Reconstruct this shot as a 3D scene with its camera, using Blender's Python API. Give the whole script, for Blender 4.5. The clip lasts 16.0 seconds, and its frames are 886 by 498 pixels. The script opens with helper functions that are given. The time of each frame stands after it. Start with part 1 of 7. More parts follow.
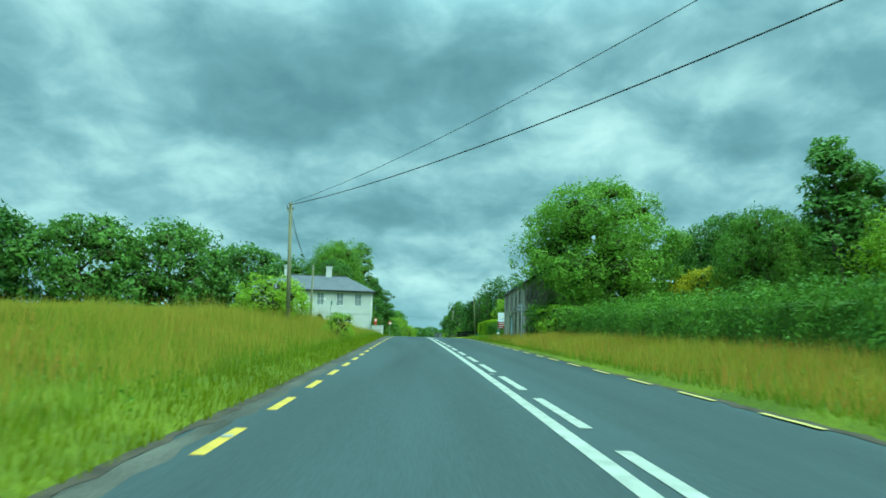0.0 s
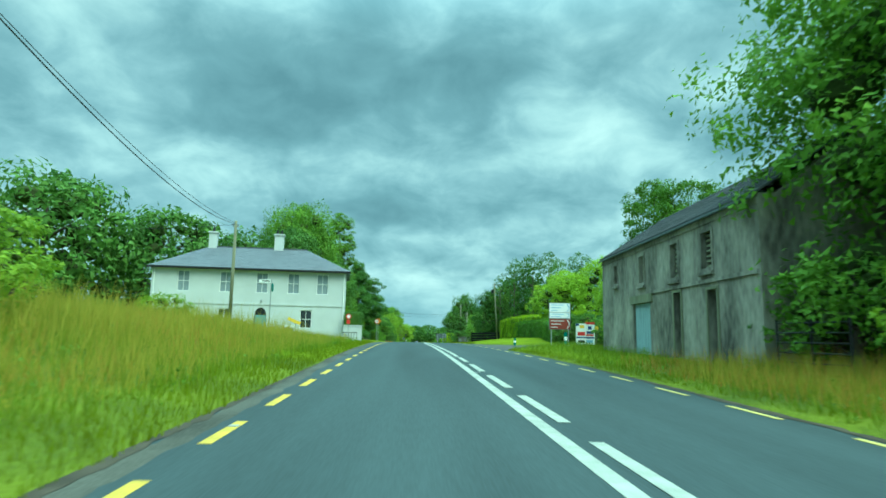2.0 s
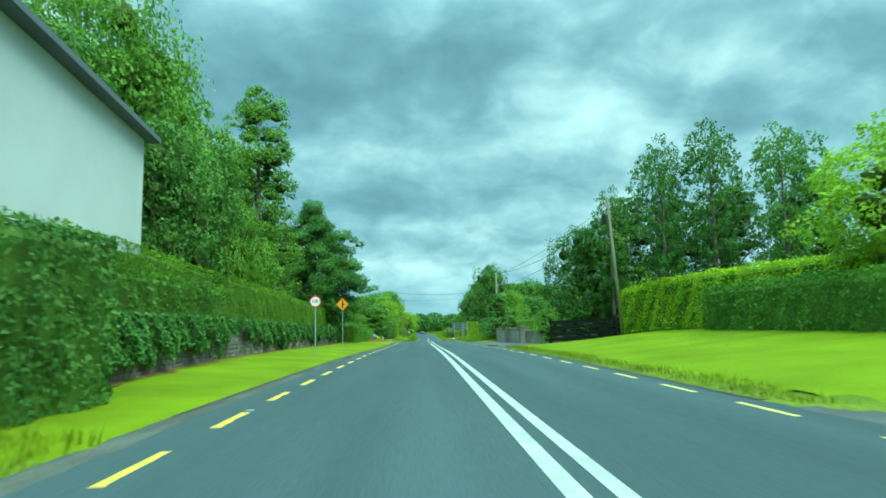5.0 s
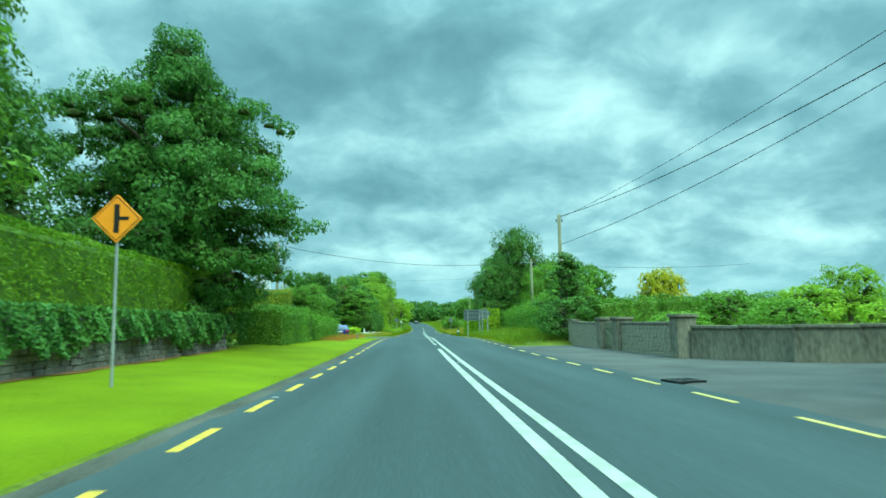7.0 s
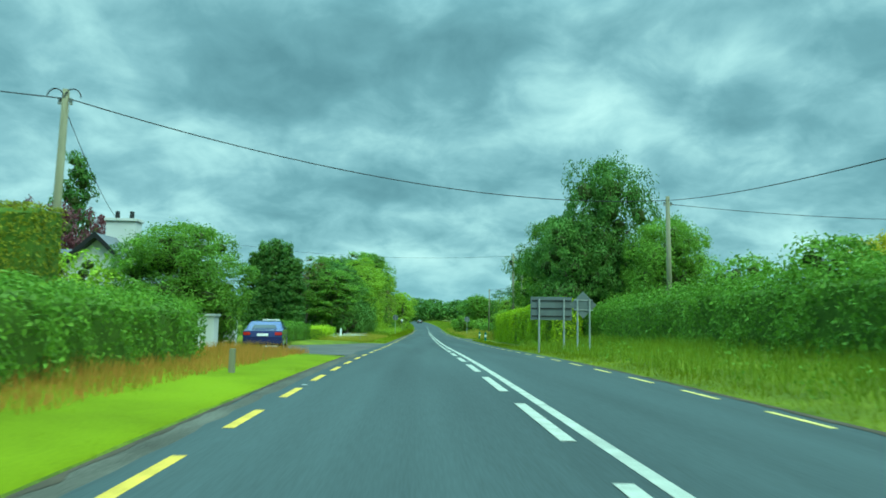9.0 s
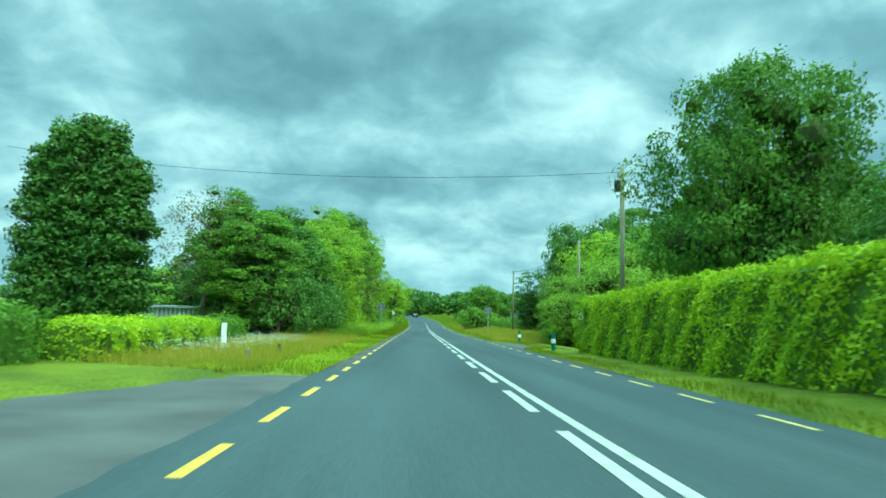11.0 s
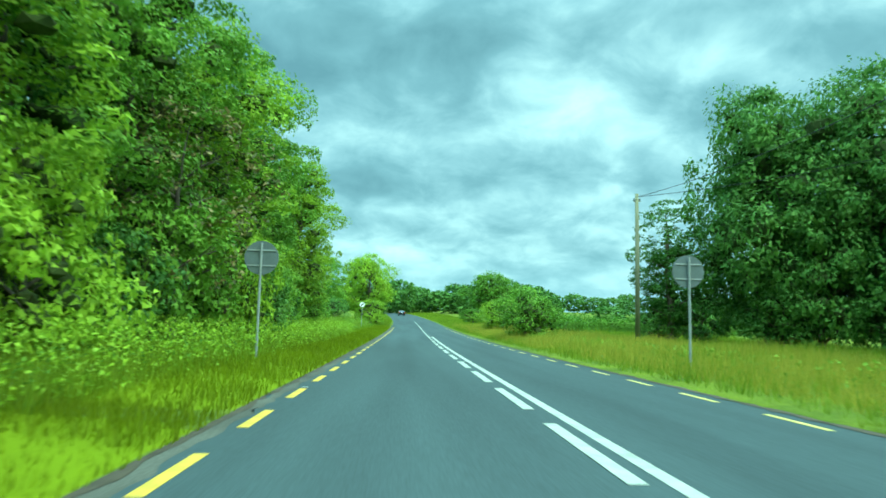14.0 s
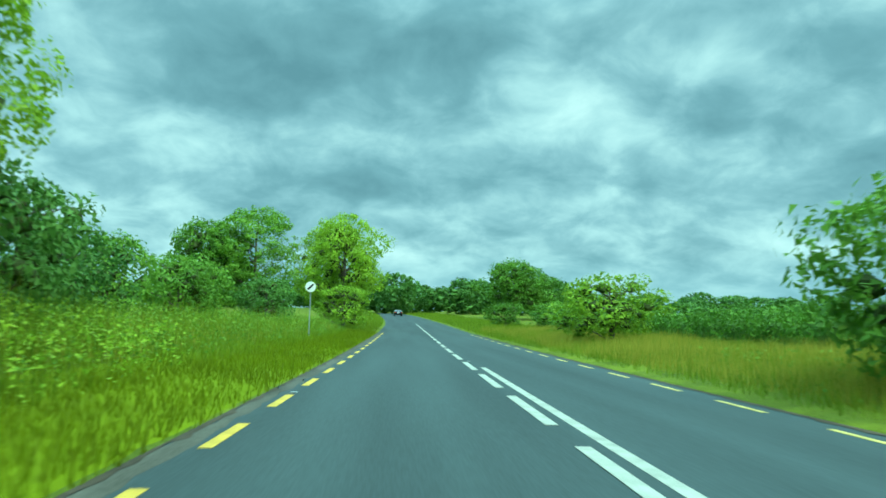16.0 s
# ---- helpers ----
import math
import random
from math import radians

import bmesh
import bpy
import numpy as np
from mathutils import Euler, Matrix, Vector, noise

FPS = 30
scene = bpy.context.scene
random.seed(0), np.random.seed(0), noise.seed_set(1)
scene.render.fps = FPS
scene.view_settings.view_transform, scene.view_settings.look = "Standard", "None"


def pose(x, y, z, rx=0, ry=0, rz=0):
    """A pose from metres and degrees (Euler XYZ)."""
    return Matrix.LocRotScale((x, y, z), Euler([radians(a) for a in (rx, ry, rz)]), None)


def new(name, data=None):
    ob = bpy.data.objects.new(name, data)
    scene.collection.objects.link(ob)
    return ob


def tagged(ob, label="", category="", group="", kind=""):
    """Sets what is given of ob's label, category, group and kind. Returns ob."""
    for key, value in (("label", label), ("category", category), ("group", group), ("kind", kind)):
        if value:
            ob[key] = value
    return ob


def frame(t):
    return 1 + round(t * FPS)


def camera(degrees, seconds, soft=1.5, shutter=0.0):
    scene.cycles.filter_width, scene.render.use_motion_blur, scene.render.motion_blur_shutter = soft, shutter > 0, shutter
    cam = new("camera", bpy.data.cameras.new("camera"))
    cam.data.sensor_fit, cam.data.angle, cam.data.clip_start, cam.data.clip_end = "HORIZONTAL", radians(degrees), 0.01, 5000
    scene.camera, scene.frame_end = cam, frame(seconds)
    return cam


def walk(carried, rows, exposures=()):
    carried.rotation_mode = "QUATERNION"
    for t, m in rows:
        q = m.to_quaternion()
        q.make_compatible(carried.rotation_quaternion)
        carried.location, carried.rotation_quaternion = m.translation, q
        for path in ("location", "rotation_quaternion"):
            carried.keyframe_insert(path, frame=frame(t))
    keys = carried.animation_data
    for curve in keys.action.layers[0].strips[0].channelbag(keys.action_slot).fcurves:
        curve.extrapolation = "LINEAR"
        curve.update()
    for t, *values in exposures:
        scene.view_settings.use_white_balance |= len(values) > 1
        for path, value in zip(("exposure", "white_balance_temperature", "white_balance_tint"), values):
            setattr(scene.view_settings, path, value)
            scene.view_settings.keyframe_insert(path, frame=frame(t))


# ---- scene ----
cam = camera(70.66, 16.0, soft=1.65, shutter=0.15)
PATH = [
    (0.0, pose(-1.956, 4.391, 1.510, 98.181, -1.443, -2.454)),
    (0.5, pose(-2.060, 13.340, 1.725, 98.167, -1.564, -2.578)),
    (1.0, pose(-2.132, 22.266, 1.932, 98.097, -1.435, -2.630)),
    (1.5, pose(-2.104, 31.155, 2.137, 98.053, -1.070, -2.652)),
    (2.0, pose(-2.148, 39.992, 2.330, 98.001, -1.119, -2.744)),
    (2.5, pose(-2.186, 48.746, 2.502, 97.995, -0.925, -2.925)),
    (3.0, pose(-2.188, 57.395, 2.660, 97.744, -0.613, -3.010)),
    (3.5, pose(-2.181, 66.104, 2.794, 97.613, -0.307, -2.962)),
    (4.0, pose(-2.149, 74.824, 2.885, 97.386, 0.236, -2.760)),
    (4.5, pose(-2.111, 83.553, 2.938, 97.118, 0.832, -2.515)),
    (5.0, pose(-2.085, 92.285, 2.959, 96.863, 1.299, -2.336)),
    (5.5, pose(-2.090, 101.019, 2.952, 96.678, 1.453, -2.335)),
    (6.0, pose(-2.119, 109.760, 2.914, 96.602, 1.374, -2.506)),
    (6.5, pose(-2.193, 118.485, 2.845, 96.151, 1.203, -2.834)),
    (7.0, pose(-2.116, 127.216, 2.736, 95.907, 0.778, -2.914)),
    (7.5, pose(-2.115, 135.925, 2.587, 96.065, 0.063, -2.879)),
    (8.0, pose(-2.101, 144.705, 2.428, 95.978, -0.216, -2.630)),
    (8.5, pose(-2.286, 153.620, 2.288, 95.884, -0.503, -2.647)),
    (9.0, pose(-2.364, 162.634, 2.177, 95.913, -0.923, -2.727)),
    (9.5, pose(-2.400, 171.620, 2.060, 95.846, -1.094, -2.782)),
    (10.0, pose(-2.388, 180.641, 1.896, 95.712, -1.247, -2.887)),
    (10.5, pose(-2.346, 189.693, 1.659, 95.567, -1.380, -3.028)),
    (11.0, pose(-2.290, 198.768, 1.382, 95.467, -1.486, -3.190)),
    (11.5, pose(-2.239, 207.860, 1.108, 95.466, -1.560, -3.359)),
    (12.0, pose(-2.128, 216.936, 0.872, 95.585, -1.615, -3.705)),
    (12.5, pose(-2.066, 226.055, 0.652, 95.735, -1.791, -4.030)),
    (13.0, pose(-1.831, 235.243, 0.439, 95.674, -1.639, -4.141)),
    (13.5, pose(-1.646, 244.472, 0.228, 95.610, -1.399, -4.306)),
    (14.0, pose(-1.520, 253.739, 0.011, 95.509, -1.326, -4.400)),
    (14.5, pose(-1.345, 263.059, -0.218, 95.639, -0.891, -4.325)),
    (15.0, pose(-1.215, 272.461, -0.447, 95.491, -1.309, -4.437)),
    (15.5, pose(-0.995, 281.896, -0.664, 95.595, -1.262, -4.468)),
    (16.0, pose(-0.794, 291.283, -0.854, 95.734, -1.271, -4.607)),
]
walk(cam, PATH, exposures=[(0.0, 0.30, 5850, -33), (1.5, 0.46, 5850, -33), (3.0, 0.34, 5850, -33), (5.5, 0.62, 5850, -33), (6.5, 0.64, 5850, -33), (7.5, 0.46, 5850, -33), (9.0, 0.33, 5850, -33), (10.5, 0.55, 5850, -33), (12.0, 0.66, 5850, -33), (13.5, 0.78, 5850, -33), (14.5, 0.74, 5850, -33), (15.5, 0.58, 5850, -33), (16.0, 0.44, 5850, -33)])

# ---------------------------------------------------------------- light
SUN_EL, SUN_ROT = 58.0, 140.0
world = bpy.data.worlds.new("overcast")
scene.world = world
world.use_nodes = True
wn, wl = world.node_tree.nodes, world.node_tree.links
wn.clear()


def wnode(kind, **kw):
    n = wn.new(kind)
    for k, v in kw.items():
        n.inputs[k.replace("_", " ")].default_value = v
    return n


def wmath(op, a, b=None, c=None):
    n = wn.new("ShaderNodeMath")
    n.operation = op
    for k, v in enumerate((a, b, c)):
        if v is None:
            continue
        if isinstance(v, (int, float)):
            n.inputs[k].default_value = v
        else:
            wl.new(v, n.inputs[k])
    return n.outputs[0]


tc = wn.new("ShaderNodeTexCoord")
sep = wn.new("ShaderNodeSeparateXYZ")
wl.new(tc.outputs["Generated"], sep.inputs[0])
zc = wmath("ADD", wmath("MAXIMUM", sep.outputs[2], 0.0), 0.42)
cx = wmath("DIVIDE", sep.outputs[0], zc)
cy = wmath("DIVIDE", sep.outputs[1], zc)
comb = wn.new("ShaderNodeCombineXYZ")
wl.new(cx, comb.inputs[0])
wl.new(cy, comb.inputs[1])
comb.inputs[2].default_value = 5.2
big = wnode("ShaderNodeTexNoise", Scale=2.6, Detail=4.0, Roughness=0.48, Distortion=0.1)
small = wnode("ShaderNodeTexNoise", Scale=6.5, Detail=8.0, Roughness=0.54, Distortion=0.3)
for n in (big, small):
    wl.new(comb.outputs[0], n.inputs["Vector"])
mixed = wmath("ADD", wmath("MULTIPLY", big.outputs[0], 0.5), wmath("MULTIPLY", small.outputs[0], 0.5))
mixed = wmath("ADD", wmath("MULTIPLY", wmath("SUBTRACT", mixed, 0.5), 1.5), 0.54)
# the broad cloud masses and the thin bright places between them: centre and spread on the cloud deck, thickness
CLOUDS = ((-0.09, 1.15, 0.31, 0.16, -0.15), (0.18, 1.08, 0.17, 0.08, -0.12), (-0.29, 1.04, 0.18, 0.10, -0.06), (0.66, 1.19, 0.12, 0.09, -0.11), (-0.72, 1.20, 0.10, 0.07, -0.05),
          (0.23, 1.59, 0.59, 0.18, -0.06), (1.00, 1.36, 0.15, 0.12, -0.07), (0.28, 1.20, 0.12, 0.06, 0.13), (0.44, 1.27, 0.14, 0.07, 0.11), (-0.21, 1.38, 0.27, 0.08, 0.15),
          (-0.50, 1.43, 0.14, 0.07, 0.14), (-0.55, 1.11, 0.11, 0.06, 0.06), (0.52, 1.08, 0.14, 0.11, 0.06), (1.01, 1.61, 0.21, 0.09, 0.16), (-0.19, 1.96, 0.81, 0.16, 0.04),
          (0.75, 0.99, 0.10, 0.07, 0.03))
for x0, y0, sx, sy, amp in CLOUDS:
    dx = wmath("MULTIPLY", wmath("SUBTRACT", cx, x0), 1 / sx)
    dy = wmath("MULTIPLY", wmath("SUBTRACT", cy, y0), 1 / sy)
    r2 = wmath("ADD", wmath("MULTIPLY", dx, dx), wmath("MULTIPLY", dy, dy))
    mixed = wmath("ADD", mixed, wmath("MULTIPLY", wmath("EXPONENT", wmath("MULTIPLY", r2, -1.0)), 1.3 * amp))
ramp = wn.new("ShaderNodeValToRGB")
wl.new(mixed, ramp.inputs[0])
e = ramp.color_ramp.elements
e[0].position, e[0].color = 0.22, (0.125, 0.207, 0.27, 1)
e[1].position, e[1].color = 0.88, (0.60, 0.70, 0.765, 1)
k = e.new(0.42)
k.color = (0.182, 0.282, 0.36, 1)
k = e.new(0.55)
k.color = (0.265, 0.375, 0.465, 1)
k = e.new(0.68)
k.color = (0.40, 0.515, 0.60, 1)
hz = wn.new("ShaderNodeMapRange")
wl.new(sep.outputs[2], hz.inputs[0])
hz.inputs[1].default_value, hz.inputs[2].default_value = 0.0, 0.10
hz.inputs[3].default_value, hz.inputs[4].default_value = 0.7, 0.0
hmix = wn.new("ShaderNodeMix")
hmix.data_type = "RGBA"
wl.new(hz.outputs[0], hmix.inputs[0])
wl.new(ramp.outputs[0], hmix.inputs[6])
hmix.inputs[7].default_value = (0.24, 0.38, 0.50, 1)
sky = wn.new("ShaderNodeTexSky")
sky.sky_type = "NISHITA"
sky.sun_disc = False
sky.sun_elevation, sky.sun_rotation = radians(SUN_EL), radians(SUN_ROT)
skys = wn.new("ShaderNodeMix")
skys.data_type = "RGBA"
skys.blend_type = "MULTIPLY"
skys.inputs[0].default_value = 1.0
wl.new(sky.outputs[0], skys.inputs[6])
skys.inputs[7].default_value = (0.06, 0.06, 0.06, 1)
cover = wn.new("ShaderNodeMix")
cover.data_type = "RGBA"
cover.inputs[0].default_value = 0.93
wl.new(skys.outputs[2], cover.inputs[6])
wl.new(hmix.outputs[2], cover.inputs[7])
bg = wn.new("ShaderNodeBackground")
wl.new(cover.outputs[2], bg.inputs[0])
# an overcast sky grows brighter towards the zenith
zen = wn.new("ShaderNodeMapRange")
zen.interpolation_type = "SMOOTHSTEP"
wl.new(sep.outputs[2], zen.inputs[0])
zen.inputs[1].default_value, zen.inputs[2].default_value = 0.42, 1.0
zen.inputs[3].default_value, zen.inputs[4].default_value = 1.15, 8.0
wl.new(zen.outputs[0], bg.inputs[1])
wo = wn.new("ShaderNodeOutputWorld")
wl.new(bg.outputs[0], wo.inputs[0])

sun = new("sun", bpy.data.lights.new("sun", "SUN"))
sun.data.energy, sun.data.angle, sun.data.color = 3.1, radians(45), (1.0, 0.96, 0.86)
sun.matrix_world = pose(0, 0, 60, 90 - SUN_EL, 0, 180 - SUN_ROT)

# ---------------------------------------------------------------- the lie of the land
KY = np.array([-150, -60, -10, 20, 45, 70, 95, 120, 150, 180, 210, 250, 290, 320, 350, 380, 410, 441, 480, 560, 700.0])
ZR = np.array([-4.5, -1.5, -.1, .63, 1.18, 1.59, 1.71, 1.58, 1.09, .66, -.2, -1.15, -2.08, -2.55, -2.75, -2.65, -2.4, -2.0, -1.6, -1.0, 0])
XR = np.array([0, 0, 0, 0, -.26, -.5, -.76, -.66, -.56, -.46, -.11, .5, 1.21, 1.91, 2.5, 2.7, 2.0, .4, -3.5, -18, -60.0])


def smooth(y, v):
    y = np.clip(np.asarray(y, float), KY[0], KY[-1])
    i = np.clip(np.searchsorted(KY, y) - 1, 0, len(KY) - 2)
    m = np.gradient(v, KY)
    d = KY[i + 1] - KY[i]
    s = (y - KY[i]) / d
    return ((2 * s**3 - 3 * s**2 + 1) * v[i] + (s**3 - 2 * s**2 + s) * d * m[i]
            + (-2 * s**3 + 3 * s**2) * v[i + 1] + (s**3 - s**2) * d * m[i + 1])


def zroad(y):
    return smooth(y, ZR)


def xroad(y):
    return smooth(y, XR)




def edge_l(y):
    return np.interp(y, (-150, 50, 62, 98, 116, 140, 170, 220, 260, 345), (-4.45, -4.55, -4.7, -5.0, -4.9, -4.6, -4.65, -4.5, -4.4, -4.45))


def edge_r(y):
    return np.interp(y, (-150, 20, 48, 60, 108, 170, 226, 262, 345), (3.55, 3.55, 3.7, 3.95, 3.95, 3.85, 4.1, 3.9, 3.9))


OFF = np.array([0, 2, 5, 9, 20, 60.0])
# rise of the ground beside the road: station, rise at each offset
LEFT = [(-60, .0, .25, .7, 1.2, 1.4, 1.5), (20, .0, .25, .7, 1.2, 1.4, 1.5), (58, .0, .25, .9, 1.5, 1.7, 1.8), (72, .0, .2, .75, 1.25, 1.4, 1.5), (84, .0, .1, .4, .7, .8, .9),
        (97, .0, .05, .2, .35, .4, .5), (110, .0, .15, .32, .4, .5, .8), (165, .0, .15, .3, .35, .5, .8), (182, .0, .1, .15, .2, .3, .4),
        (215, .0, .1, .2, .3, .3, .3), (262, .0, .15, .5, .9, .9, .8), (300, .0, .2, .7, .9, .9, .6), (340, .0, .1, .4, .6, .6, .5), (460, 0, .1, .2, .3, .3, .3)]
RIGHT = [(-60, .0, .2, .6, .9, 1.0, 1.2), (45, .0, .2, .6, .9, 1.0, 1.2), (58, .0, .15, .3, .45, .6, .8), (80, .0, .1, .2, .3, .4, .5),
         (90, .0, 0, 0, .05, .2, .5), (97, 0, 0, 0, .05, .2, .5), (108, .0, .15, .45, .8, 1.1, 1.2), (126, .0, .15, .5, .95, 1.1, 1.2), (138, .0, .05, .1, .2, .3, .4),
         (143, 0, 0, 0, .03, .1, .3), (160, 0, 0, 0, .05, .2, .3), (166, .0, .2, .5, .8, 1, 1), (203, .0, .2, .6, .8, .9, 1), (216, .0, .08, .15, .2, .2, .2),
         (230, .0, .03, .0, -.1, -.1, -.1), (241, .0, -.05, -.2, -.6, -.8, -.8), (252, .0, -.02, -.2, -.5, -.7, -.8), (264, .0, .1, .25, .3, .1, 0), (300, .0, .15, .35, .35, .2, 0), (460, 0, .1, .2, .2, .1, 0)]


def rise(table, y, d):
    st = np.array([r[0] for r in table], float)
    hs = np.array([r[1:] for r in table], float)
    y = np.clip(y, st[0], st[-1])
    i = np.clip(np.searchsorted(st, y) - 1, 0, len(st) - 2)
    s = (y - st[i]) / (st[i + 1] - st[i])
    s = s * s * (3 - 2 * s)
    row = hs[i] * (1 - s)[:, None] + hs[i + 1] * s[:, None]
    j = np.clip(np.searchsorted(OFF, d) - 1, 0, len(OFF) - 2)
    q = np.clip((d - OFF[j]) / (OFF[j + 1] - OFF[j]), 0, 1)
    n = np.arange(len(d))
    return row[n, j] * (1 - q) + row[n, j + 1] * q


def paved(x, y):
    """True where a side road or lay-by joins the road."""
    u = x - xroad(y)
    a = (u > 3.1) & (u < 45) & (y < 97.2 + 0.1 * (u - 4) + 5.5 * np.exp(-np.maximum(u - 3.85, 0) / 2.2)) & (y > 90.6 + 0.1 * (u - 4) - 14.0 * np.exp(-np.maximum(u - 3.85, 0) / 7.0))
    b = (u > 3.1) & (u < 9 + (162 - y) * 0.3) & (y < 161.5) & (y > 136.3 - 4.8 * np.exp(-np.maximum(u - 3.85, 0) / 1.6) - 0.25 * np.maximum(u - 14, 0))
    b &= u < 45
    c = (u < -3.8) & (u > -12.5) & (y > 188.5 - 0.9 * (u + 4.5) * 0 + 1.3 * np.maximum(-u - 6.5, 0) * 0) & (y < 214.5 - 2.2 * np.maximum(-u - 6.2, 0)) & (u > -5 - (y - 187) * 2.2)
    d = (u > 3.1) & (u < 4.0 + 1.75 * np.exp(-((y - 242) / 6.0) ** 4))
    return a | b | c | d


def gz(x, y):
    """Height of the ground."""
    x, y = np.broadcast_arrays(np.asarray(x, float), np.asarray(y, float))
    shape = x.shape
    x, y = x.ravel(), y.ravel()
    u = x - xroad(y)
    base = zroad(y)
    dl, dr = edge_l(y) - u, u - edge_r(y)
    out = np.where(dl > 0, rise(LEFT, y, np.maximum(dl, 0)), np.where(dr > 0, rise(RIGHT, y, np.maximum(dr, 0)), -0.06))
    far = np.clip((abs(u) - 60) / 300, 0, 1) * 1.0
    far = np.maximum(far, np.clip((y - 460) / 300, 0, 1))
    out = base + np.where(paved(x, y), np.minimum(out, 0.02) - 0.06, out)
    out = out * (1 - far) + -0.5 * far
    return out.reshape(shape)


def g(x, y):
    return float(gz(x, y))


# ---------------------------------------------------------------- materials
def mat(name, col=(0.5, 0.5, 0.5), rough=0.7, metal=0.0, spec=0.3, var=0.25, scale=3.0, fine=40.0, bump=0.15, tint=None, island=0.0, obrand=0.0,
        trans=0.0, coat=0.0, squash=None, dist=0.01):
    m = bpy.data.materials.new(name)
    m.use_nodes = True
    nt = m.node_tree
    N, L = nt.nodes, nt.links
    b = N["Principled BSDF"]
    b.inputs["Roughness"].default_value, b.inputs["Metallic"].default_value = rough, metal
    b.inputs["Specular IOR Level"].default_value = spec
    b.inputs["Coat Weight"].default_value = coat
    co = N.new("ShaderNodeTexCoord")
    vec = co.outputs["Object"]
    if squash:
        mp = N.new("ShaderNodeMapping")
        mp.inputs["Scale"].default_value = squash
        L.new(vec, mp.inputs[0])
        vec = mp.outputs[0]

    def noise_at(s, det):
        n = N.new("ShaderNodeTexNoise")
        n.inputs["Scale"].default_value, n.inputs["Detail"].default_value = s, det
        L.new(vec, n.inputs["Vector"])
        return n.outputs[0]

    def mathn(op, a, c):
        n = N.new("ShaderNodeMath")
        n.operation = op
        for k, v in enumerate((a, c)):
            if isinstance(v, (int, float)):
                n.inputs[k].default_value = v
            else:
                L.new(v, n.inputs[k])
        return n.outputs[0]

    large, grain = noise_at(scale, 3.0), noise_at(fine, 2.0)
    f = mathn("ADD", mathn("MULTIPLY", large, 0.65), mathn("MULTIPLY", grain, 0.35))
    if island:
        ge = N.new("ShaderNodeNewGeometry")
        f = mathn("ADD", f, mathn("MULTIPLY", mathn("SUBTRACT", ge.outputs["Random Per Island"], 0.5), island))
    if obrand:
        oi = N.new("ShaderNodeObjectInfo")
        f = mathn("ADD", f, mathn("MULTIPLY", mathn("SUBTRACT", oi.outputs["Random"], 0.5), obrand))
    r = N.new("ShaderNodeValToRGB")
    L.new(f, r.inputs[0])
    t = tint or tuple(c * (1 - var) for c in col)
    r.color_ramp.elements[0].position, r.color_ramp.elements[1].position = 0.33, 0.67
    r.color_ramp.elements[0].color = (*t, 1)
    r.color_ramp.elements[1].color = (*[min(c * (1 + var * 0.5), 1) for c in col], 1)
    L.new(r.outputs[0], b.inputs["Base Color"])
    if bump:
        bn = N.new("ShaderNodeBump")
        bn.inputs["Strength"].default_value, bn.inputs["Distance"].default_value = bump, dist
        L.new(f, bn.inputs["Height"])
        L.new(bn.outputs[0], b.inputs["Normal"])
    if trans:
        tr = N.new("ShaderNodeBsdfTranslucent")
        L.new(r.outputs[0], tr.inputs[0])
        mx = N.new("ShaderNodeMixShader")
        mx.inputs[0].default_value = trans
        L.new(b.outputs[0], mx.inputs[1])
        L.new(tr.outputs[0], mx.inputs[2])
        L.new(mx.outputs[0], N["Material Output"].inputs[0])
    return m


M = {}
M["asphalt"] = mat("asphalt", (0.044, 0.060, 0.063), 0.85, spec=0.18, var=0.32, scale=0.9, fine=45, bump=0.35, squash=(1.0, 0.06, 1.0), dist=0.003)
M["asphalt_old"] = mat("asphalt_old", (0.075, 0.076, 0.072), 0.9, spec=0.2, var=0.4, scale=0.6, fine=90, bump=0.4)
M["margin"] = mat("dusty_margin", (0.085, 0.084, 0.07), 0.95, spec=0.1, var=0.5, scale=1.5, fine=40, bump=0.4, squash=(1.0, 0.3, 1.0))
M["yellow"] = mat("yellow_paint", (0.47, 0.33, 0.045), 0.7, var=0.35, scale=3, fine=45, bump=0.2)
M["pale_yellow"] = mat("pale_yellow_paint", (0.46, 0.38, 0.11), 0.7, var=0.4, scale=3, fine=45, bump=0.2)
M["white"] = mat("white_paint", (0.32, 0.335, 0.29), 0.7, var=0.34, scale=3, fine=60, bump=0.2)
M["soil"] = mat("verge_earth", (0.055, 0.045, 0.03), 0.95, var=0.5, scale=2, fine=40, bump=0.5)
M["lawn"] = mat("lawn_blades", (0.175, 0.22, 0.008), 0.6, spec=0.15, var=0.3, scale=0.25, fine=3, island=0.5, bump=0, trans=0.45)
M["grass"] = mat("tall_grass", (0.20, 0.26, 0.02), 0.6, spec=0.15, var=0.3, scale=0.22, fine=2, island=0.5, bump=0, trans=0.5, tint=(0.135, 0.195, 0.014))
M["dry"] = mat("dry_grass", (0.38, 0.325, 0.05), 0.7, spec=0.15, var=0.2, scale=0.25, fine=2, island=0.4, bump=0, trans=0.45, tint=(0.25, 0.26, 0.026))
M["dry_red"] = mat("red_dry_grass", (0.45, 0.21, 0.05), 0.7, spec=0.15, var=0.2, scale=0.25, fine=2, island=0.45, bump=0, trans=0.5, tint=(0.30, 0.20, 0.03))
M["lawn_turf"] = mat("lawn_turf", (0.132, 0.174, 0.006), 0.9, spec=0.05, var=0.32, scale=0.45, fine=22, bump=0.6, dist=0.03)
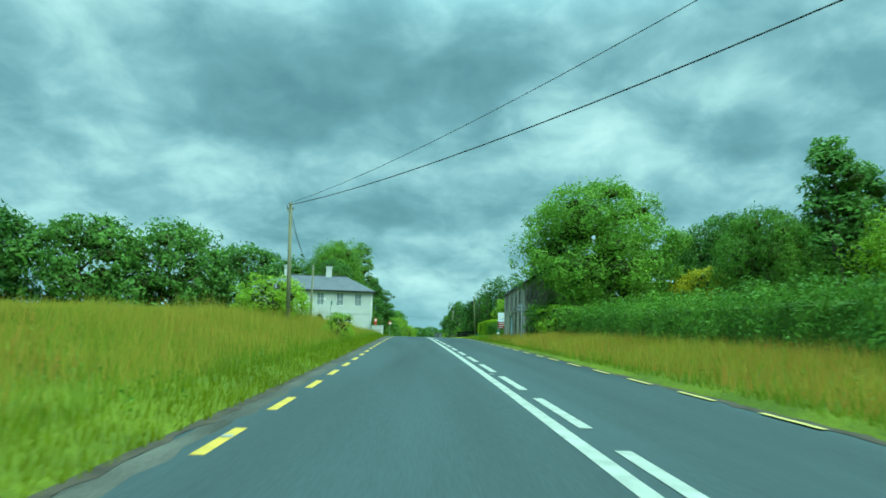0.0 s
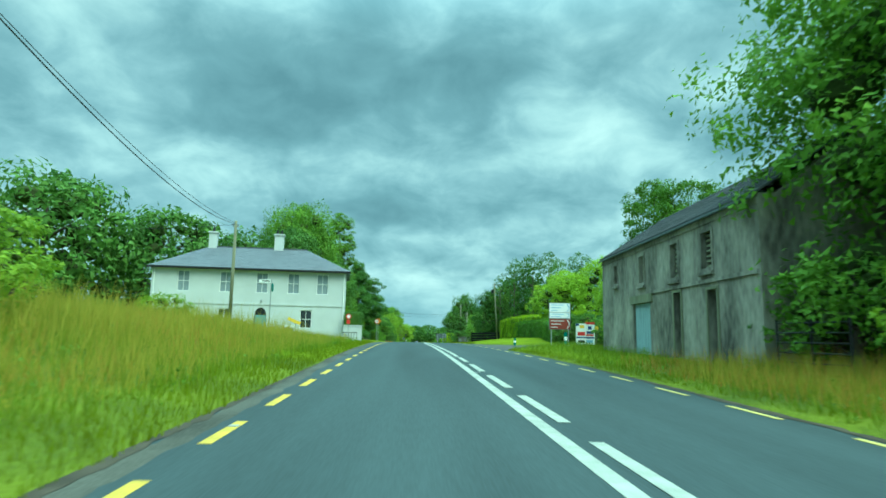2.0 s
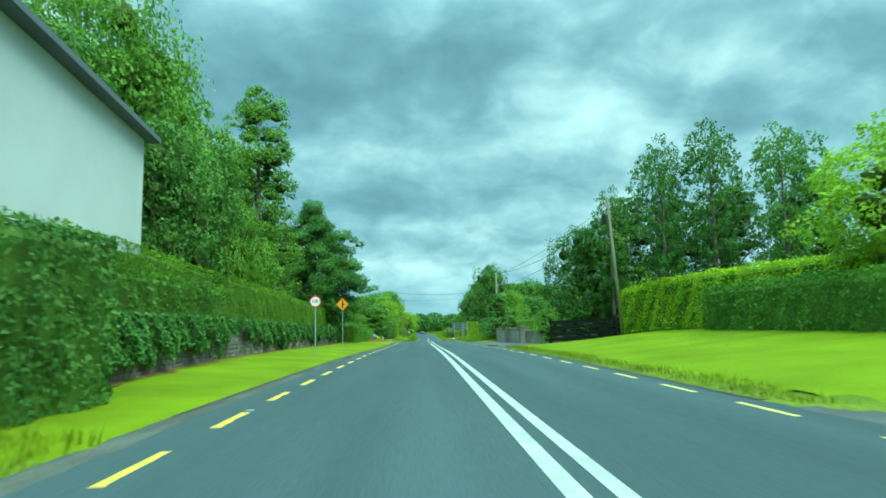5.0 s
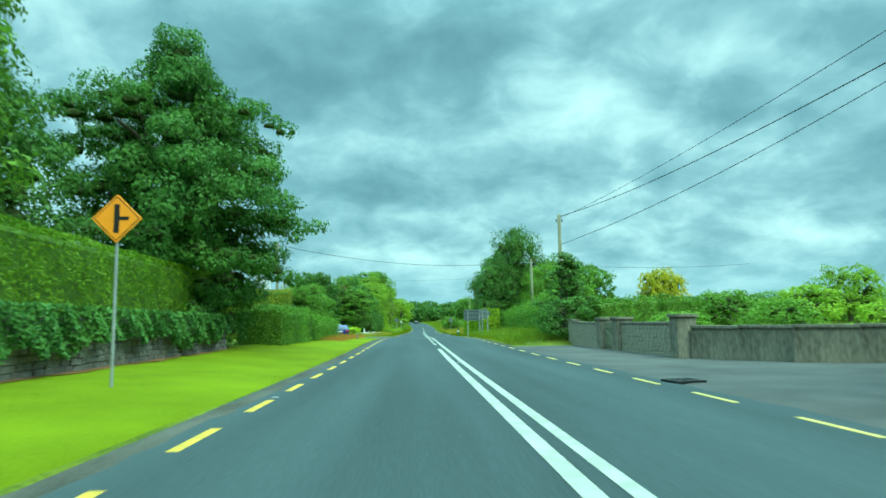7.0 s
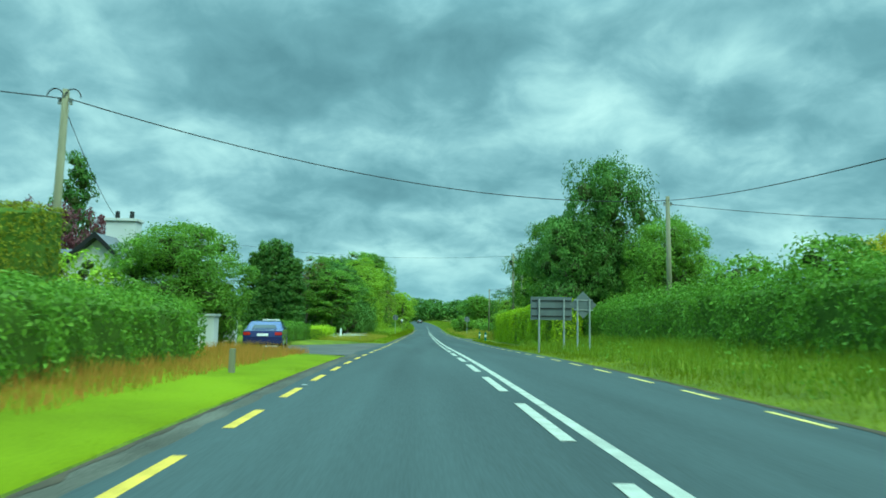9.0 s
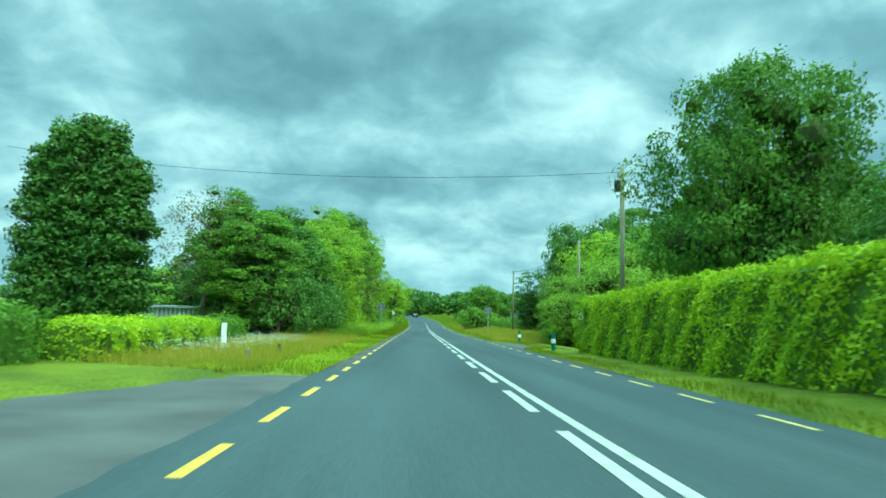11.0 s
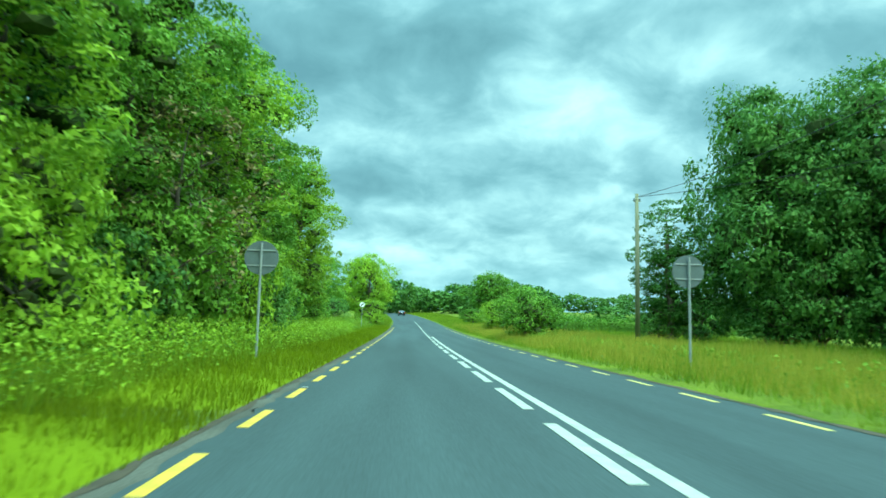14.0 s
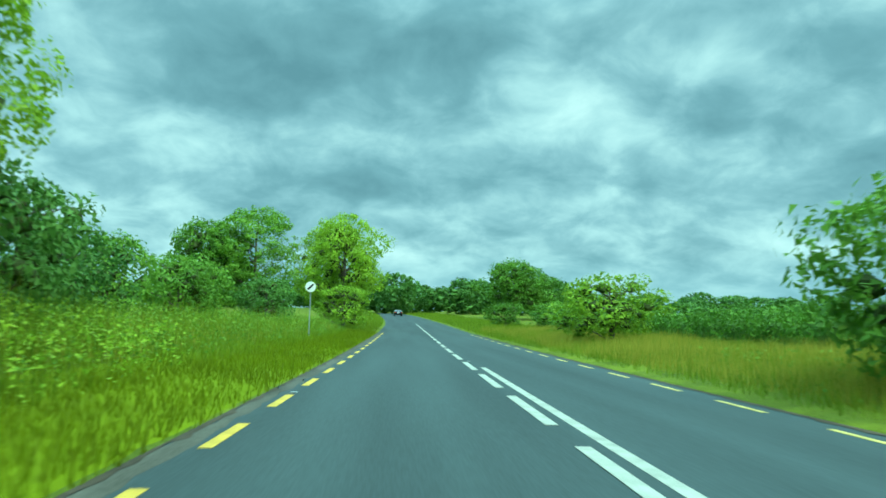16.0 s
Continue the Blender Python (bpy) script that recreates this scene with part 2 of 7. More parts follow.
M["leaf_mid"] = mat("leaf_mid", (0.185, 0.31, 0.035), 0.5, spec=0.1, island=0.16, obrand=0.25, scale=0.35, fine=4, bump=0, trans=0.32, tint=(0.085, 0.165, 0.02))
M["leaf_dark"] = mat("leaf_dark", (0.12, 0.215, 0.038), 0.5, spec=0.1, island=0.16, obrand=0.2, scale=0.35, fine=4, bump=0, trans=0.3, tint=(0.055, 0.12, 0.022))
M["leaf_light"] = mat("leaf_light", (0.32, 0.45, 0.036), 0.5, spec=0.1, island=0.18, obrand=0.2, scale=0.35, fine=4, bump=0, trans=0.42, tint=(0.17, 0.27, 0.026))
M["leaf_willow"] = mat("leaf_willow", (0.24, 0.35, 0.034), 0.5, spec=0.1, island=0.14, scale=0.35, fine=4, bump=0, trans=0.38, tint=(0.13, 0.22, 0.028))
M["leaf_golden"] = mat("leaf_golden", (0.26, 0.27, 0.02), 0.5, spec=0.1, island=0.2, scale=0.6, fine=5, bump=0, trans=0.3, tint=(0.12, 0.15, 0.014))
M["leaf_yellow"] = mat("leaf_yellow", (0.50, 0.45, 0.03), 0.5, spec=0.15, island=0.5, scale=0.35, fine=4, bump=0, trans=0.5, tint=(0.27, 0.29, 0.015))
M["leaf_hedge"] = mat("leaf_hedge", (0.15, 0.26, 0.028), 0.5, spec=0.1, island=0.2, obrand=0.15, scale=0.8, fine=5, bump=0, trans=0.3, tint=(0.07, 0.14, 0.016))
M["leaf_clipped"] = mat("leaf_clipped", (0.168, 0.264, 0.016), 0.5, spec=0.1, island=0.14, scale=0.5, fine=5, bump=0, trans=0.3, tint=(0.096, 0.180, 0.011), squash=(1.5, 1.5, 0.5))
M["leaf_lime"] = mat("leaf_lime", (0.42, 0.52, 0.022), 0.4, spec=0.1, island=0.22, scale=0.5, fine=5, bump=0, trans=0.4, tint=(0.22, 0.34, 0.016))
M["leaf_ivy"] = mat("leaf_ivy", (0.106, 0.208, 0.038), 0.5, spec=0.12, island=0.22, scale=0.6, fine=5, bump=0, trans=0.2, tint=(0.047, 0.111, 0.022))
M["leaf_chestnut"] = mat("leaf_chestnut", (0.105, 0.205, 0.034), 0.5, spec=0.1, island=0.16, scale=0.35, fine=4, bump=0, trans=0.3, tint=(0.05, 0.114, 0.02))
M["leaf_purple"] = mat("leaf_purple", (0.11, 0.035, 0.045), 0.5, island=0.5, scale=0.5, fine=5, bump=0, trans=0.25)
M["leaf_brown"] = mat("leaf_brown", (0.20, 0.16, 0.05), 0.6, island=0.5, scale=0.5, fine=5, bump=0, trans=0.25, tint=(0.07, 0.08, 0.02))
M["flower"] = mat("white_petals", (0.75, 0.76, 0.68), 0.6, island=0.3, bump=0, trans=0.3)
# dark green of the crown cores, painting in the shade deep among leaves
M["crown_shade"] = mat("painted_crown_shade", (0.065, 0.085, 0.027), 0.95, spec=0.05, var=0.5, scale=2, fine=12, bump=0.5)
M["bark"] = mat("bark", (0.12, 0.10, 0.075), 0.9, var=0.5, scale=3, fine=20, bump=0.6, squash=(1, 1, 0.25), dist=0.03)
M["hedge_core"] = mat("hedge_core", (0.10, 0.17, 0.018), 0.9, var=0.4, scale=2, fine=12, bump=0.4)
M["pole"] = mat("pole_timber", (0.20, 0.20, 0.125), 0.85, var=0.35, scale=2, fine=25, bump=0.4, squash=(1, 1, 0.1))
M["wire"] = mat("wire", (0.02, 0.022, 0.024), 0.6, var=0.1, bump=0)
M["steel"] = mat("galvanised_steel", (0.32, 0.34, 0.34), 0.5, metal=0.25, var=0.25, scale=3, fine=30, bump=0.05)
M["signback"] = mat("sign_back", (0.14, 0.165, 0.17), 0.55, metal=0.3, var=0.2, scale=2, fine=20, bump=0.05)
M["render_white"] = mat("white_render", (0.53, 0.54, 0.535), 0.9, var=0.1, scale=0.6, fine=50, bump=0.15)
M["render_grey"] = mat("weathered_render", (0.27, 0.25, 0.20), 0.95, var=0.78, scale=0.8, fine=6, bump=0.6, dist=0.03, squash=(1, 1, 0.4))
M["slate_old"] = mat("weathered_slate", (0.075, 0.078, 0.08), 0.9, spec=0.1, var=0.4, scale=1.0, fine=12, bump=0.3, obrand=0.15)
M["slate"] = mat("slate", (0.10, 0.108, 0.125), 0.65, var=0.3, scale=1.2, fine=14, bump=0.3, obrand=0.4)
M["stone"] = mat("field_stone", (0.24, 0.225, 0.19), 0.95, var=0.5, scale=2, fine=16, bump=0.7, obrand=0.7, dist=0.03)
M["mortar"] = mat("mortar", (0.13, 0.12, 0.10), 0.95, var=0.4, scale=3, fine=25, bump=0.5)
M["concrete"] = mat("stained_concrete", (0.235, 0.22, 0.165), 0.95, var=0.75, scale=0.7, fine=12, bump=0.4, squash=(1, 1, 0.35))
M["glass"] = mat("window_glass", (0.03, 0.035, 0.04), 0.06, spec=0.6, var=0.1, bump=0)
M["curtain"] = mat("net_curtain", (0.25, 0.29, 0.32), 0.9, var=0.2, scale=4, fine=20, bump=0.1)
M["frame"] = mat("window_frame", (0.78, 0.78, 0.75), 0.5, var=0.08, bump=0.05)
M["door_teal"] = mat("teal_door_paint", (0.16, 0.32, 0.33), 0.55, var=0.2, scale=2, fine=30, bump=0.1)
M["door_blue"] = mat("faded_blue_timber", (0.32, 0.42, 0.44), 0.8, var=0.35, scale=2, fine=20, bump=0.3, squash=(6, 6, 0.4))
# near-black that paints the unlit inside of buildings
M["dark"] = mat("interior_shade", (0.014, 0.014, 0.013), 0.95, var=0.3, bump=0.1)
M["black"] = mat("black_paint", (0.015, 0.016, 0.017), 0.5, var=0.2, bump=0.05)
M["fence"] = mat("dark_fence_boards", (0.014, 0.016, 0.016), 0.95, spec=0.04, var=0.35, scale=2, fine=20, bump=0.3, squash=(1, 0.2, 4))
M["orange"] = mat("sign_orange", (0.80, 0.29, 0.02), 0.5, var=0.08, bump=0.02)
M["red"] = mat("sign_red", (0.55, 0.035, 0.03), 0.5, var=0.1, bump=0.02)
M["brown"] = mat("sign_brown", (0.22, 0.045, 0.03), 0.5, var=0.1, bump=0.02)
M["blue"] = mat("sign_blue", (0.24, 0.42, 0.60), 0.5, var=0.1, bump=0.02)
M["navy"] = mat("sign_navy", (0.03, 0.06, 0.18), 0.5, var=0.1, bump=0.02)
M["signwhite"] = mat("sign_white", (0.78, 0.79, 0.78), 0.5, var=0.06, bump=0.02)
M["green"] = mat("marker_green", (0.012, 0.14, 0.11), 0.5, var=0.1, bump=0.02)
M["gold"] = mat("poster_yellow", (0.75, 0.50, 0.05), 0.6, var=0.1, bump=0.02)
M["terracotta"] = mat("terracotta", (0.36, 0.15, 0.08), 0.85, var=0.3, bump=0.2)
M["carblue"] = mat("car_paint_blue", (0.025, 0.035, 0.16), 0.25, metal=0.4, spec=0.5, var=0.06, bump=0, coat=0.8)
M["cardark"] = mat("car_paint_dark", (0.02, 0.022, 0.025), 0.25, metal=0.3, var=0.06, bump=0, coat=0.8)
M["carglass"] = mat("car_glass", (0.012, 0.014, 0.016), 0.05, spec=0.6, var=0.05, bump=0)
M["tyre"] = mat("tyre_rubber", (0.015, 0.015, 0.015), 0.9, var=0.2, bump=0.2)
M["red_earth"] = mat("red_earth", (0.17, 0.085, 0.03), 0.95, var=0.4, scale=2, fine=25, bump=0.5)
M["lamp_red"] = mat("tail_lamp", (0.42, 0.02, 0.02), 0.2, spec=0.5, var=0.1, bump=0)
M["tin"] = mat("corrugated_tin", (0.42, 0.47, 0.49), 0.5, metal=0.5, var=0.25, scale=1, fine=12, bump=0.1)

# the ground: earth and short turf, drier in the unmown stretches
gm = bpy.data.materials.new("turf")
gm.use_nodes = True
gn, gl = gm.node_tree.nodes, gm.node_tree.links
gb = gn["Principled BSDF"]
gb.inputs["Roughness"].default_value = 0.95
gb.inputs["Specular IOR Level"].default_value = 0.1
gco = gn.new("ShaderNodeTexCoord")


def gnoise(s, d):
    n = gn.new("ShaderNodeTexNoise")
    n.inputs["Scale"].default_value, n.inputs["Detail"].default_value = s, d
    gl.new(gco.outputs["Object"], n.inputs["Vector"])
    return n.outputs[0]


gr = gn.new("ShaderNodeValToRGB")
gl.new(gnoise(0.5, 6), gr.inputs[0])
gr.color_ramp.elements[0].position, gr.color_ramp.elements[0].color = 0.35, (0.085, 0.115, 0.014, 1)
gr.color_ramp.elements[1].position, gr.color_ramp.elements[1].color = 0.62, (0.15, 0.185, 0.016, 1)
gr2 = gn.new("ShaderNodeValToRGB")
gl.new(gnoise(14, 4), gr2.inputs[0])
gr2.color_ramp.elements[0].position, gr2.color_ramp.elements[0].color = 0.3, (0.6, 0.6, 0.6, 1)
gr2.color_ramp.elements[1].position, gr2.color_ramp.elements[1].color = 0.6, (1, 1, 1, 1)
gmx = gn.new("ShaderNodeMix")
gmx.data_type, gmx.blend_type = "RGBA", "MULTIPLY"
gmx.inputs[0].default_value = 1.0
gl.new(gr.outputs[0], gmx.inputs[6])
gl.new(gr2.outputs[0], gmx.inputs[7])
gl.new(gmx.outputs[2], gb.inputs["Base Color"])
gbp = gn.new("ShaderNodeBump")
gbp.inputs["Strength"].default_value, gbp.inputs["Distance"].default_value = 0.8, 0.05
gl.new(gnoise(25, 4), gbp.inputs["Height"])
gl.new(gbp.outputs[0], gb.inputs["Normal"])
M["turf"] = gm


# ---------------------------------------------------------------- mesh helpers
def mesh_of(name, verts, faces, material, smooth_shade=False):
    """A mesh from an (n, 3) array and an (m, k) array of equal faces."""
    me = bpy.data.meshes.new(name)
    verts, faces = np.asarray(verts, np.float32), np.asarray(faces, np.int32)
    me.vertices.add(len(verts))
    me.vertices.foreach_set("co", verts.ravel())
    k = faces.shape[1]
    me.loops.add(faces.size)
    me.loops.foreach_set("vertex_index", faces.ravel())
    me.polygons.add(len(faces))
    me.polygons.foreach_set("loop_start", np.arange(0, faces.size, k, dtype=np.int32))
    me.polygons.foreach_set("use_smooth", np.full(len(faces), smooth_shade))
    me.update(calc_edges=True)
    me.materials.append(material)
    return me


def bmesh_of(name, bm, material, smooth_shade=False):
    me = bpy.data.meshes.new(name)
    bmesh.ops.recalc_face_normals(bm, faces=bm.faces)
    bm.to_mesh(me)
    bm.free()
    if smooth_shade:
        me.polygons.foreach_set("use_smooth", np.full(len(me.polygons), True))
    me.materials.append(material)
    return me


def part(name, bm, material, parent, label="", smooth_shade=False):
    me = bm if isinstance(bm, bpy.types.Mesh) else bmesh_of(name, bm, material, smooth_shade)
    ob = new(name, me)
    ob.parent = parent
    return tagged(ob, label)


def thing(name, m, label, category, group="", kind=""):
    ob = new(name)
    ob.empty_display_size = 0.3
    ob.matrix_world = m
    return tagged(ob, label, category, group, kind)


def box(bm, x0, x1, y0, y1, z0, z1, bevel=0.0, m=None):
    v = [bm.verts.new(c) for c in ((x0, y0, z0), (x1, y0, z0), (x1, y1, z0), (x0, y1, z0), (x0, y0, z1), (x1, y0, z1), (x1, y1, z1), (x0, y1, z1))]
    fs = [bm.faces.new([v[i] for i in q]) for q in ((0, 3, 2, 1), (4, 5, 6, 7), (0, 1, 5, 4), (1, 2, 6, 5), (2, 3, 7, 6), (3, 0, 4, 7))]
    if bevel:
        bmesh.ops.bevel(bm, geom=list({e for f in fs for e in f.edges}), offset=bevel, segments=2, affect="EDGES")
    if m is not None:
        bmesh.ops.transform(bm, matrix=m, verts=v)
    return bm


def boxes(*dims, bevel=0.0):
    bm = bmesh.new()
    for d in dims:
        box(bm, *d, bevel=bevel)
    return bm


def tube(bm, a, b, r0, r1, n=8, caps=True):
    a, b = Vector(a), Vector(b)
    q = (b - a).to_track_quat("Z", "Y")
    rings = []
    for c, r in ((a, r0), (b, r1)):
        rings.append([bm.verts.new(c + q @ Vector((r * math.cos(2 * math.pi * i / n), r * math.sin(2 * math.pi * i / n), 0))) for i in range(n)])
    for i in range(n):
        bm.faces.new((rings[0][i], rings[0][(i + 1) % n], rings[1][(i + 1) % n], rings[1][i]))
    if caps:
        bm.faces.new(rings[0][::-1])
        bm.faces.new(rings[1])
    return bm


def tubes(*segs, n=8):
    bm = bmesh.new()
    for a, b, r0, r1 in segs:
        tube(bm, a, b, r0, r1, n)
    return bm


def disc(bm, c, r, depth, axis="Y", n=32):
    """A short cylinder round c along axis."""
    d = {"X": Vector((1, 0, 0)), "Y": Vector((0, 1, 0)), "Z": Vector((0, 0, 1))}[axis]
    c = Vector(c)
    return tube(bm, c - d * depth / 2, c + d * depth / 2, r, r, n)


def prism(pts, y0, y1):
    """A polygon in the xz plane drawn out along y."""
    bm = bmesh.new()
    a = [bm.verts.new((x, y0, z)) for x, z in pts]
    b = [bm.verts.new((x, y1, z)) for x, z in pts]
    n = len(pts)
    bm.faces.new(a[::-1])
    bm.faces.new(b)
    for i in range(n):
        bm.faces.new((a[i], a[(i + 1) % n], b[(i + 1) % n], b[i]))
    return bm


# ---------------------------------------------------------------- ground and road
us = np.unique(np.concatenate([-np.geomspace(24, 2600, 26), np.arange(-24, -5.2, 0.65), [-5.1, -4.9, -4.7, -4.5, -4.3, -2, 0, 2, 3.4, 3.55, 3.7, 3.85, 4.0, 4.15], np.arange(4.2, 24, 0.65), np.geomspace(24, 2600, 26)]))
ys = np.concatenate([-np.geomspace(220, 25, 10), np.arange(-20, 470, 1.25), np.geomspace(472, 4200, 40)])
UU, YY = np.meshgrid(us, ys)
XX = xroad(YY) + UU
rng = np.random.default_rng(3)
ZZ = gz(XX, YY)
off = np.clip(np.maximum(edge_l(YY) - UU, UU - edge_r(YY)) / 3, 0, 1)
ZZ = ZZ + off * rng.normal(0, 0.012, ZZ.shape) * ~paved(XX, YY)
nu, ny = len(us), len(ys)
idx = np.arange(nu * ny).reshape(ny, nu)
quads = np.stack([idx[:-1, :-1], idx[:-1, 1:], idx[1:, 1:], idx[1:, :-1]], -1).reshape(-1, 4)
ground = new("ground", mesh_of("ground", np.stack([XX, YY, ZZ], -1).reshape(-1, 3), quads, M["turf"], True))
tagged(ground, "green verges and fields either side of the road", "ground", kind="structure")


def strip(name, u0, u1, y0, y1, lift, step, material, ragged=0.0):
    """A strip along the road between two offsets, each a number or a function of the station."""
    y = np.arange(y0, y1 + 1e-6, step)
    n = len(y)
    cols = []
    r = np.random.default_rng(7)
    a = u0(y) if callable(u0) else np.full(n, u0)
    b = u1(y) if callable(u1) else np.full(n, u1)
    for k, q in enumerate(np.linspace(0, 1, 5)):
        u = a + (b - a) * q + (r.normal(0, ragged, n) if ragged and k in (0, 4) else 0)
        cols.append(np.stack([xroad(y) + u, y, zroad(y) + lift - 0.02 * (abs(u) > 3.0) * (ragged > 0)], -1))
    v = np.stack(cols, 1)
    i = np.arange(n * 5).reshape(n, 5)
    f = np.stack([i[:-1, :-1], i[:-1, 1:], i[1:, 1:], i[1:, :-1]], -1).reshape(-1, 4)
    return mesh_of(name, v.reshape(-1, 3), f, material, True)


road = new("road", strip("road", lambda y: edge_l(y) - 0.05, lambda y: edge_r(y) + 0.05, -150, 690, 0.0, 0.6, M["asphalt"], 0.05))
tagged(road, "grey asphalt two-lane country road with worn surface", "road", kind="structure")

# worn margin outside the edge marks, and the crumbling earth beside it
for y0, y1 in ((-60, 190), (217.5, 345)):
    sh = new("road_shoulder", strip("road_shoulder", lambda y: edge_l(y) + 0.04, lambda y: np.minimum(edge_l(y) + 0.42, -4.14), y0, y1, 0.004, 0.35, M["margin"], 0.035))
    tagged(sh, "worn dusty asphalt margin outside the edge marks", "shoulder", kind="structure")
for fa, fb in ((lambda y: edge_l(y) - 0.16, lambda y: edge_l(y) + 0.07), (lambda y: edge_r(y) - 0.05, lambda y: edge_r(y) + 0.14)):
    for y0, y1 in ((-60, 76), (102, 131), (162, 187), (216, 234), (250, 345)):
        sh = new("road_shoulder", strip("road_shoulder", fa, fb, y0, y1, 0.009, 0.3, M["soil"], 0.035))
        tagged(sh, "brown gritty earth along the road edge", "shoulder", kind="structure")

# side roads: sheets that follow the lie of the land
xs2, ys2 = np.arange(-14, 46, 0.4), np.arange(74, 256, 0.4)
X2, Y2 = np.meshgrid(xs2, ys2)
mask = paved(X2, Y2) & ((X2 - xroad(Y2) > 3.25) | (X2 - xroad(Y2) < -3.9))
full = mask[:-1, :-1] & mask[1:, :-1] & mask[:-1, 1:] & mask[1:, 1:]
i2 = np.arange(X2.size).reshape(X2.shape)
q2 = np.stack([i2[:-1, :-1], i2[:-1, 1:], i2[1:, 1:], i2[1:, :-1]], -1)
Z2 = gz(X2, Y2) + 0.03
for nm, lo, hi, sd in (("side_road", 74, 104, 1), ("side_road", 130, 165, 1), ("lay_by", 184, 218, -1), ("side_road", 232, 256, 1)):
    sel = full & (Y2[:-1, :-1] > lo) & (Y2[:-1, :-1] < hi) & (X2[:-1, :-1] * sd > 0)
    fq = q2[sel]
    used, inv = np.unique(fq.ravel(), return_inverse=True)
    ob = new(nm, mesh_of(nm, np.stack([X2, Y2, Z2], -1).reshape(-1, 3)[used], inv.reshape(-1, 4), M["asphalt_old"], True))
    tagged(ob, "worn grey tarmac mouth of a side road" if sd > 0 else "worn grey tarmac lay-by in front of a driveway", "road", kind="structure")


def dash_mesh(name, width, length, material):
    bm = bmesh.new()
    box(bm, -width / 2, width / 2, -length / 2, length / 2, 0.0, 0.006)
    return bmesh_of(name, bm, material)


def lay(name, me, u, y):
    """A painted mark on the road as a piece of it."""
    ob = new(name, me)
    ob.parent = road
    ang = math.degrees(math.atan2(float(xroad(y + 1) - xroad(y - 1)), 2.0))
    slope = math.degrees(math.atan2(float(zroad(y + 1) - zroad(y - 1)), 2.0))
    ob.matrix_world = pose(float(xroad(y)) + u, y, float(zroad(y)) + 0.004 - 0.02 * (abs(u) > 3.4), slope, 0, -ang)


L_U, C1_U, C2_U, R_U = -3.97, -0.17, 0.16, 3.5
yl = dash_mesh("edge_dash", 0.14, 1.5, M["yellow"])
yr = dash_mesh("edge_dash", 0.11, 1.5, M["pale_yellow"])
for a, b, ph in ((-18, 82, 11.21), (82, 192, 107.51), (192, 345, 213.93)):
    k0, k1 = math.ceil((a - ph) / 3.02), math.floor((b - ph) / 3.02)
    for k in range(k0, k1 + 1):
        y = ph + 3.02 * k
        lay("edge_dash", yl, L_U, y)
for k in range(-8, 110):
    y = float(np.interp(k, (-8, 0, 15, 32, 43, 52, 70, 82, 88, 110), (-10.9, 13.36, 58.9, 110.03, 143.7, 171.25, 226.3, 262.4, 280.4, 346.4)))
    lay("edge_dash", yr, R_U - 0.1 * (y < 30), y)
wl_ = dash_mesh("centre_dash", 0.17, 3.1, M["white"])
short = dash_mesh("short_dash", 0.17, 0.9, M["white"])
for k in range(-6, 12):
    lay("centre_dash", wl_, C2_U, 13.85 + 4.505 * k)
for k in range(-1, 15):
    lay("centre_dash", wl_, C1_U, 170.95 + 4.88 * k)
lay("centre_dash", wl_, C1_U, 247.6)
for k in range(3):
    lay("short_dash", short, C1_U, 242.5 + 1.36 * k)
    lay("short_dash", short, C2_U, 242.45 + 1.33 * k)
for k in range(-5, 24):
    lay("centre_dash", wl_, C1_U, 273.8 + 4.49 * k)
for u, w, a, b in ((C1_U - 0.02, 0.095, -60, 159), (C2_U, 0.08, 65.8, 241.4), (C2_U, 0.08, 246.1, 310)):
    part("solid_line", strip("solid_line", u - w, u + w, a, b, 0.005, 1.0, M["white"]), None, road)
studs = bmesh.new()
box(studs, -0.06, 0.06, -0.05, 0.05, 0, 0.018, bevel=0.006)
stud = bmesh_of("road_stud", studs, M["steel"])
for k in range(-2, 34):
    lay("road_stud", stud, 0.0 if k % 2 else L_U, 11.4 + 9.1 * k)

# ---------------------------------------------------------------- plants
def leaves(c, n, size, seed, tri=False):
    """Folded leaf shapes: c centres (k, 3), n facing (k, 3)."""
    r = np.random.default_rng(seed)
    k = len(c)
    n = n / np.maximum(np.linalg.norm(n, axis=1, keepdims=True), 1e-6) + r.normal(0, 0.42, (k, 3))
    n /= np.linalg.norm(n, axis=1, keepdims=True)
    a = np.cross(n, r.normal(0, 1, (k, 3)))
    a /= np.maximum(np.linalg.norm(a, axis=1, keepdims=True), 1e-6)
    b = np.cross(n, a)
    s = size * r.uniform(0.6, 1.35, (k, 1))
    if tri:
        v = np.stack([c - a * s * 0.34 - b * s * 0.3, c + b * s * 0.75 - n * s * 0.12, c + a * s * 0.34 - b * s * 0.3 - n * s * 0.06], 1)
        return v.reshape(-1, 3), np.arange(3 * k).reshape(k, 3)
    v = np.stack([c - a * s * 0.5, c + b * s * 0.3 - n * s * 0.08, c + a * s * 0.55 - n * s * 0.12, c - b * s * 0.3 - n * s * 0.08], 1)
    f = np.arange(4 * k).reshape(k, 4)
    return v.reshape(-1, 3), f


ICO = bmesh.new()
bmesh.ops.create_icosphere(ICO, subdivisions=1, radius=1.0)
ICO_V = np.array([v.co[:] for v in ICO.verts])
ICO_F = np.array([[v.index for v in f.verts] for f in ICO.faces])
ICO.free()


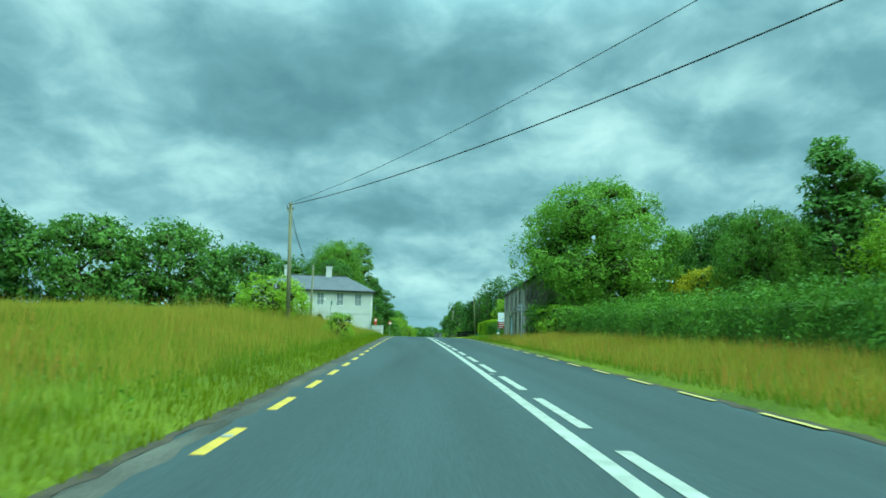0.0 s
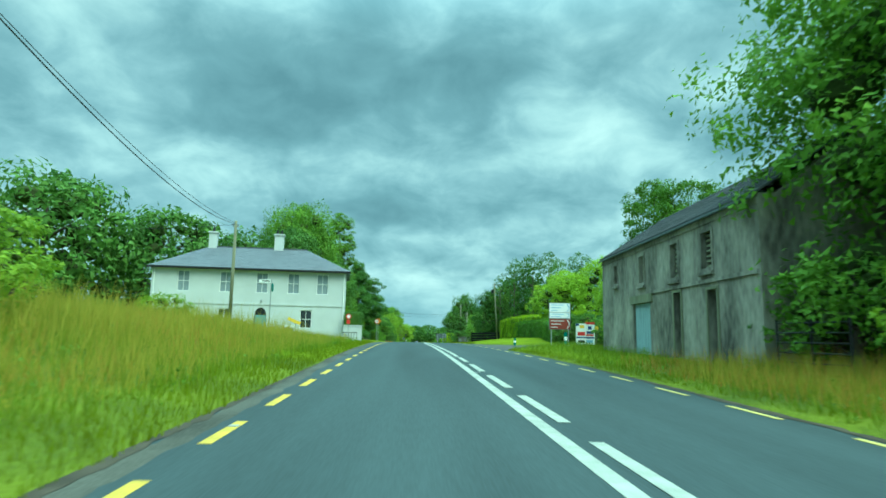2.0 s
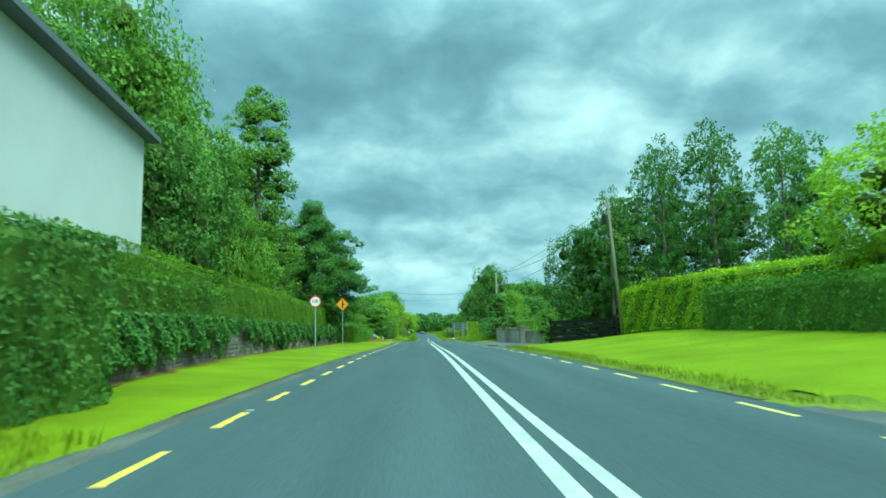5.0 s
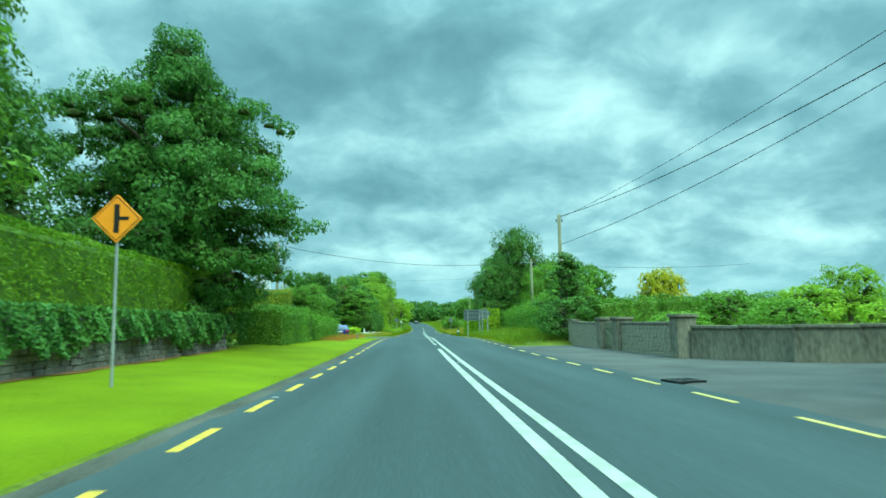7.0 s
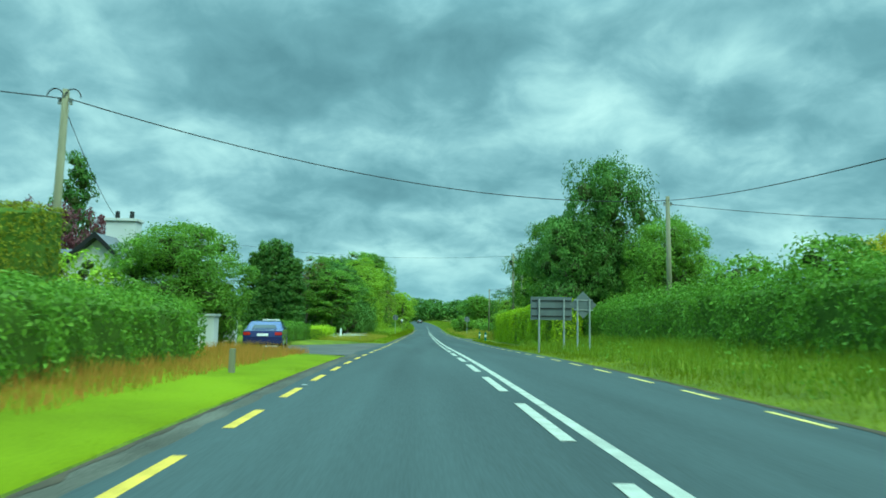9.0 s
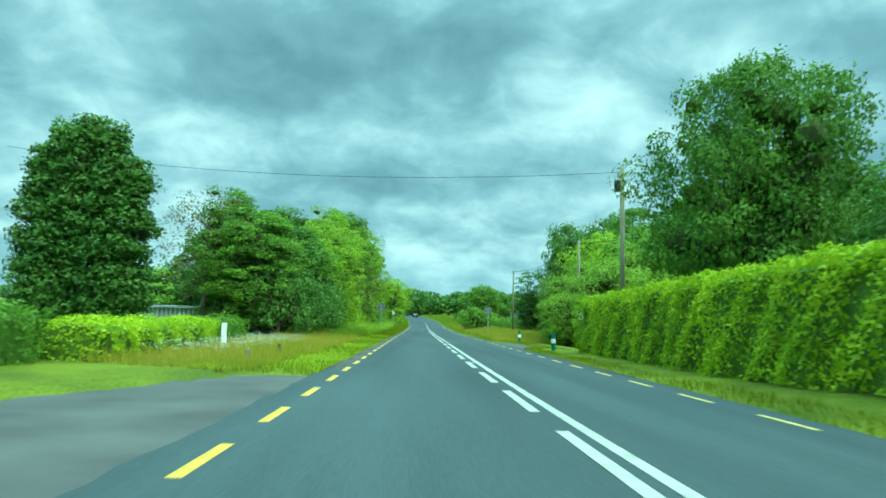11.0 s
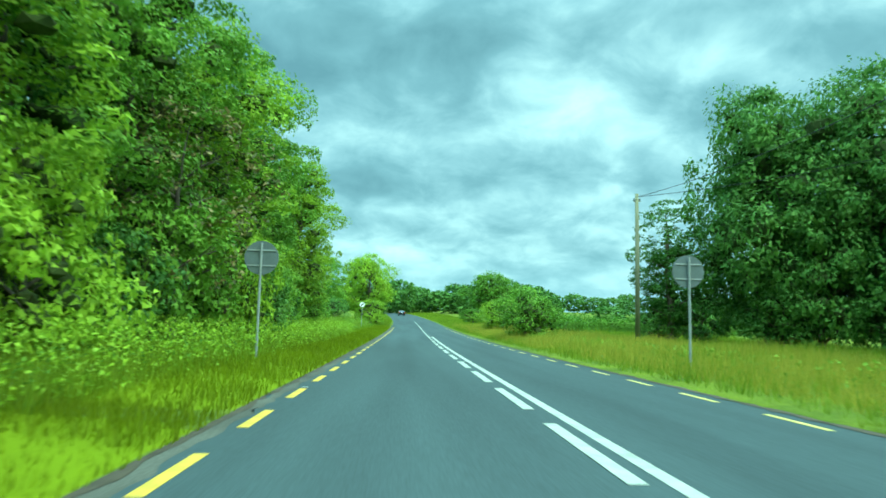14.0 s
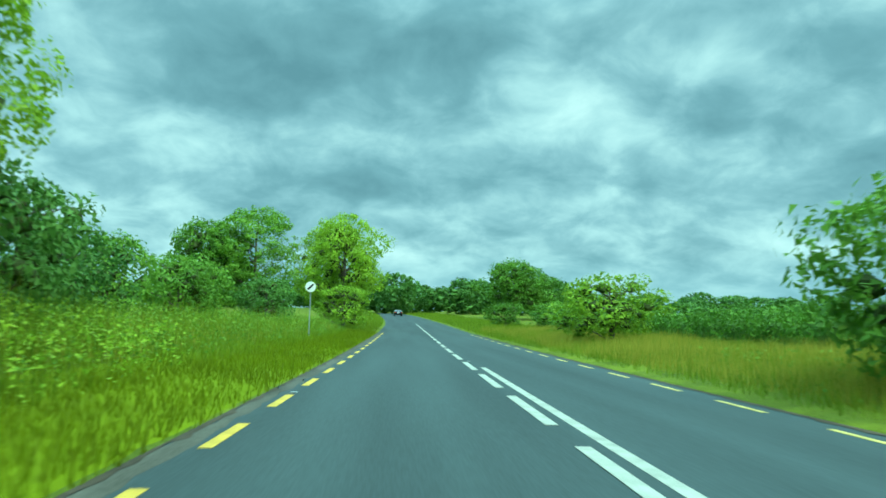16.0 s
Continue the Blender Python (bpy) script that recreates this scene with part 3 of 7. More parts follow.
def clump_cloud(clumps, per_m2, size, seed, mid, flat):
    """Leaves on the outer skin of many small clumps (rows of x, y, z, radius), and dark cores for the shade inside
    them.
    """
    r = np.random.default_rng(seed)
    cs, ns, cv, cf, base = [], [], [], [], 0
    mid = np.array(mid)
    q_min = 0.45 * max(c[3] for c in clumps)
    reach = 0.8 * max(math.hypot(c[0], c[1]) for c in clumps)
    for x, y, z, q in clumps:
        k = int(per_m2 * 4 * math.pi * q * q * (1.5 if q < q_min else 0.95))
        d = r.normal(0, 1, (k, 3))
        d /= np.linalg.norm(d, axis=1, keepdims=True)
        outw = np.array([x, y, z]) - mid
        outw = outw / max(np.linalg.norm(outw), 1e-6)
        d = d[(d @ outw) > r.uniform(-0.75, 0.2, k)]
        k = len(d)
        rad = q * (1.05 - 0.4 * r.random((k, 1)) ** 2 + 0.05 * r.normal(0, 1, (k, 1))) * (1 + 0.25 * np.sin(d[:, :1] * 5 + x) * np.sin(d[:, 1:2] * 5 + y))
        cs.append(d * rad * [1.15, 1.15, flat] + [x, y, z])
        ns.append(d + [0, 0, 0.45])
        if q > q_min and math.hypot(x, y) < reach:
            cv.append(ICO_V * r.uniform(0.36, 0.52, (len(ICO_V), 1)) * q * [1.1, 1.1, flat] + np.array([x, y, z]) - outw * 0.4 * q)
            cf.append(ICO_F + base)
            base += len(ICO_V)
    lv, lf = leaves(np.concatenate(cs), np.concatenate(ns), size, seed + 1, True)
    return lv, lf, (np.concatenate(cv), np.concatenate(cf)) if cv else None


def crown_clumps(R, H, low, n, seed, style="round"):
    r = np.random.default_rng(seed)
    out = []
    if style == "layered":
        # long boughs that rise a little and droop at the tip, each carrying flat sprays
        for i in range(n):
            q = (i + 0.5) / n
            z0 = low + (H - low) * (0.03 + 0.93 * q)
            w = R * math.sqrt(max(1.0 - abs(1.9 * q - 0.75) ** 2.3, 0.03)) * r.uniform(0.62, 1.14)
            a = i * 2.39996 + r.normal(0, 0.3)
            steps_ = max(int(w / 0.8), 2)
            for k in range(steps_):
                f = 0.25 + 0.75 * (k + 0.6) / steps_
                aa = a + r.normal(0, 0.22)
                out.append((w * f * math.cos(aa), w * f * math.sin(aa), z0 + 0.6 * math.sin(f * 2.4) - 0.85 * f * f + r.normal(0, 0.22), R * r.uniform(0.09, 0.2) * (1.1 - 0.35 * f)))
        return out
    for i in range(n):
        q = (i + 0.5) / n
        if style == "column":
            z = low + (H - low) * q
            rad = R * 0.62 * math.sqrt(max(1 - ((z - low) / (H - low)) ** 3, 0.02)) * math.sqrt(r.random())
        elif style == "cone":
            z = low + (H - low) * q
            w = R * (1 - ((z - low) / (H - low)) ** 1.5) + 0.1 * R
            rad = w * math.sqrt(r.random())
        else:
            z = low + (H - low) * (0.10 + 0.83 * q)
            s = (z - low) / (H - low) * 2 - 1
            w = R * math.sqrt(max(1 - abs(s) ** 2.4, 0.05))
            rad = w * (0.12 + 0.78 * r.random() ** 0.6)
        a = i * 2.39996 + r.normal(0, 0.4)
        rad *= 1 + 0.16 * math.sin(2 * a + seed) + 0.12 * math.sin(3 * a + 0.9 * z + seed)
        size = R * r.uniform(0.15, 0.38) * (0.75 if style == "cone" else 1)
        if style == "round":
            rad *= r.uniform(0.82, 1.16)
        if style == "airy":
            size *= 0.8
        if style == "column":
            size = R * r.uniform(0.34, 0.5)
        out.append((rad * math.cos(a), rad * math.sin(a), z + r.normal(0, 0.03 * H), size))
    if style in ("round", "airy"):
        for i in range(int(n * 1.6)):
            q = r.random() ** 0.8
            z = low + (H - low) * (0.06 + 0.95 * q)
            s = (z - low) / (H - low) * 2 - 1
            w = R * math.sqrt(max(1 - min(abs(s), 1) ** 2.4, 0.03))
            rad = w * r.uniform(0.72, 1.08)
            a = r.uniform(0, 2 * math.pi)
            out.append((rad * math.cos(a), rad * math.sin(a), z, R * r.uniform(0.07, 0.15)))
    return out


def trunk_mesh(H, low, R, seed, limbs=9):
    r = np.random.default_rng(seed)
    bm = bmesh.new()
    base = (0.028 * H + 0.05) * (0.62 if R < 0.35 * H else 1.0)
    pts = [Vector((0, 0, -0.3))]
    for i in range(1, 7):
        pts.append(Vector((r.normal(0, 0.012 * H), r.normal(0, 0.012 * H), H * 0.9 * i / 6)))
    for i in range(6):
        tube(bm, pts[i], pts[i + 1], base * (1.25 if i == 0 else 1 - 0.15 * i), base * (1 - 0.15 * (i + 1)), 8, False)
    for i in range(limbs):
        z = low * 0.75 + (H * 0.8 - low * 0.75) * i / limbs
        a = i * 2.4 + r.normal(0, 0.3)
        k = min(int(z / (H * 0.9) * 6), 5)
        s = pts[k].lerp(pts[k + 1], 0.5)
        s.z = z
        ln = R * r.uniform(0.55, 0.85) * (1 - 0.35 * i / limbs)
        mid = s + Vector((math.cos(a) * ln * 0.5, math.sin(a) * ln * 0.5, ln * 0.35))
        end = s + Vector((math.cos(a) * ln, math.sin(a) * ln, ln * 0.6))
        tube(bm, s, mid, base * 0.4, base * 0.25, 6, False)
        tube(bm, mid, end, base * 0.25, base * 0.08, 6, False)
        for sgn in (-1, 1):
            e2 = mid + Vector((math.cos(a + sgn * 0.8) * ln * 0.45, math.sin(a + sgn * 0.8) * ln * 0.45, ln * 0.3))
            tube(bm, mid, e2, base * 0.18, base * 0.05, 5, False)
    return bmesh_of("trunk", bm, M["bark"], True)


PROTO = {}


def tree_kind(key, R, H, low, n, style, leaf, size, per, seed, variants=2):
    PROTO[key] = []
    for v in range(variants):
        cl = crown_clumps(R, H, low, n, seed + 17 * v, style)
        vv, ff, core = clump_cloud(cl, per, size, seed + 31 * v, (0, 0, low + (H - low) * 0.45), 0.55 if style == "layered" else 0.8)
        # solid dark cores added to give the crown a shaded inside
        cm = mesh_of("inner_growth", *core, M["crown_shade"]) if core and style != "airy" else None
        PROTO[key].append((mesh_of("crown", vv, ff, M[leaf]), trunk_mesh(H, low, R, seed + v), R, H, cm))


tree_kind("oak", 5.5, 11.0, 1.0, 80, "round", "leaf_mid", 0.19, 24, 11, 2)
tree_kind("dark", 5.0, 11.0, 0.5, 70, "round", "leaf_dark", 0.22, 18, 21, 2)
tree_kind("tall", 3.0, 13.0, 0.8, 66, "round", "leaf_mid", 0.145, 48, 15, 2)
tree_kind("ivy_tree", 2.6, 20.0, 0.8, 120, "round", "leaf_mid", 0.17, 40, 19, 1)
tree_kind("tall_light", 3.0, 13.0, 0.8, 66, "round", "leaf_light", 0.145, 48, 35, 2)
tree_kind("tall_dark", 3.0, 13.0, 0.6, 66, "round", "leaf_dark", 0.21, 28, 25, 2)
tree_kind("oak_far", 5.0, 11.0, 1.6, 60, "round", "leaf_mid", 0.40, 7, 13, 2)
tree_kind("dark_far", 5.0, 11.0, 0.5, 64, "round", "leaf_dark", 0.40, 7, 23, 3)
tree_kind("light", 4.0, 10.0, 1.4, 56, "round", "leaf_light", 0.22, 20, 31, 2)
tree_kind("airy", 3.5, 12.0, 2.4, 70, "airy", "leaf_mid", 0.2, 30, 41, 2)
tree_kind("airy_dark", 2.0, 11.0, 2.6, 56, "airy", "leaf_dark", 0.17, 34, 45, 2)
tree_kind("layered", 6.4, 13.4, 0.8, 74, "layered", "leaf_chestnut", 0.16, 52, 51, 1)
tree_kind("cypress", 1.2, 10.0, 0.1, 150, "column", "leaf_dark", 0.2, 38, 61, 2)
tree_kind("conifer", 2.4, 10.0, 0.6, 80, "cone", "leaf_dark", 0.2, 44, 71, 1)
tree_kind("shrub", 2.0, 3.2, 0.1, 34, "round", "leaf_mid", 0.165, 32, 81, 3)
tree_kind("shrub_light", 2.0, 3.2, 0.1, 34, "round", "leaf_light", 0.165, 32, 91, 3)
tree_kind("shrub_yellow", 2.0, 3.2, 0.1, 70, "round", "leaf_yellow", 0.14, 46, 101, 1)
tree_kind("shrub_dark", 2.0, 3.2, 0.1, 34, "round", "leaf_dark", 0.165, 32, 111, 2)
tree_kind("bare", 3.0, 10.0, 2.0, 46, "airy", "leaf_brown", 0.16, 9, 131, 1)
tree_kind("willow", 3.2, 6.4, 0.2, 60, "round", "leaf_willow", 0.135, 40, 141, 2)
tree_kind("purple", 3.0, 6.0, 1.0, 36, "round", "leaf_purple", 0.22, 20, 121, 1)

TREE_COUNT = [0]


def tree(key, x, y, H, R, label, category="tree", group="", sink=0.0, rot=None):
    """A tree or bush of a kind, scaled to height H and crown radius R."""
    i = TREE_COUNT[0]
    TREE_COUNT[0] += 1
    crown, trunk, R0, H0, inner = PROTO[key][i % len(PROTO[key])]
    sx, sz = R / R0, H / H0
    name = "tree" if category == "tree" else "bush"
    t = thing(name, pose(x, y, g(x, y) - sink, 0, 0, (i * 77) % 360 if rot is None else rot) @ Matrix.Diagonal((sx, sx, sz, 1)), label, category, group)
    part("trunk", trunk, None, t)
    cr = part("crown", crown, None, t)
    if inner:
        tagged(part("inner_growth", inner, None, cr), "dark solid cores standing in for shade inside the crown", kind="stuff")
    return t


def blades(name, pts, height, width, material, seed, label, category="grass", lean=0.22):
    """Grass blades at pts (k, 2), as one object of stuff."""
    r = np.random.default_rng(seed)
    k = len(pts)
    z = gz(pts[:, 0], pts[:, 1])
    patch = 0.8 + 0.28 * np.sin(pts[:, 0] * 0.9 + seed) * np.sin(pts[:, 1] * 0.55 + 2 * seed) + 0.15 * np.sin(pts[:, 1] * 1.9 + pts[:, 0])
    h = height * r.uniform(0.45, 1.15, k) * patch
    a = r.uniform(0, 2 * math.pi, k)
    w = width * 1.15 * r.uniform(0.7, 1.3, k)
    dx, dy = np.cos(a) * w / 2, np.sin(a) * w / 2
    lx, ly = r.normal(0, lean, k) * h, r.normal(0, lean, k) * h
    b0 = np.stack([pts[:, 0] - dx, pts[:, 1] - dy, z - 0.04], -1)
    b1 = np.stack([pts[:, 0] + dx, pts[:, 1] + dy, z - 0.04], -1)
    tp = np.stack([pts[:, 0] + lx, pts[:, 1] + ly, z + h], -1)
    v = np.stack([b0, b1, tp], 1).reshape(-1, 3)
    ob = new(name, mesh_of(name, v, np.arange(3 * k).reshape(k, 3), M[material]))
    return tagged(ob, label, category, kind="stuff")


def weeds(name, pts, height, size, material, seed, label):
    """Low broad-leaved plants among the grass, as one object of stuff."""
    r = np.random.default_rng(seed)
    p = np.repeat(pts, 7, axis=0) + r.normal(0, 0.13, (len(pts) * 7, 2))
    z = gz(p[:, 0], p[:, 1]) + height * r.random(len(p)) ** 0.8
    v, f = leaves(np.stack([p[:, 0], p[:, 1], z], -1), r.normal(0, 0.5, (len(p), 3)) + [0, 0, 1.0], size, seed + 1, True)
    return tagged(new(name, mesh_of(name, v, f, M[material])), label, "weeds", kind="stuff")


def scatter(side, y0, y1, d0, d1, density, seed, clump=0.0):
    """Points beside the road, between two distances from its edge."""
    r = np.random.default_rng(seed)
    n = int((y1 - y0) * (d1 - d0) * density * 1.05)
    y = r.uniform(y0, y1, n)
    d = r.uniform(d0, d1, n)
    x = xroad(y) + np.where(side < 0, edge_l(y) - d, edge_r(y) + d)
    p = np.stack([x, y], -1)
    keep = ~paved(p[:, 0], p[:, 1])
    if clump:
        keep &= (np.sin(p[:, 0] * 1.3 + seed) * np.sin(p[:, 1] * 0.9 + seed * 2) + r.normal(0, 0.5, n)) > clump - 1
    return p[keep]


def lawn_sheet(side, y0, y1, d0, d1, label):
    """A mown sward laid over the ground between two distances from the road's edge."""
    y, d = np.meshgrid(np.arange(y0, y1 + 0.01, 0.5), np.concatenate([[d0 - 0.1], np.linspace(d0, d1, 14)]), indexing="ij")
    x = xroad(y) + np.where(side < 0, edge_l(y) - d, edge_r(y) + d)
    r = np.random.default_rng(int(y0))
    z = gz(x, y) + np.where(d < d0, -0.05, 0.03 * np.clip((d - d0) / 0.3, 0.3, 1)) - 0.06 * np.clip(1 - np.minimum(y - y0, y1 - y), 0, 1) + 0.006 * r.normal(0, 1, y.shape)
    near = np.zeros(y.shape, bool)
    for ox, oy in ((0.6, 0), (-0.6, 0), (0, 0.8), (0, -0.8)):
        near |= paved(x + ox, y + oy)
    z = np.where(near, z - 0.09, z)
    ok = ~paved(x, y)
    i = np.arange(y.size).reshape(y.shape)
    keep = ok[:-1, :-1] & ok[1:, :-1] & ok[:-1, 1:] & ok[1:, 1:]
    q = np.stack([i[:-1, :-1], i[:-1, 1:], i[1:, 1:], i[1:, :-1]], -1)[keep]
    return tagged(new("lawn_verge", mesh_of("lawn_verge", np.stack([x, y, z], -1).reshape(-1, 3), q, M["lawn_turf"], True)), label, "lawn", kind="structure")


def hedge(name, path, width, height, leaf, label, density=75, size=0.13, seed=1, bump=0.12, base=0.0, round_top=0.25, category="hedge", core_z=0.0):
    density, size = density * 3.3, size * 0.74
    """A hedge along a line of points: a dark core and a skin of leaves."""
    r = np.random.default_rng(seed)
    path = [Vector((x, y, 0)) for x, y in path]
    tot = sum((b - a).length for a, b in zip(path, path[1:]))
    st, cs, ns, core = [], [], [], []
    for a, b in zip(path, path[1:]):
        d = (b - a)
        ln = d.length
        d.normalize()
        side = Vector((d.y, -d.x, 0))
        k = max(int(ln / 0.6), 2)
        for i in range(k + 1):
            p = a + d * ln * i / k
            core.append((p, side))
        nl = int(ln * (width + 2 * height) * density)
        t = r.uniform(0, ln, nl)
        s = r.uniform(-height, width + height, nl)
        u = np.where(s < 0, -width / 2, np.where(s > width, width / 2, s - width / 2))
        w = np.where(s < 0, height + s, np.where(s > width, height - (s - width), height))
        nx = np.where(s < 0, -1.0, np.where(s > width, 1.0, 0.0))
        nz = np.where((s >= 0) & (s <= width), 1.0, 0.15)
        tt = t
        dent = bump * (np.sin(tt * 1.7 + seed) + np.sin(tt * 4.1 + w * 3) + r.normal(0, 0.7, nl))
        corner = np.clip((abs(u) - (width / 2 - round_top)) / max(round_top, 1e-3), 0, 1) * (w > height - 0.01)
        w2 = w - corner**2 * round_top + dent * 0.6 * (nz > 0.5)
        u2 = u * (1 - 0.0) + nx * dent
        px_ = a.x + d.x * t + side.x * u2
        py_ = a.y + d.y * t + side.y * u2
        cs.append(np.stack([px_, py_, gz(px_, py_) * 0 + gz(a.x + d.x * t, a.y + d.y * t) + base + w2], -1))
        ns.append(np.stack([side.x * nx, side.y * nx, nz], -1))
    for p, side in ((core[0][0], -1), (core[-1][0], 1)):
        dd = (path[1] - path[0]) if side < 0 else (path[-1] - path[-2])
        dd.normalize()
        sd = Vector((dd.y, -dd.x, 0))
        nl = int(width * height * density)
        u, w = r.uniform(-width / 2, width / 2, nl), r.uniform(0, height, nl)
        o = side * (0.05 + bump * r.normal(0, 0.8, nl))
        cs.append(np.stack([p.x + sd.x * u + dd.x * o, p.y + sd.y * u + dd.y * o, g(p.x, p.y) + base + w], -1))
        ns.append(np.tile([dd.x * side, dd.y * side, 0.2], (nl, 1)))
    v, f = leaves(np.concatenate(cs), np.concatenate(ns), size, seed + 5, True)
    root = thing(name, pose(path[0].x, path[0].y, g(path[0].x, path[0].y)), label, category)
    o = root.matrix_world.translation
    part("foliage", mesh_of("foliage", v - np.array(o), f, M[leaf]), None, root)
    cw, ch = width / 2 - 0.08 - 0.9 * bump, height - 0.12 - 0.5 * bump
    vv = []
    for p, side in core:
        z = g(p.x, p.y) + base
        for q, hh in ((-cw, -0.1 + core_z), (-cw, ch - 0.15), (-cw * 0.75, ch), (cw * 0.75, ch), (cw, ch - 0.15), (cw, -0.1 + core_z)):
            vv.append((p.x + side.x * q - o.x, p.y + side.y * q - o.y, z + hh - o.z))
    n = len(core)
    ii = np.arange(n * 6).reshape(n, 6)
    ff = [np.stack([ii[:-1, j], ii[1:, j], ii[1:, j + 1], ii[:-1, j + 1]], -1) for j in range(5)]
    ff = np.concatenate(ff)
    caps = np.array([[ii[0, 0], ii[0, 1], ii[0, 4], ii[0, 5]], [ii[0, 1], ii[0, 2], ii[0, 3], ii[0, 4]],
                     [ii[-1, 5], ii[-1, 4], ii[-1, 1], ii[-1, 0]], [ii[-1, 4], ii[-1, 3], ii[-1, 2], ii[-1, 1]]])
    part("woody_core", mesh_of("woody_core", np.array(vv), np.concatenate([ff, caps]), M["hedge_core"]), None, root)
    return root


# ---------------------------------------------------------------- poles, wires, signs
def pole(x, y, top, label, lean=(0.0, 0.0), base=None, steps=False, box_at=None, rad=0.15):
    z0 = g(x, y) if base is None else base
    hgt = top - z0
    t = thing("utility_pole", pose(x, y, z0), label, "utility pole", "poles along the road")
    part("shaft", tubes(((-lean[0], -lean[1], -0.4), (0, 0, hgt), rad, rad * 0.7), n=12), M["pole"], t, smooth_shade=True)
    part("crossbolt", boxes((-0.22, 0.22, -0.03, 0.03, hgt - 0.5, hgt - 0.42)), M["steel"], t)
    for s in (-1, 1):
        bm = bmesh.new()
        disc(bm, (s * 0.18, 0, hgt - 0.36), 0.05, 0.12, "Z", 10)
        part("insulator", bm, M["signback"], t)
    if steps:
        for i in range(9):
            s = 1 if i % 2 else -1
            part("step_iron", tubes(((s * 0.1, 0, 3.2 + 0.55 * i), (s * 0.34, 0, 3.2 + 0.55 * i), 0.014, 0.014), n=6), M["steel"], t)
    if box_at:
        bm = bmesh.new()
        disc(bm, (-0.26, -0.05, hgt - box_at), 0.16, 0.55, "Z", 14)
        part("transformer", bm, M["black"], t)
    return t


def wire(a, b, sag, label="thin black overhead cable strung between poles", r=0.016):
    a, b = Vector(a), Vector(b)
    c = bpy.data.curves.new("cable", "CURVE")
    c.dimensions = "3D"
    c.bevel_depth, c.bevel_resolution = r, 1
    sp = c.splines.new("POLY")
    n = 24
    sp.points.add(n)
    for i in range(n + 1):
        q = i / n
        p = a.lerp(b, q)
        sp.points[i].co = (p.x, p.y, p.z - sag * 4 * q * (1 - q), 1)
    c.materials.append(M["wire"])
    return tagged(new("cable", c), label, "cable", "overhead cables")


pole(-10.45, 45.0, 10.1, "tall weathered timber utility pole with step irons", (-0.3, 0.0), steps=True)
pole(-15.97, 88.1, 10.88, "weathered timber utility pole in front of the white house")
pole(9.2, 128.0, 10.1, "grey timber utility pole with a black transformer", (-0.5, 0), box_at=1.3, rad=0.1)
pole(14.40, 147.0, 10.96, "grey timber utility pole behind a garden wall")
pole(7.4, 166.4, 8.95, "weathered timber utility pole rising from a conifer bush")
pole(-13.9, 183.1, 9.3, "timber utility pole with looped cables and ivy at its foot")
pole(11.1, 195.0, 8.6, "grey timber utility pole behind a hedge")
pole(8.3, 229.3, 8.75, "timber utility pole with a small black box behind a hedge", box_at=1.0)
pole(14.5, 259.8, 8.5, "pale timber utility pole among bushes")
pole(13.2, 290.9, 7.4, "grey timber utility pole at the edge of trees")
pole(13.4, 7.5, 10.0, "timber utility pole behind the roadside hedge")
wire((-10.5, 45, 9.95), (13.4, 7.5, 9.9), 0.9, r=0.022)
wire((-10.6, 45, 10.05), (11.0, 6.5, 10.6), 0.9, r=0.012)
wire((-10.5, 45, 9.9), (-15.9, 88.1, 10.6), 1.3, r=0.02)
wire((-10.7, 45, 10.0), (-16.1, 88.1, 10.75), 1.0, r=0.012)
wire((-15.97, 88.1, 10.6), (-40, 94, 11.5), 0.6, r=0.014)
wire((9.2, 128, 9.8), (14.40, 147, 10.76), 0.2)
wire((14.40, 147, 10.56), (7.4, 166.4, 7.0), 0.4)
wire((7.4, 166.4, 8.7), (9.2, 128, 9.7), 0.5, r=0.01)
wire((7.5, 166.4, 8.85), (9.7, 140, 8.8), 0.4)
wire((7.4, 166.4, 5.3), (11.1, 195, 8.4), 0.45)
wire((-13.8, 183.1, 9.0), (11.0, 195, 8.4), 1.1, r=0.02)
wire((-13.9, 183.1, 9.0), (-40, 170, 10.5), 0.8, r=0.02)
wire((-13.9, 183.1, 8.7), (-17.5, 195, 6.6), 0.3, r=0.012)
wire((11.1, 195, 8.2), (34, 192, 7.6), 0.5)
wire((8.3, 229.3, 8.5), (-26, 236, 10.2), 0.9, r=0.012)
wire((14.5, 259.8, 8.2), (26, 250, 10.0), 0.4)
wire((14.5, 259.8, 8.2), (13.2, 290.9, 7.2), 0.8)
wire((13.2, 290.9, 7.2), (26, 283, 9.0), 0.3)


def loops():
    c = bmesh.new()
    for k in range(10):
        a0, a1 = math.pi * k / 10, math.pi * (k + 1) / 10
        for s in (-1, 1):
            tube(c, (s * 0.28 + 0.26 * math.cos(a0), 0, 9.0 + 0.3 * math.sin(a0)), (s * 0.28 + 0.26 * math.cos(a1), 0, 9.0 + 0.3 * math.sin(a1)), 0.02, 0.02, 6)
    t = thing("cable_loop", pose(-13.9, 183.0, 0), "black cable loops over the head of a timber pole", "cable")
    part("loop", c, M["wire"], t)


loops()


def sign_post(t, x, h, r=0.03, y=0.035):
    part("post", tubes(((x, y, -0.3), (x, y, h), r, r), n=10), M["steel"], t, "galvanised steel post")


def text_part(s, size, material, parent, at, label=""):
    cu = bpy.data.curves.new("lettering", "FONT")
    cu.body, cu.size, cu.extrude, cu.align_x, cu.align_y = s, size, 0.002, "CENTER", "CENTER"
    cu.materials.append(material)
    ob = new("lettering", cu)
    ob.parent = parent
    ob.matrix_basis = pose(*at, 90, 0, 0)
    return tagged(ob, label)


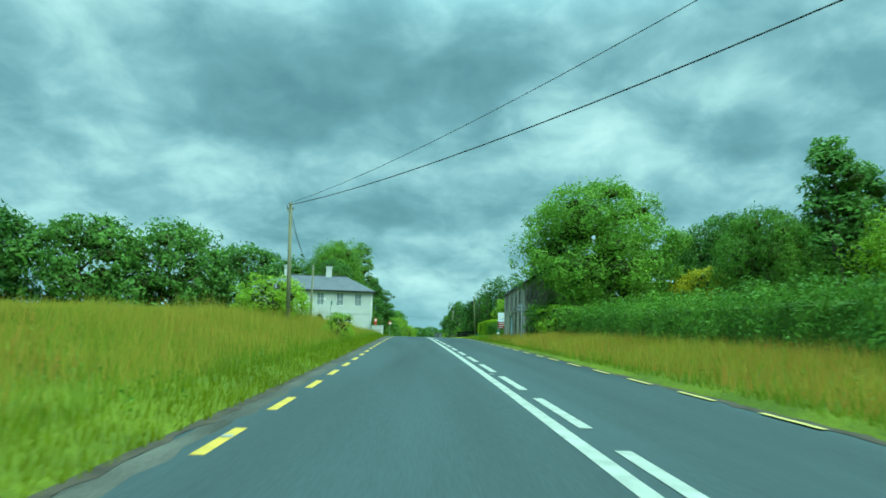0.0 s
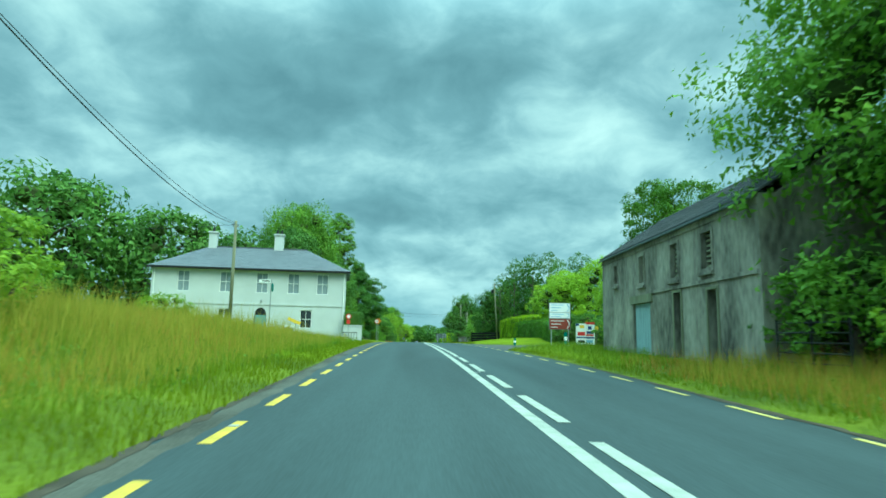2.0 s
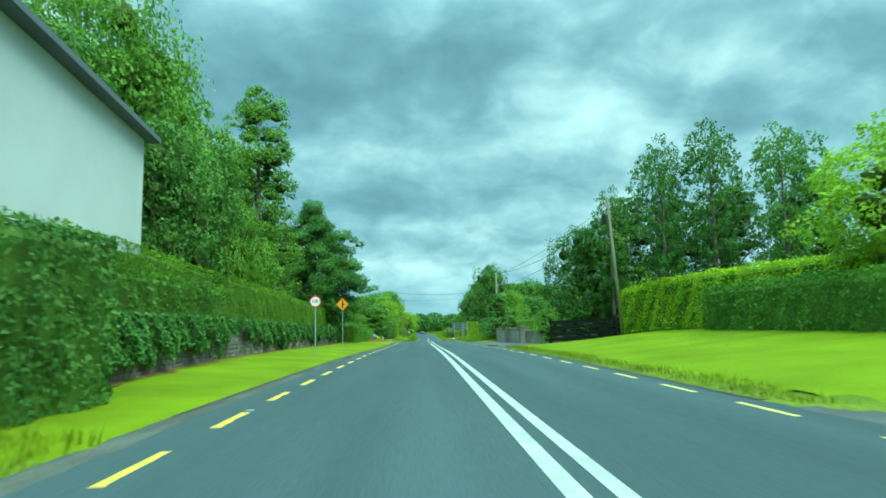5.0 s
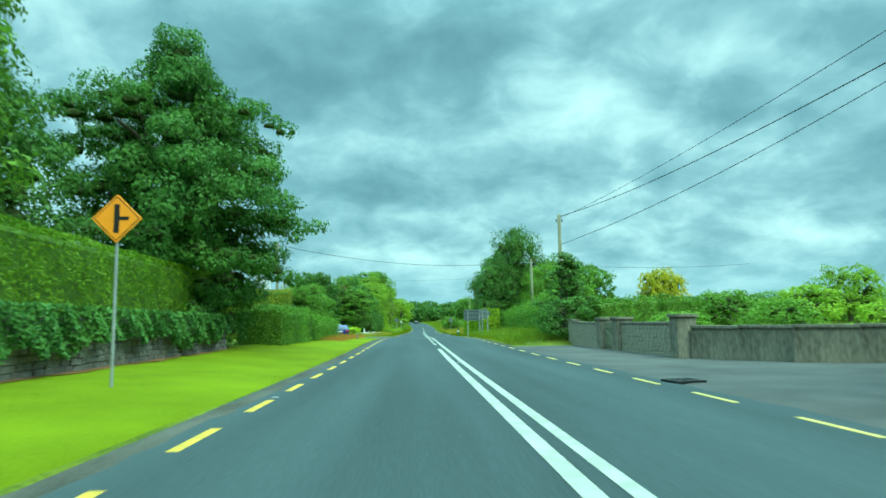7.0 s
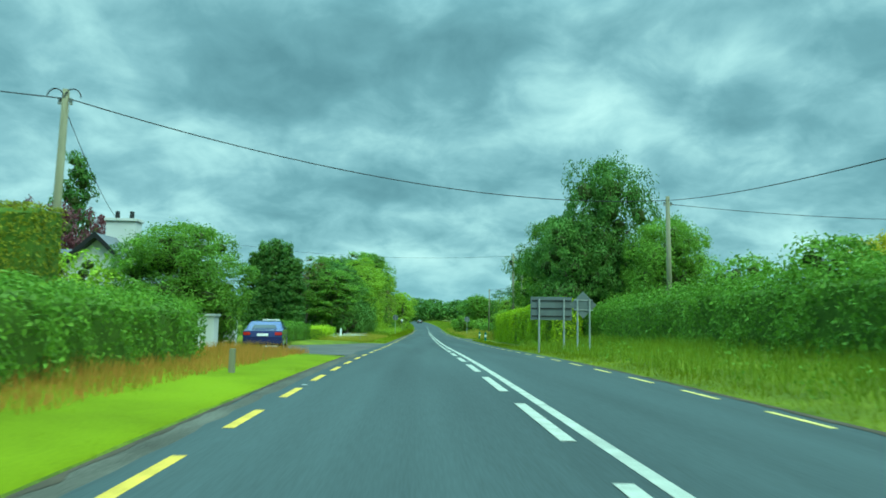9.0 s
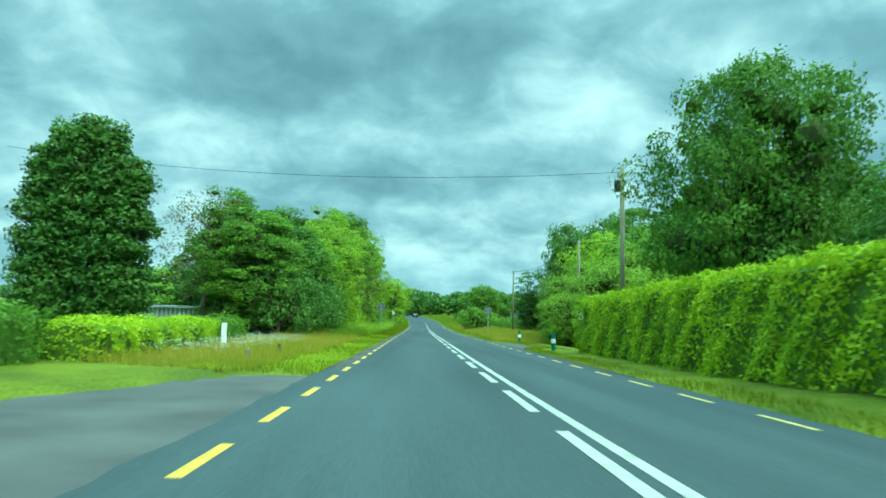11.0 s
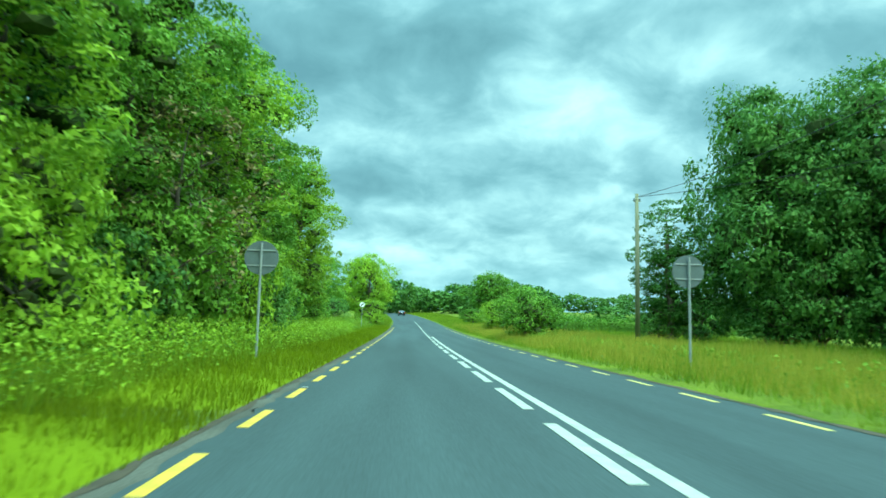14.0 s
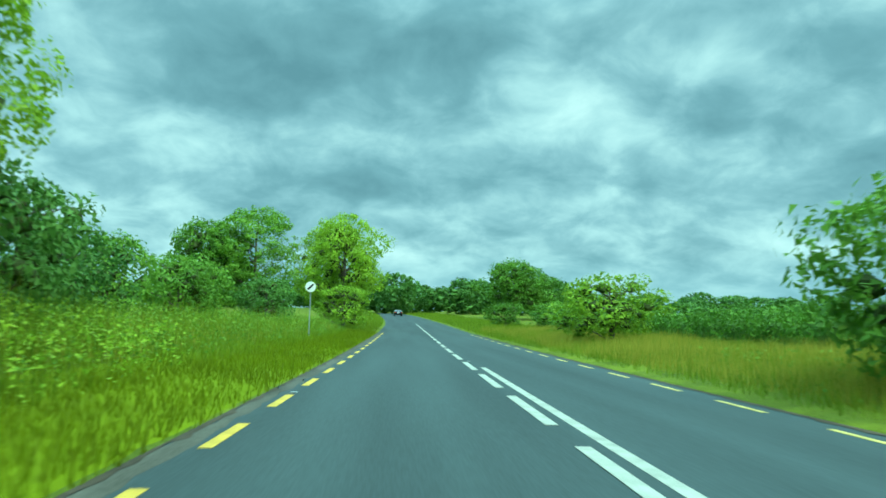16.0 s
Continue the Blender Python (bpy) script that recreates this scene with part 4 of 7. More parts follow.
def speed_sign(x, y, top, r, label, number=None, back=False, plate=False, rz=0.0):
    z0 = g(x, y)
    h = top - z0
    t = thing("road_sign", pose(x, y, z0, 0, 0, rz), label, "road sign", "road signs")
    sign_post(t, 0, h - 0.06 if back else h + 0.02, 0.036 if back else 0.03, -0.068 if back else 0.035)
    bm = bmesh.new()
    disc(bm, (0, 0.0, h - r), r, 0.02)
    face = part("sign_face", bm, M["signback" if back else ("red" if number else "signwhite")], t)
    if back:
        for dz in (-0.45, 0.45):
            part("bracket", boxes((-r * 0.85, r * 0.85, -0.03, -0.012, h - r + dz * r - 0.02, h - r + dz * r + 0.02)), M["steel"], t)
    elif number:
        bm = bmesh.new()
        disc(bm, (0, -0.012, h - r), r * 0.8, 0.008)
        part("white_disc", bm, M["signwhite"], face)
        text_part(number, r * 0.85, M["black"], t, (0, -0.019, h - r))
    else:
        part("black_bar", boxes((-r * 0.72, r * 0.72, -0.018, -0.01, -0.05, 0.05)), M["black"], face).matrix_basis = pose(0, 0, h - r, 0, -45, 0)
    if plate:
        part("plate", boxes((-0.2, 0.2, -0.01, 0.01, h - 2 * r - 0.36, h - 2 * r - 0.06)), M["signwhite"], t)
    return t


speed_sign(5.35, 48.0, 4.1, 0.3, "round road sign seen from behind on a steel post", back=True)
speed_sign(-6.85, 121.9, 4.42, 0.27, "round red-rimmed speed limit sign reading 100", number="100")
speed_sign(9.6, 240.0, 2.0, 0.3, "round road sign seen from behind beside a hedge", back=True)
speed_sign(10.44, 244.3, 1.41, 0.18, "round white sign with a black diagonal and a small plate", plate=True)
speed_sign(-5.4, 272.1, 1.86, 0.49, "large round road sign seen from behind before trees", back=True)
speed_sign(7.0, 271.4, 1.75, 0.48, "large round road sign seen from behind in long grass", back=True)
speed_sign(-5.2, 325.3, 0.6, 0.28, "round white road sign on the grassy bank")


def diamond_sign():
    x, y, top = -7.6, 139.1, 5.05
    z0 = g(x, y)
    h = top - z0
    t = thing("road_sign", pose(x, y, z0), "orange diamond warning sign showing a side road", "road sign", "road signs")
    sign_post(t, 0, h - 0.3)
    r = 0.46
    f = part("sign_face", prism([(0, h), (r, h - r), (0, h - 2 * r), (-r, h - r)], -0.012, 0.012), M["orange"], t)
    part("black_border", prism([(0, h - .04), (r - .04, h - r), (0, h - 2 * r + .04), (-r + .04, h - r)], -0.015, -0.013), M["black"], f)
    part("orange_panel", prism([(0, h - .06), (r - .06, h - r), (0, h - 2 * r + .06), (-r + .06, h - r)], -0.018, -0.016), M["orange"], f)
    part("symbol_stem", boxes((-0.05, 0.05, -0.024, -0.019, h - r - 0.27, h - r + 0.27)), M["black"], f)
    part("symbol_arm", boxes((0.05, 0.22, -0.024, -0.019, h - r - 0.025, h - r + 0.035)), M["black"], f)


diamond_sign()


def direction_board():
    x, y = 10.7, 94.6
    z0 = g(x, y)
    t = thing("direction_sign", pose(x, y, z0, 0, 0, -4), "blue and brown direction sign on two steel posts", "road sign", "road signs")
    for s in (-0.75, 0.75):
        sign_post(t, s, 3.3, 0.04, 0.05)
    h = 5.45 - z0
    part("back_panel", boxes((-0.95, 0.95, -0.015, 0.02, h - 2.3, h + 0.05), bevel=0.004), M["signback"], t)
    for z0_, z1_, m_, ink in ((h - 0.78, h, "signwhite", "blue"), (h - 1.3, h - 0.82, "signwhite", "blue"), (h - 2.25, h - 1.38, "brown", "signwhite")):
        zc_ = (z0_ + z1_) / 2
        pn = part("panel", boxes((-0.9, 0.88, -0.025, -0.016, z0_, z1_), bevel=0.003), M[m_], t)
        part("arrow_head", prism([(0.58, z0_ + 0.05), (0.80, zc_), (0.58, z1_ - 0.05), (0.68, z1_ - 0.05), (0.87, zc_), (0.68, z0_ + 0.05)], -0.031, -0.027), M[ink], pn)
        n_ = 3 if z1_ - z0_ > 0.6 else 2
        for q in range(n_):
            zz = z1_ - (z1_ - z0_) * (q + 0.6) / (n_ + 0.2)
            part("text_bar", boxes((-0.78, (0.35, 0.1, -0.2)[q], -0.031, -0.027, zz - 0.03, zz + 0.03)), M[ink], pn)



direction_board()


def board_back(x, y, w, h0, h1, rz, label, posts=(-0.6, 0.6)):
    z0 = g(x, y)
    t = thing("sign_board", pose(x, y, z0, 0, 0, rz), label, "road sign", "road signs")
    part("panel", boxes((-w / 2, w / 2, 0.0, 0.03, h0 - z0, h1 - z0), bevel=0.006), M["signback"], t)
    n = max(int((h1 - h0) / 0.35), 2)
    for k in range(n):
        z = h0 - z0 + (h1 - h0) * (k + 0.5) / n
        part("rail", boxes((-w / 2 + 0.05, w / 2 - 0.05, -0.03, 0.0, z - 0.025, z + 0.025)), M["black"], t)
    for s in posts:
        sign_post(t, s * w / 2, h1 - z0 - 0.1, 0.045, -0.07)
    return t


board_back(12.4, 84.5, 1.75, 3.4, 6.4, 18, "tall dark grey back of a sign board on steel posts")
board_back(4.5, 193.6, 2.05, 1.95, 3.1, -3, "dark grey back of a wide direction sign on posts")


def diamond_back():
    x, y = 5.4, 191.0
    z0 = g(x, y)
    t = thing("road_sign", pose(x, y, z0), "grey back of a diamond road sign on posts", "road sign", "road signs")
    h = 3.3 - z0
    r = 0.62
    part("panel", prism([(0, h), (r, h - r), (0, h - 2 * r), (-r, h - r)], 0.0, 0.03), M["signback"], t)
    for s in (-0.28, 0.28):
        sign_post(t, s, h - 0.35, 0.04, -0.05)
    for dz in (0.4, 0.85):
        part("bracket", boxes((-0.45, 0.45, -0.03, 0.0, h - dz - 0.02, h - dz + 0.02)), M["steel"], t)


diamond_back()


def marker(x, y, h=1.0):
    t = thing("verge_marker", pose(x, y, g(x, y)), "green verge marker post with a white reflective patch", "marker post", "verge marker posts")
    part("stem", tubes(((0, 0, -0.1), (0, 0, h), 0.115, 0.105), n=14), M["green"], t, smooth_shade=False)
    part("reflector", tubes(((0, 0, h * 0.42), (0, 0, h * 0.68), 0.119, 0.116), n=14), M["signwhite"], t)


for q in ((8.2, 82.3, 0.95), (7.2, 97.5, 0.7), (5.85, 233.5, 0.95), (7.0, 250.6, 0.95)):
    marker(*q)


def stub(x, y, h, label, key="pole", w=0.06):
    t = thing("stub_post", pose(x, y, g(x, y)), label, "post")
    part("stake", boxes((-w, w, -w, w, -0.1, h), bevel=0.012), M[key], t)


stub(-6.3, 176.7, 0.55, "short weathered timber stake in dry grass")
stub(-6.6, 220.4, 0.42, "short dark brown timber stake in grass", "bark", 0.05)
stub(-6.9, 217.4, 0.35, "short dark timber stake in grass")
stub(-9.2, 223.0, 0.95, "white painted post in front of a hedge", "signwhite", 0.08)


def placard(x, y, w, h, z, cols, label, rz=0.0):
    t = thing("placard", pose(x, y, g(x, y), 0, 0, rz), label, "placard", "placards at the junction")
    part("board", boxes((-w / 2, w / 2, -0.01, 0.01, z, z + h)), M["signwhite"], t)
    for s in (-1, 1):
        part("stake", boxes((s * w * 0.4 - 0.02, s * w * 0.4 + 0.02, 0.012, 0.045, -0.2, z + h)), M["pole"], t)
    for k, (c, x0, x1, z0, z1) in enumerate(cols):
        part("print_block", boxes((-w / 2 + x0 * w, -w / 2 + x1 * w, -0.016, -0.011, z + z0 * h, z + z1 * h)), M[c], t)


placard(9.5, 83.2, 0.74, 1.45, 0.12, [("navy", 0, .3, .88, 1), ("gold", .35, .8, .78, .93), ("red", .15, .9, .42, .6), ("navy", .05, 1, .3, .37), ("black", .2, .85, .08, .2)], "white placard with red, yellow and navy print blocks", 5)
placard(10.2, 83.5, 0.66, 1.55, 0.12, [("red", 0, 1, .9, 1), ("navy", .3, .7, .66, .82), ("navy", .15, .85, .48, .6), ("red", .1, .9, .38, .46), ("navy", .05, .95, .27, .34), ("blue", .1, .8, .07, .2)], "white placard with a red head and a navy emblem", -8)
yb = thing("placard", pose(11.3, 84.1, g(11.3, 84.1), 0, 0, -6), "narrow yellow and black board on stakes", "placard", "placards at the junction")
part("board", boxes((-0.55, 0.55, -0.01, 0.01, 1.15, 1.42)), M["gold"], yb)
part("print_block", boxes((-0.3, 0.35, -0.016, -0.011, 1.2, 1.36)), M["black"], yb)
for q in (-0.45, 0.45):
    part("stake", boxes((q - 0.02, q + 0.02, 0.012, 0.045, -0.2, 1.42)), M["pole"], yb)
placard(-12.3, 92.0, 0.95, 0.75, 0.25, [("navy", .1, .9, .3, .72), ("red", 0, .12, .1, .9), ("signwhite", .2, .8, .45, .55)], "white and navy placard in long grass", 10)
yt = thing("placard", pose(-11.9, 92.1, g(-11.9, 92.1), 0, 0, 10), "tilted yellow board above a placard", "placard", "placards at the junction")
part("board", boxes((-0.55, 0.55, -0.01, 0.01, -0.13, 0.13)), M["gold"], yt).matrix_basis = pose(0, 0, 1.35, 0, 22, 0)
part("stake", boxes((0.1, 0.15, 0.012, 0.05, -0.2, 1.3)), M["pole"], yt)


def fingerpost():
    x, y = -13.9, 92.0
    t = thing("fingerpost", pose(x, y, g(x, y)), "grey fingerpost with two white arms", "road sign", "road signs")
    part("post", tubes(((0, 0, -0.2), (0, 0, 4.6), 0.05, 0.045), n=10), M["steel"], t)
    f_ = part("finger", prism([(-1.05, 4.47), (-0.9, 4.34), (0.0, 4.34), (0.0, 4.6), (-0.9, 4.6)], -0.03, -0.01), M["signwhite"], t)
    part("text_bar", boxes((-0.75, -0.1, -0.036, -0.031, 4.43, 4.51)), M["black"], f_)
    bm = bmesh.new()
    disc(bm, (0.12, 0, 3.95), 0.36, 0.03, "X", 24)
    part("round_sign", bm, M["green"], t, "dark green round sign seen nearly edge-on")


fingerpost()
stop = thing("road_sign", pose(-7.9, 96.3, g(-7.9, 96.3)), "small round red and white sign on a steel post", "road sign", "road signs")
sign_post(stop, 0, 2.4)
bm = bmesh.new()
disc(bm, (0, 0, 2.2), 0.24, 0.02)
face_ = part("sign_face", bm, M["red"], stop)
bm = bmesh.new()
disc(bm, (0, -0.013, 2.2), 0.15, 0.006)
part("white_disc", bm, M["signwhite"], face_)
part("plate", boxes((-0.15, 0.15, -0.01, 0.01, 1.55, 1.9)), M["red"], stop)


# ---------------------------------------------------------------- buildings
def window(parent, x, z, w, h, y=0.0, rows=2, cols=2, curtain=True):
    """A sash window set into a wall that faces -y at y."""
    win = part("window", boxes((x - w / 2 - 0.07, x + w / 2 + 0.07, y - 0.07, y + 0.02, z - 0.14, z - 0.02)), M["frame"], parent)
    part("pane", boxes((x - w / 2, x + w / 2, y + 0.05, y + 0.07, z, z + h)), M["glass"], win)
    if curtain:
        cb = bmesh.new()
        last = None
        for k in range(17):
            xx, yy = x - w / 2 + 0.02 + (w - 0.04) * k / 16, y + 0.036 + 0.01 * (k % 2)
            pair = (cb.verts.new((xx, yy, z + 0.03)), cb.verts.new((xx, yy, z + h)))
            if last:
                cb.faces.new((last[0], pair[0], pair[1], last[1]))
            last = pair
        part("curtain", cb, M["curtain"], win)
    fr = bmesh.new()
    t = 0.055
    box(fr, x - w / 2, x - w / 2 + t, y - 0.03, y + 0.035, z, z + h)
    box(fr, x + w / 2 - t, x + w / 2, y - 0.03, y + 0.035, z, z + h)
    box(fr, x - w / 2 + t, x + w / 2 - t, y - 0.03, y + 0.035, z + h - t, z + h)
    box(fr, x - w / 2 + t, x + w / 2 - t, y - 0.03, y + 0.035, z, z + t)
    part("window_frame", fr, M["frame"], win)
    for i in range(1, rows):
        zz = z + h * i / rows
        part("glazing_bar", boxes((x - w / 2 + t, x + w / 2 - t, y - 0.025, y + 0.03, zz - 0.025, zz + 0.025)), M["frame"], win)
    for i in range(1, cols):
        xx = x - w / 2 + w * i / cols
        part("glazing_bar", boxes((xx - 0.02, xx + 0.02, y - 0.022, y + 0.028, z + t, z + h - t)), M["frame"], win)


def wall_with_holes(x0, x1, z0, z1, holes, y0, y1):
    """A wall in the xz plane with rectangular openings, from y0 to y1."""
    xs = sorted({x0, x1, *[h[0] for h in holes], *[h[1] for h in holes]})
    zs = sorted({z0, z1, *[h[2] for h in holes], *[h[3] for h in holes]})
    bm = bmesh.new()
    for a, b in zip(xs, xs[1:]):
        for c, d in zip(zs, zs[1:]):
            mx, mz = (a + b) / 2, (c + d) / 2
            if not any(h[0] < mx < h[1] and h[2] < mz < h[3] for h in holes):
                box(bm, a, b, y0, y1, c, d)
    bmesh.ops.remove_doubles(bm, verts=bm.verts, dist=1e-4)
    seen = {}
    for f in bm.faces:
        seen.setdefault(tuple(round(q, 3) for q in f.calc_center_median()), []).append(f)
    bmesh.ops.delete(bm, geom=[f for fs in seen.values() if len(fs) > 1 for f in fs], context="FACES_ONLY")
    return bm


def chimney(parent, x, y, z0, z1, w=0.9, d=0.7, pots=2):
    c = part("chimney", boxes((x - w / 2, x + w / 2, y - d / 2, y + d / 2, z0, z1)), M["render_white"], parent)
    part("cap", boxes((x - w / 2 - 0.1, x + w / 2 + 0.1, y - d / 2 - 0.1, y + d / 2 + 0.1, z1, z1 + 0.16), bevel=0.02), M["render_white"], c)
    for i in range(pots):
        px_ = x + (i - (pots - 1) / 2) * w * 0.5
        part("pot", tubes(((px_, y, z1 + 0.16), (px_, y, z1 + 0.6), 0.13, 0.11), n=10), M["black"], c)


def white_house():
    """Two-storey white house with a hipped slate roof; local x along the front, front faces -y."""
    ang = math.degrees(math.atan2(101.4 - 99.5, -8.8 + 26.7))
    t = thing("house", pose(-26.7, 99.5, 1.75, 0, 0, ang), "white rendered two-storey house with a slate hip roof", "house")
    Wd, Dp, Ev, Rg = 18.0, 8.4, 6.7, 9.25
    up = [2.86, 6.7, 10.05, 13.0, 15.75]
    zs_, hs = Ev - 2.3, 1.95
    holes = [(x - 0.55, x + 0.55, zs_, zs_ + hs) for x in up]
    holes += [(x - 0.55, x + 0.55, 1.15, 2.85) for x in (2.9, 6.7, 13.9, 15.75)[:2] + (14.3,)]
    holes.append((9.5, 10.6, 0.0, 3.05))
    part("front_wall", wall_with_holes(0, Wd, -0.6, Ev, holes, 0, 0.35), M["render_white"], t)
    part("back_wall", boxes((0, Wd, Dp - 0.35, Dp, -0.6, Ev)), M["render_white"], t)
    for a in (0, Wd - 0.35):
        part("side_wall", boxes((a, a + 0.35, 0.35, Dp - 0.35, -0.6, Ev)), M["render_white"], t)
    # near-black sheet standing in for the unlit rooms behind the openings
    part("dark_inside", boxes((0.4, Wd - 0.4, 0.75, 0.8, 0, Ev - 0.1)), M["dark"], t)
    for i, x in enumerate(up):
        window(t, x, zs_, 1.1, hs, 0.1, 2, 2)
    for x in (2.9, 6.7, 14.3):
        window(t, x, 1.15, 1.1, 1.7, 0.1, 2, 2, curtain=False)
    part("string_course", boxes((-0.02, Wd + 0.02, -0.05, 0.0, 3.25, 3.4)), M["render_white"], t)
    d = part("front_door", boxes((9.55, 10.55, 0.12, 0.18, 0, 2.3), bevel=0.01), M["door_teal"], t, "teal painted panelled door")
    for xx in (9.72, 10.12):
        for z0_, z1_ in ((0.25, 0.95), (1.15, 2.05)):
            part("panel", boxes((xx, xx + 0.27, 0.105, 0.12, z0_, z1_)), M["door_teal"], d)
    part("fanlight", prism([(9.55, 2.34), (10.55, 2.34), (10.5, 2.65), (10.3, 2.9), (10.05, 2.98), (9.8, 2.9), (9.6, 2.65)], 0.12, 0.16), M["black"], t)
    for sg in (-1, 1):
        part("arch_corner", prism([(10.05 + sg * 0.551, 2.34), (10.05 + sg * 0.5, 2.6), (10.05 + sg * 0.36, 2.84), (10.05 + sg * 0.16, 2.97), (10.05, 3.0), (10.05, 3.052), (10.05 + sg * 0.551, 3.052)], 0.004, 0.11), M["render_white"], t)
    part("porch_lamp", boxes((10.0, 10.14, -0.12, 0.0, 3.5, 3.75), bevel=0.02), M["steel"], t)
    e_ = 0.35
    bm = bmesh.new()
    v = [bm.verts.new(c) for c in ((-e_, -e_, Ev), (Wd + e_, -e_, Ev), (Wd + e_, Dp + e_, Ev), (-e_, Dp + e_, Ev), (4.2, Dp / 2, Rg), (Wd - 4.2, Dp / 2, Rg),
                                  (-e_, -e_, Ev - 0.14), (Wd + e_, -e_, Ev - 0.14), (Wd + e_, Dp + e_, Ev - 0.14), (-e_, Dp + e_, Ev - 0.14))]
    for q in ((0, 1, 5, 4), (1, 2, 5), (2, 3, 4, 5), (3, 0, 4), (0, 6, 7, 1), (1, 7, 8, 2), (2, 8, 9, 3), (3, 9, 6, 0), (9, 8, 7, 6)):
        bm.faces.new([v[i] for i in q])
    roof = part("roof", bm, M["slate"], t, "blue-grey slate hip roof")
    n = 15
    slope = Vector((0, Dp / 2 + e_, Rg - Ev))
    rise_ = math.degrees(math.atan2(slope.z, slope.y))
    for i in range(n):
        q = (i + 0.5) / n
        x0, x1 = -e_ + (4.2 + e_) * q + 0.05, Wd + e_ - (4.2 + e_) * q - 0.05
        part("slate_course", boxes((x0, x1, -e_ + slope.y * i / n, -e_ + slope.y * (i + 1) / n + 0.02, Ev + slope.z * i / n + 0.012, Ev + slope.z * i / n + 0.03)), M["slate"], roof).matrix_basis = Matrix.Identity(4)
    part("gutter", boxes((-e_ - 0.08, Wd + e_ + 0.08, -e_ - 0.12, -e_ - 0.01, Ev - 0.2, Ev - 0.01), bevel=0.02), M["black"], t)
    for xx in (0.25, Wd - 0.2):
        part("downpipe", tubes(((xx, -0.08, 0), (xx, -0.08, Ev - 0.1), 0.045, 0.045), n=8), M["frame"], t)
    part("ridge_tile", boxes((4.1, Wd - 4.1, Dp / 2 - 0.14, Dp / 2 + 0.14, Rg - 0.06, Rg + 0.06), bevel=0.03), M["slate"], t)
    chimney(t, 4.45, Dp / 2, Rg - 0.5, Rg + 1.35, 0.75, 0.75, 1)
    chimney(t, 11.0, Dp / 2, Rg - 0.5, Rg + 1.35, 0.9, 0.75, 2)
    # low wall and rail beside the house
    w = thing("garden_wall", pose(-8.6, 98.6, g(-8.6, 98.6)), "low white wall with a black rail beside the house", "wall")
    part("masonry", boxes((0, 1.7, 0, 0.3, -0.2, 1.35), bevel=0.02), M["render_white"], w)
    part("coping", boxes((-0.05, 1.75, -0.05, 0.35, 1.35, 1.45), bevel=0.02), M["render_white"], w)
    for k in range(6):
        part("rail_bar", tubes(((0.1 + k * 0.25, -0.8, 0), (0.1 + k * 0.25, -0.8, 0.75), 0.02, 0.02), n=6), M["black"], w)
    part("top_rail", boxes((0.05, 1.4, -0.83, -0.77, 0.72, 0.78)), M["black"], w)


white_house()


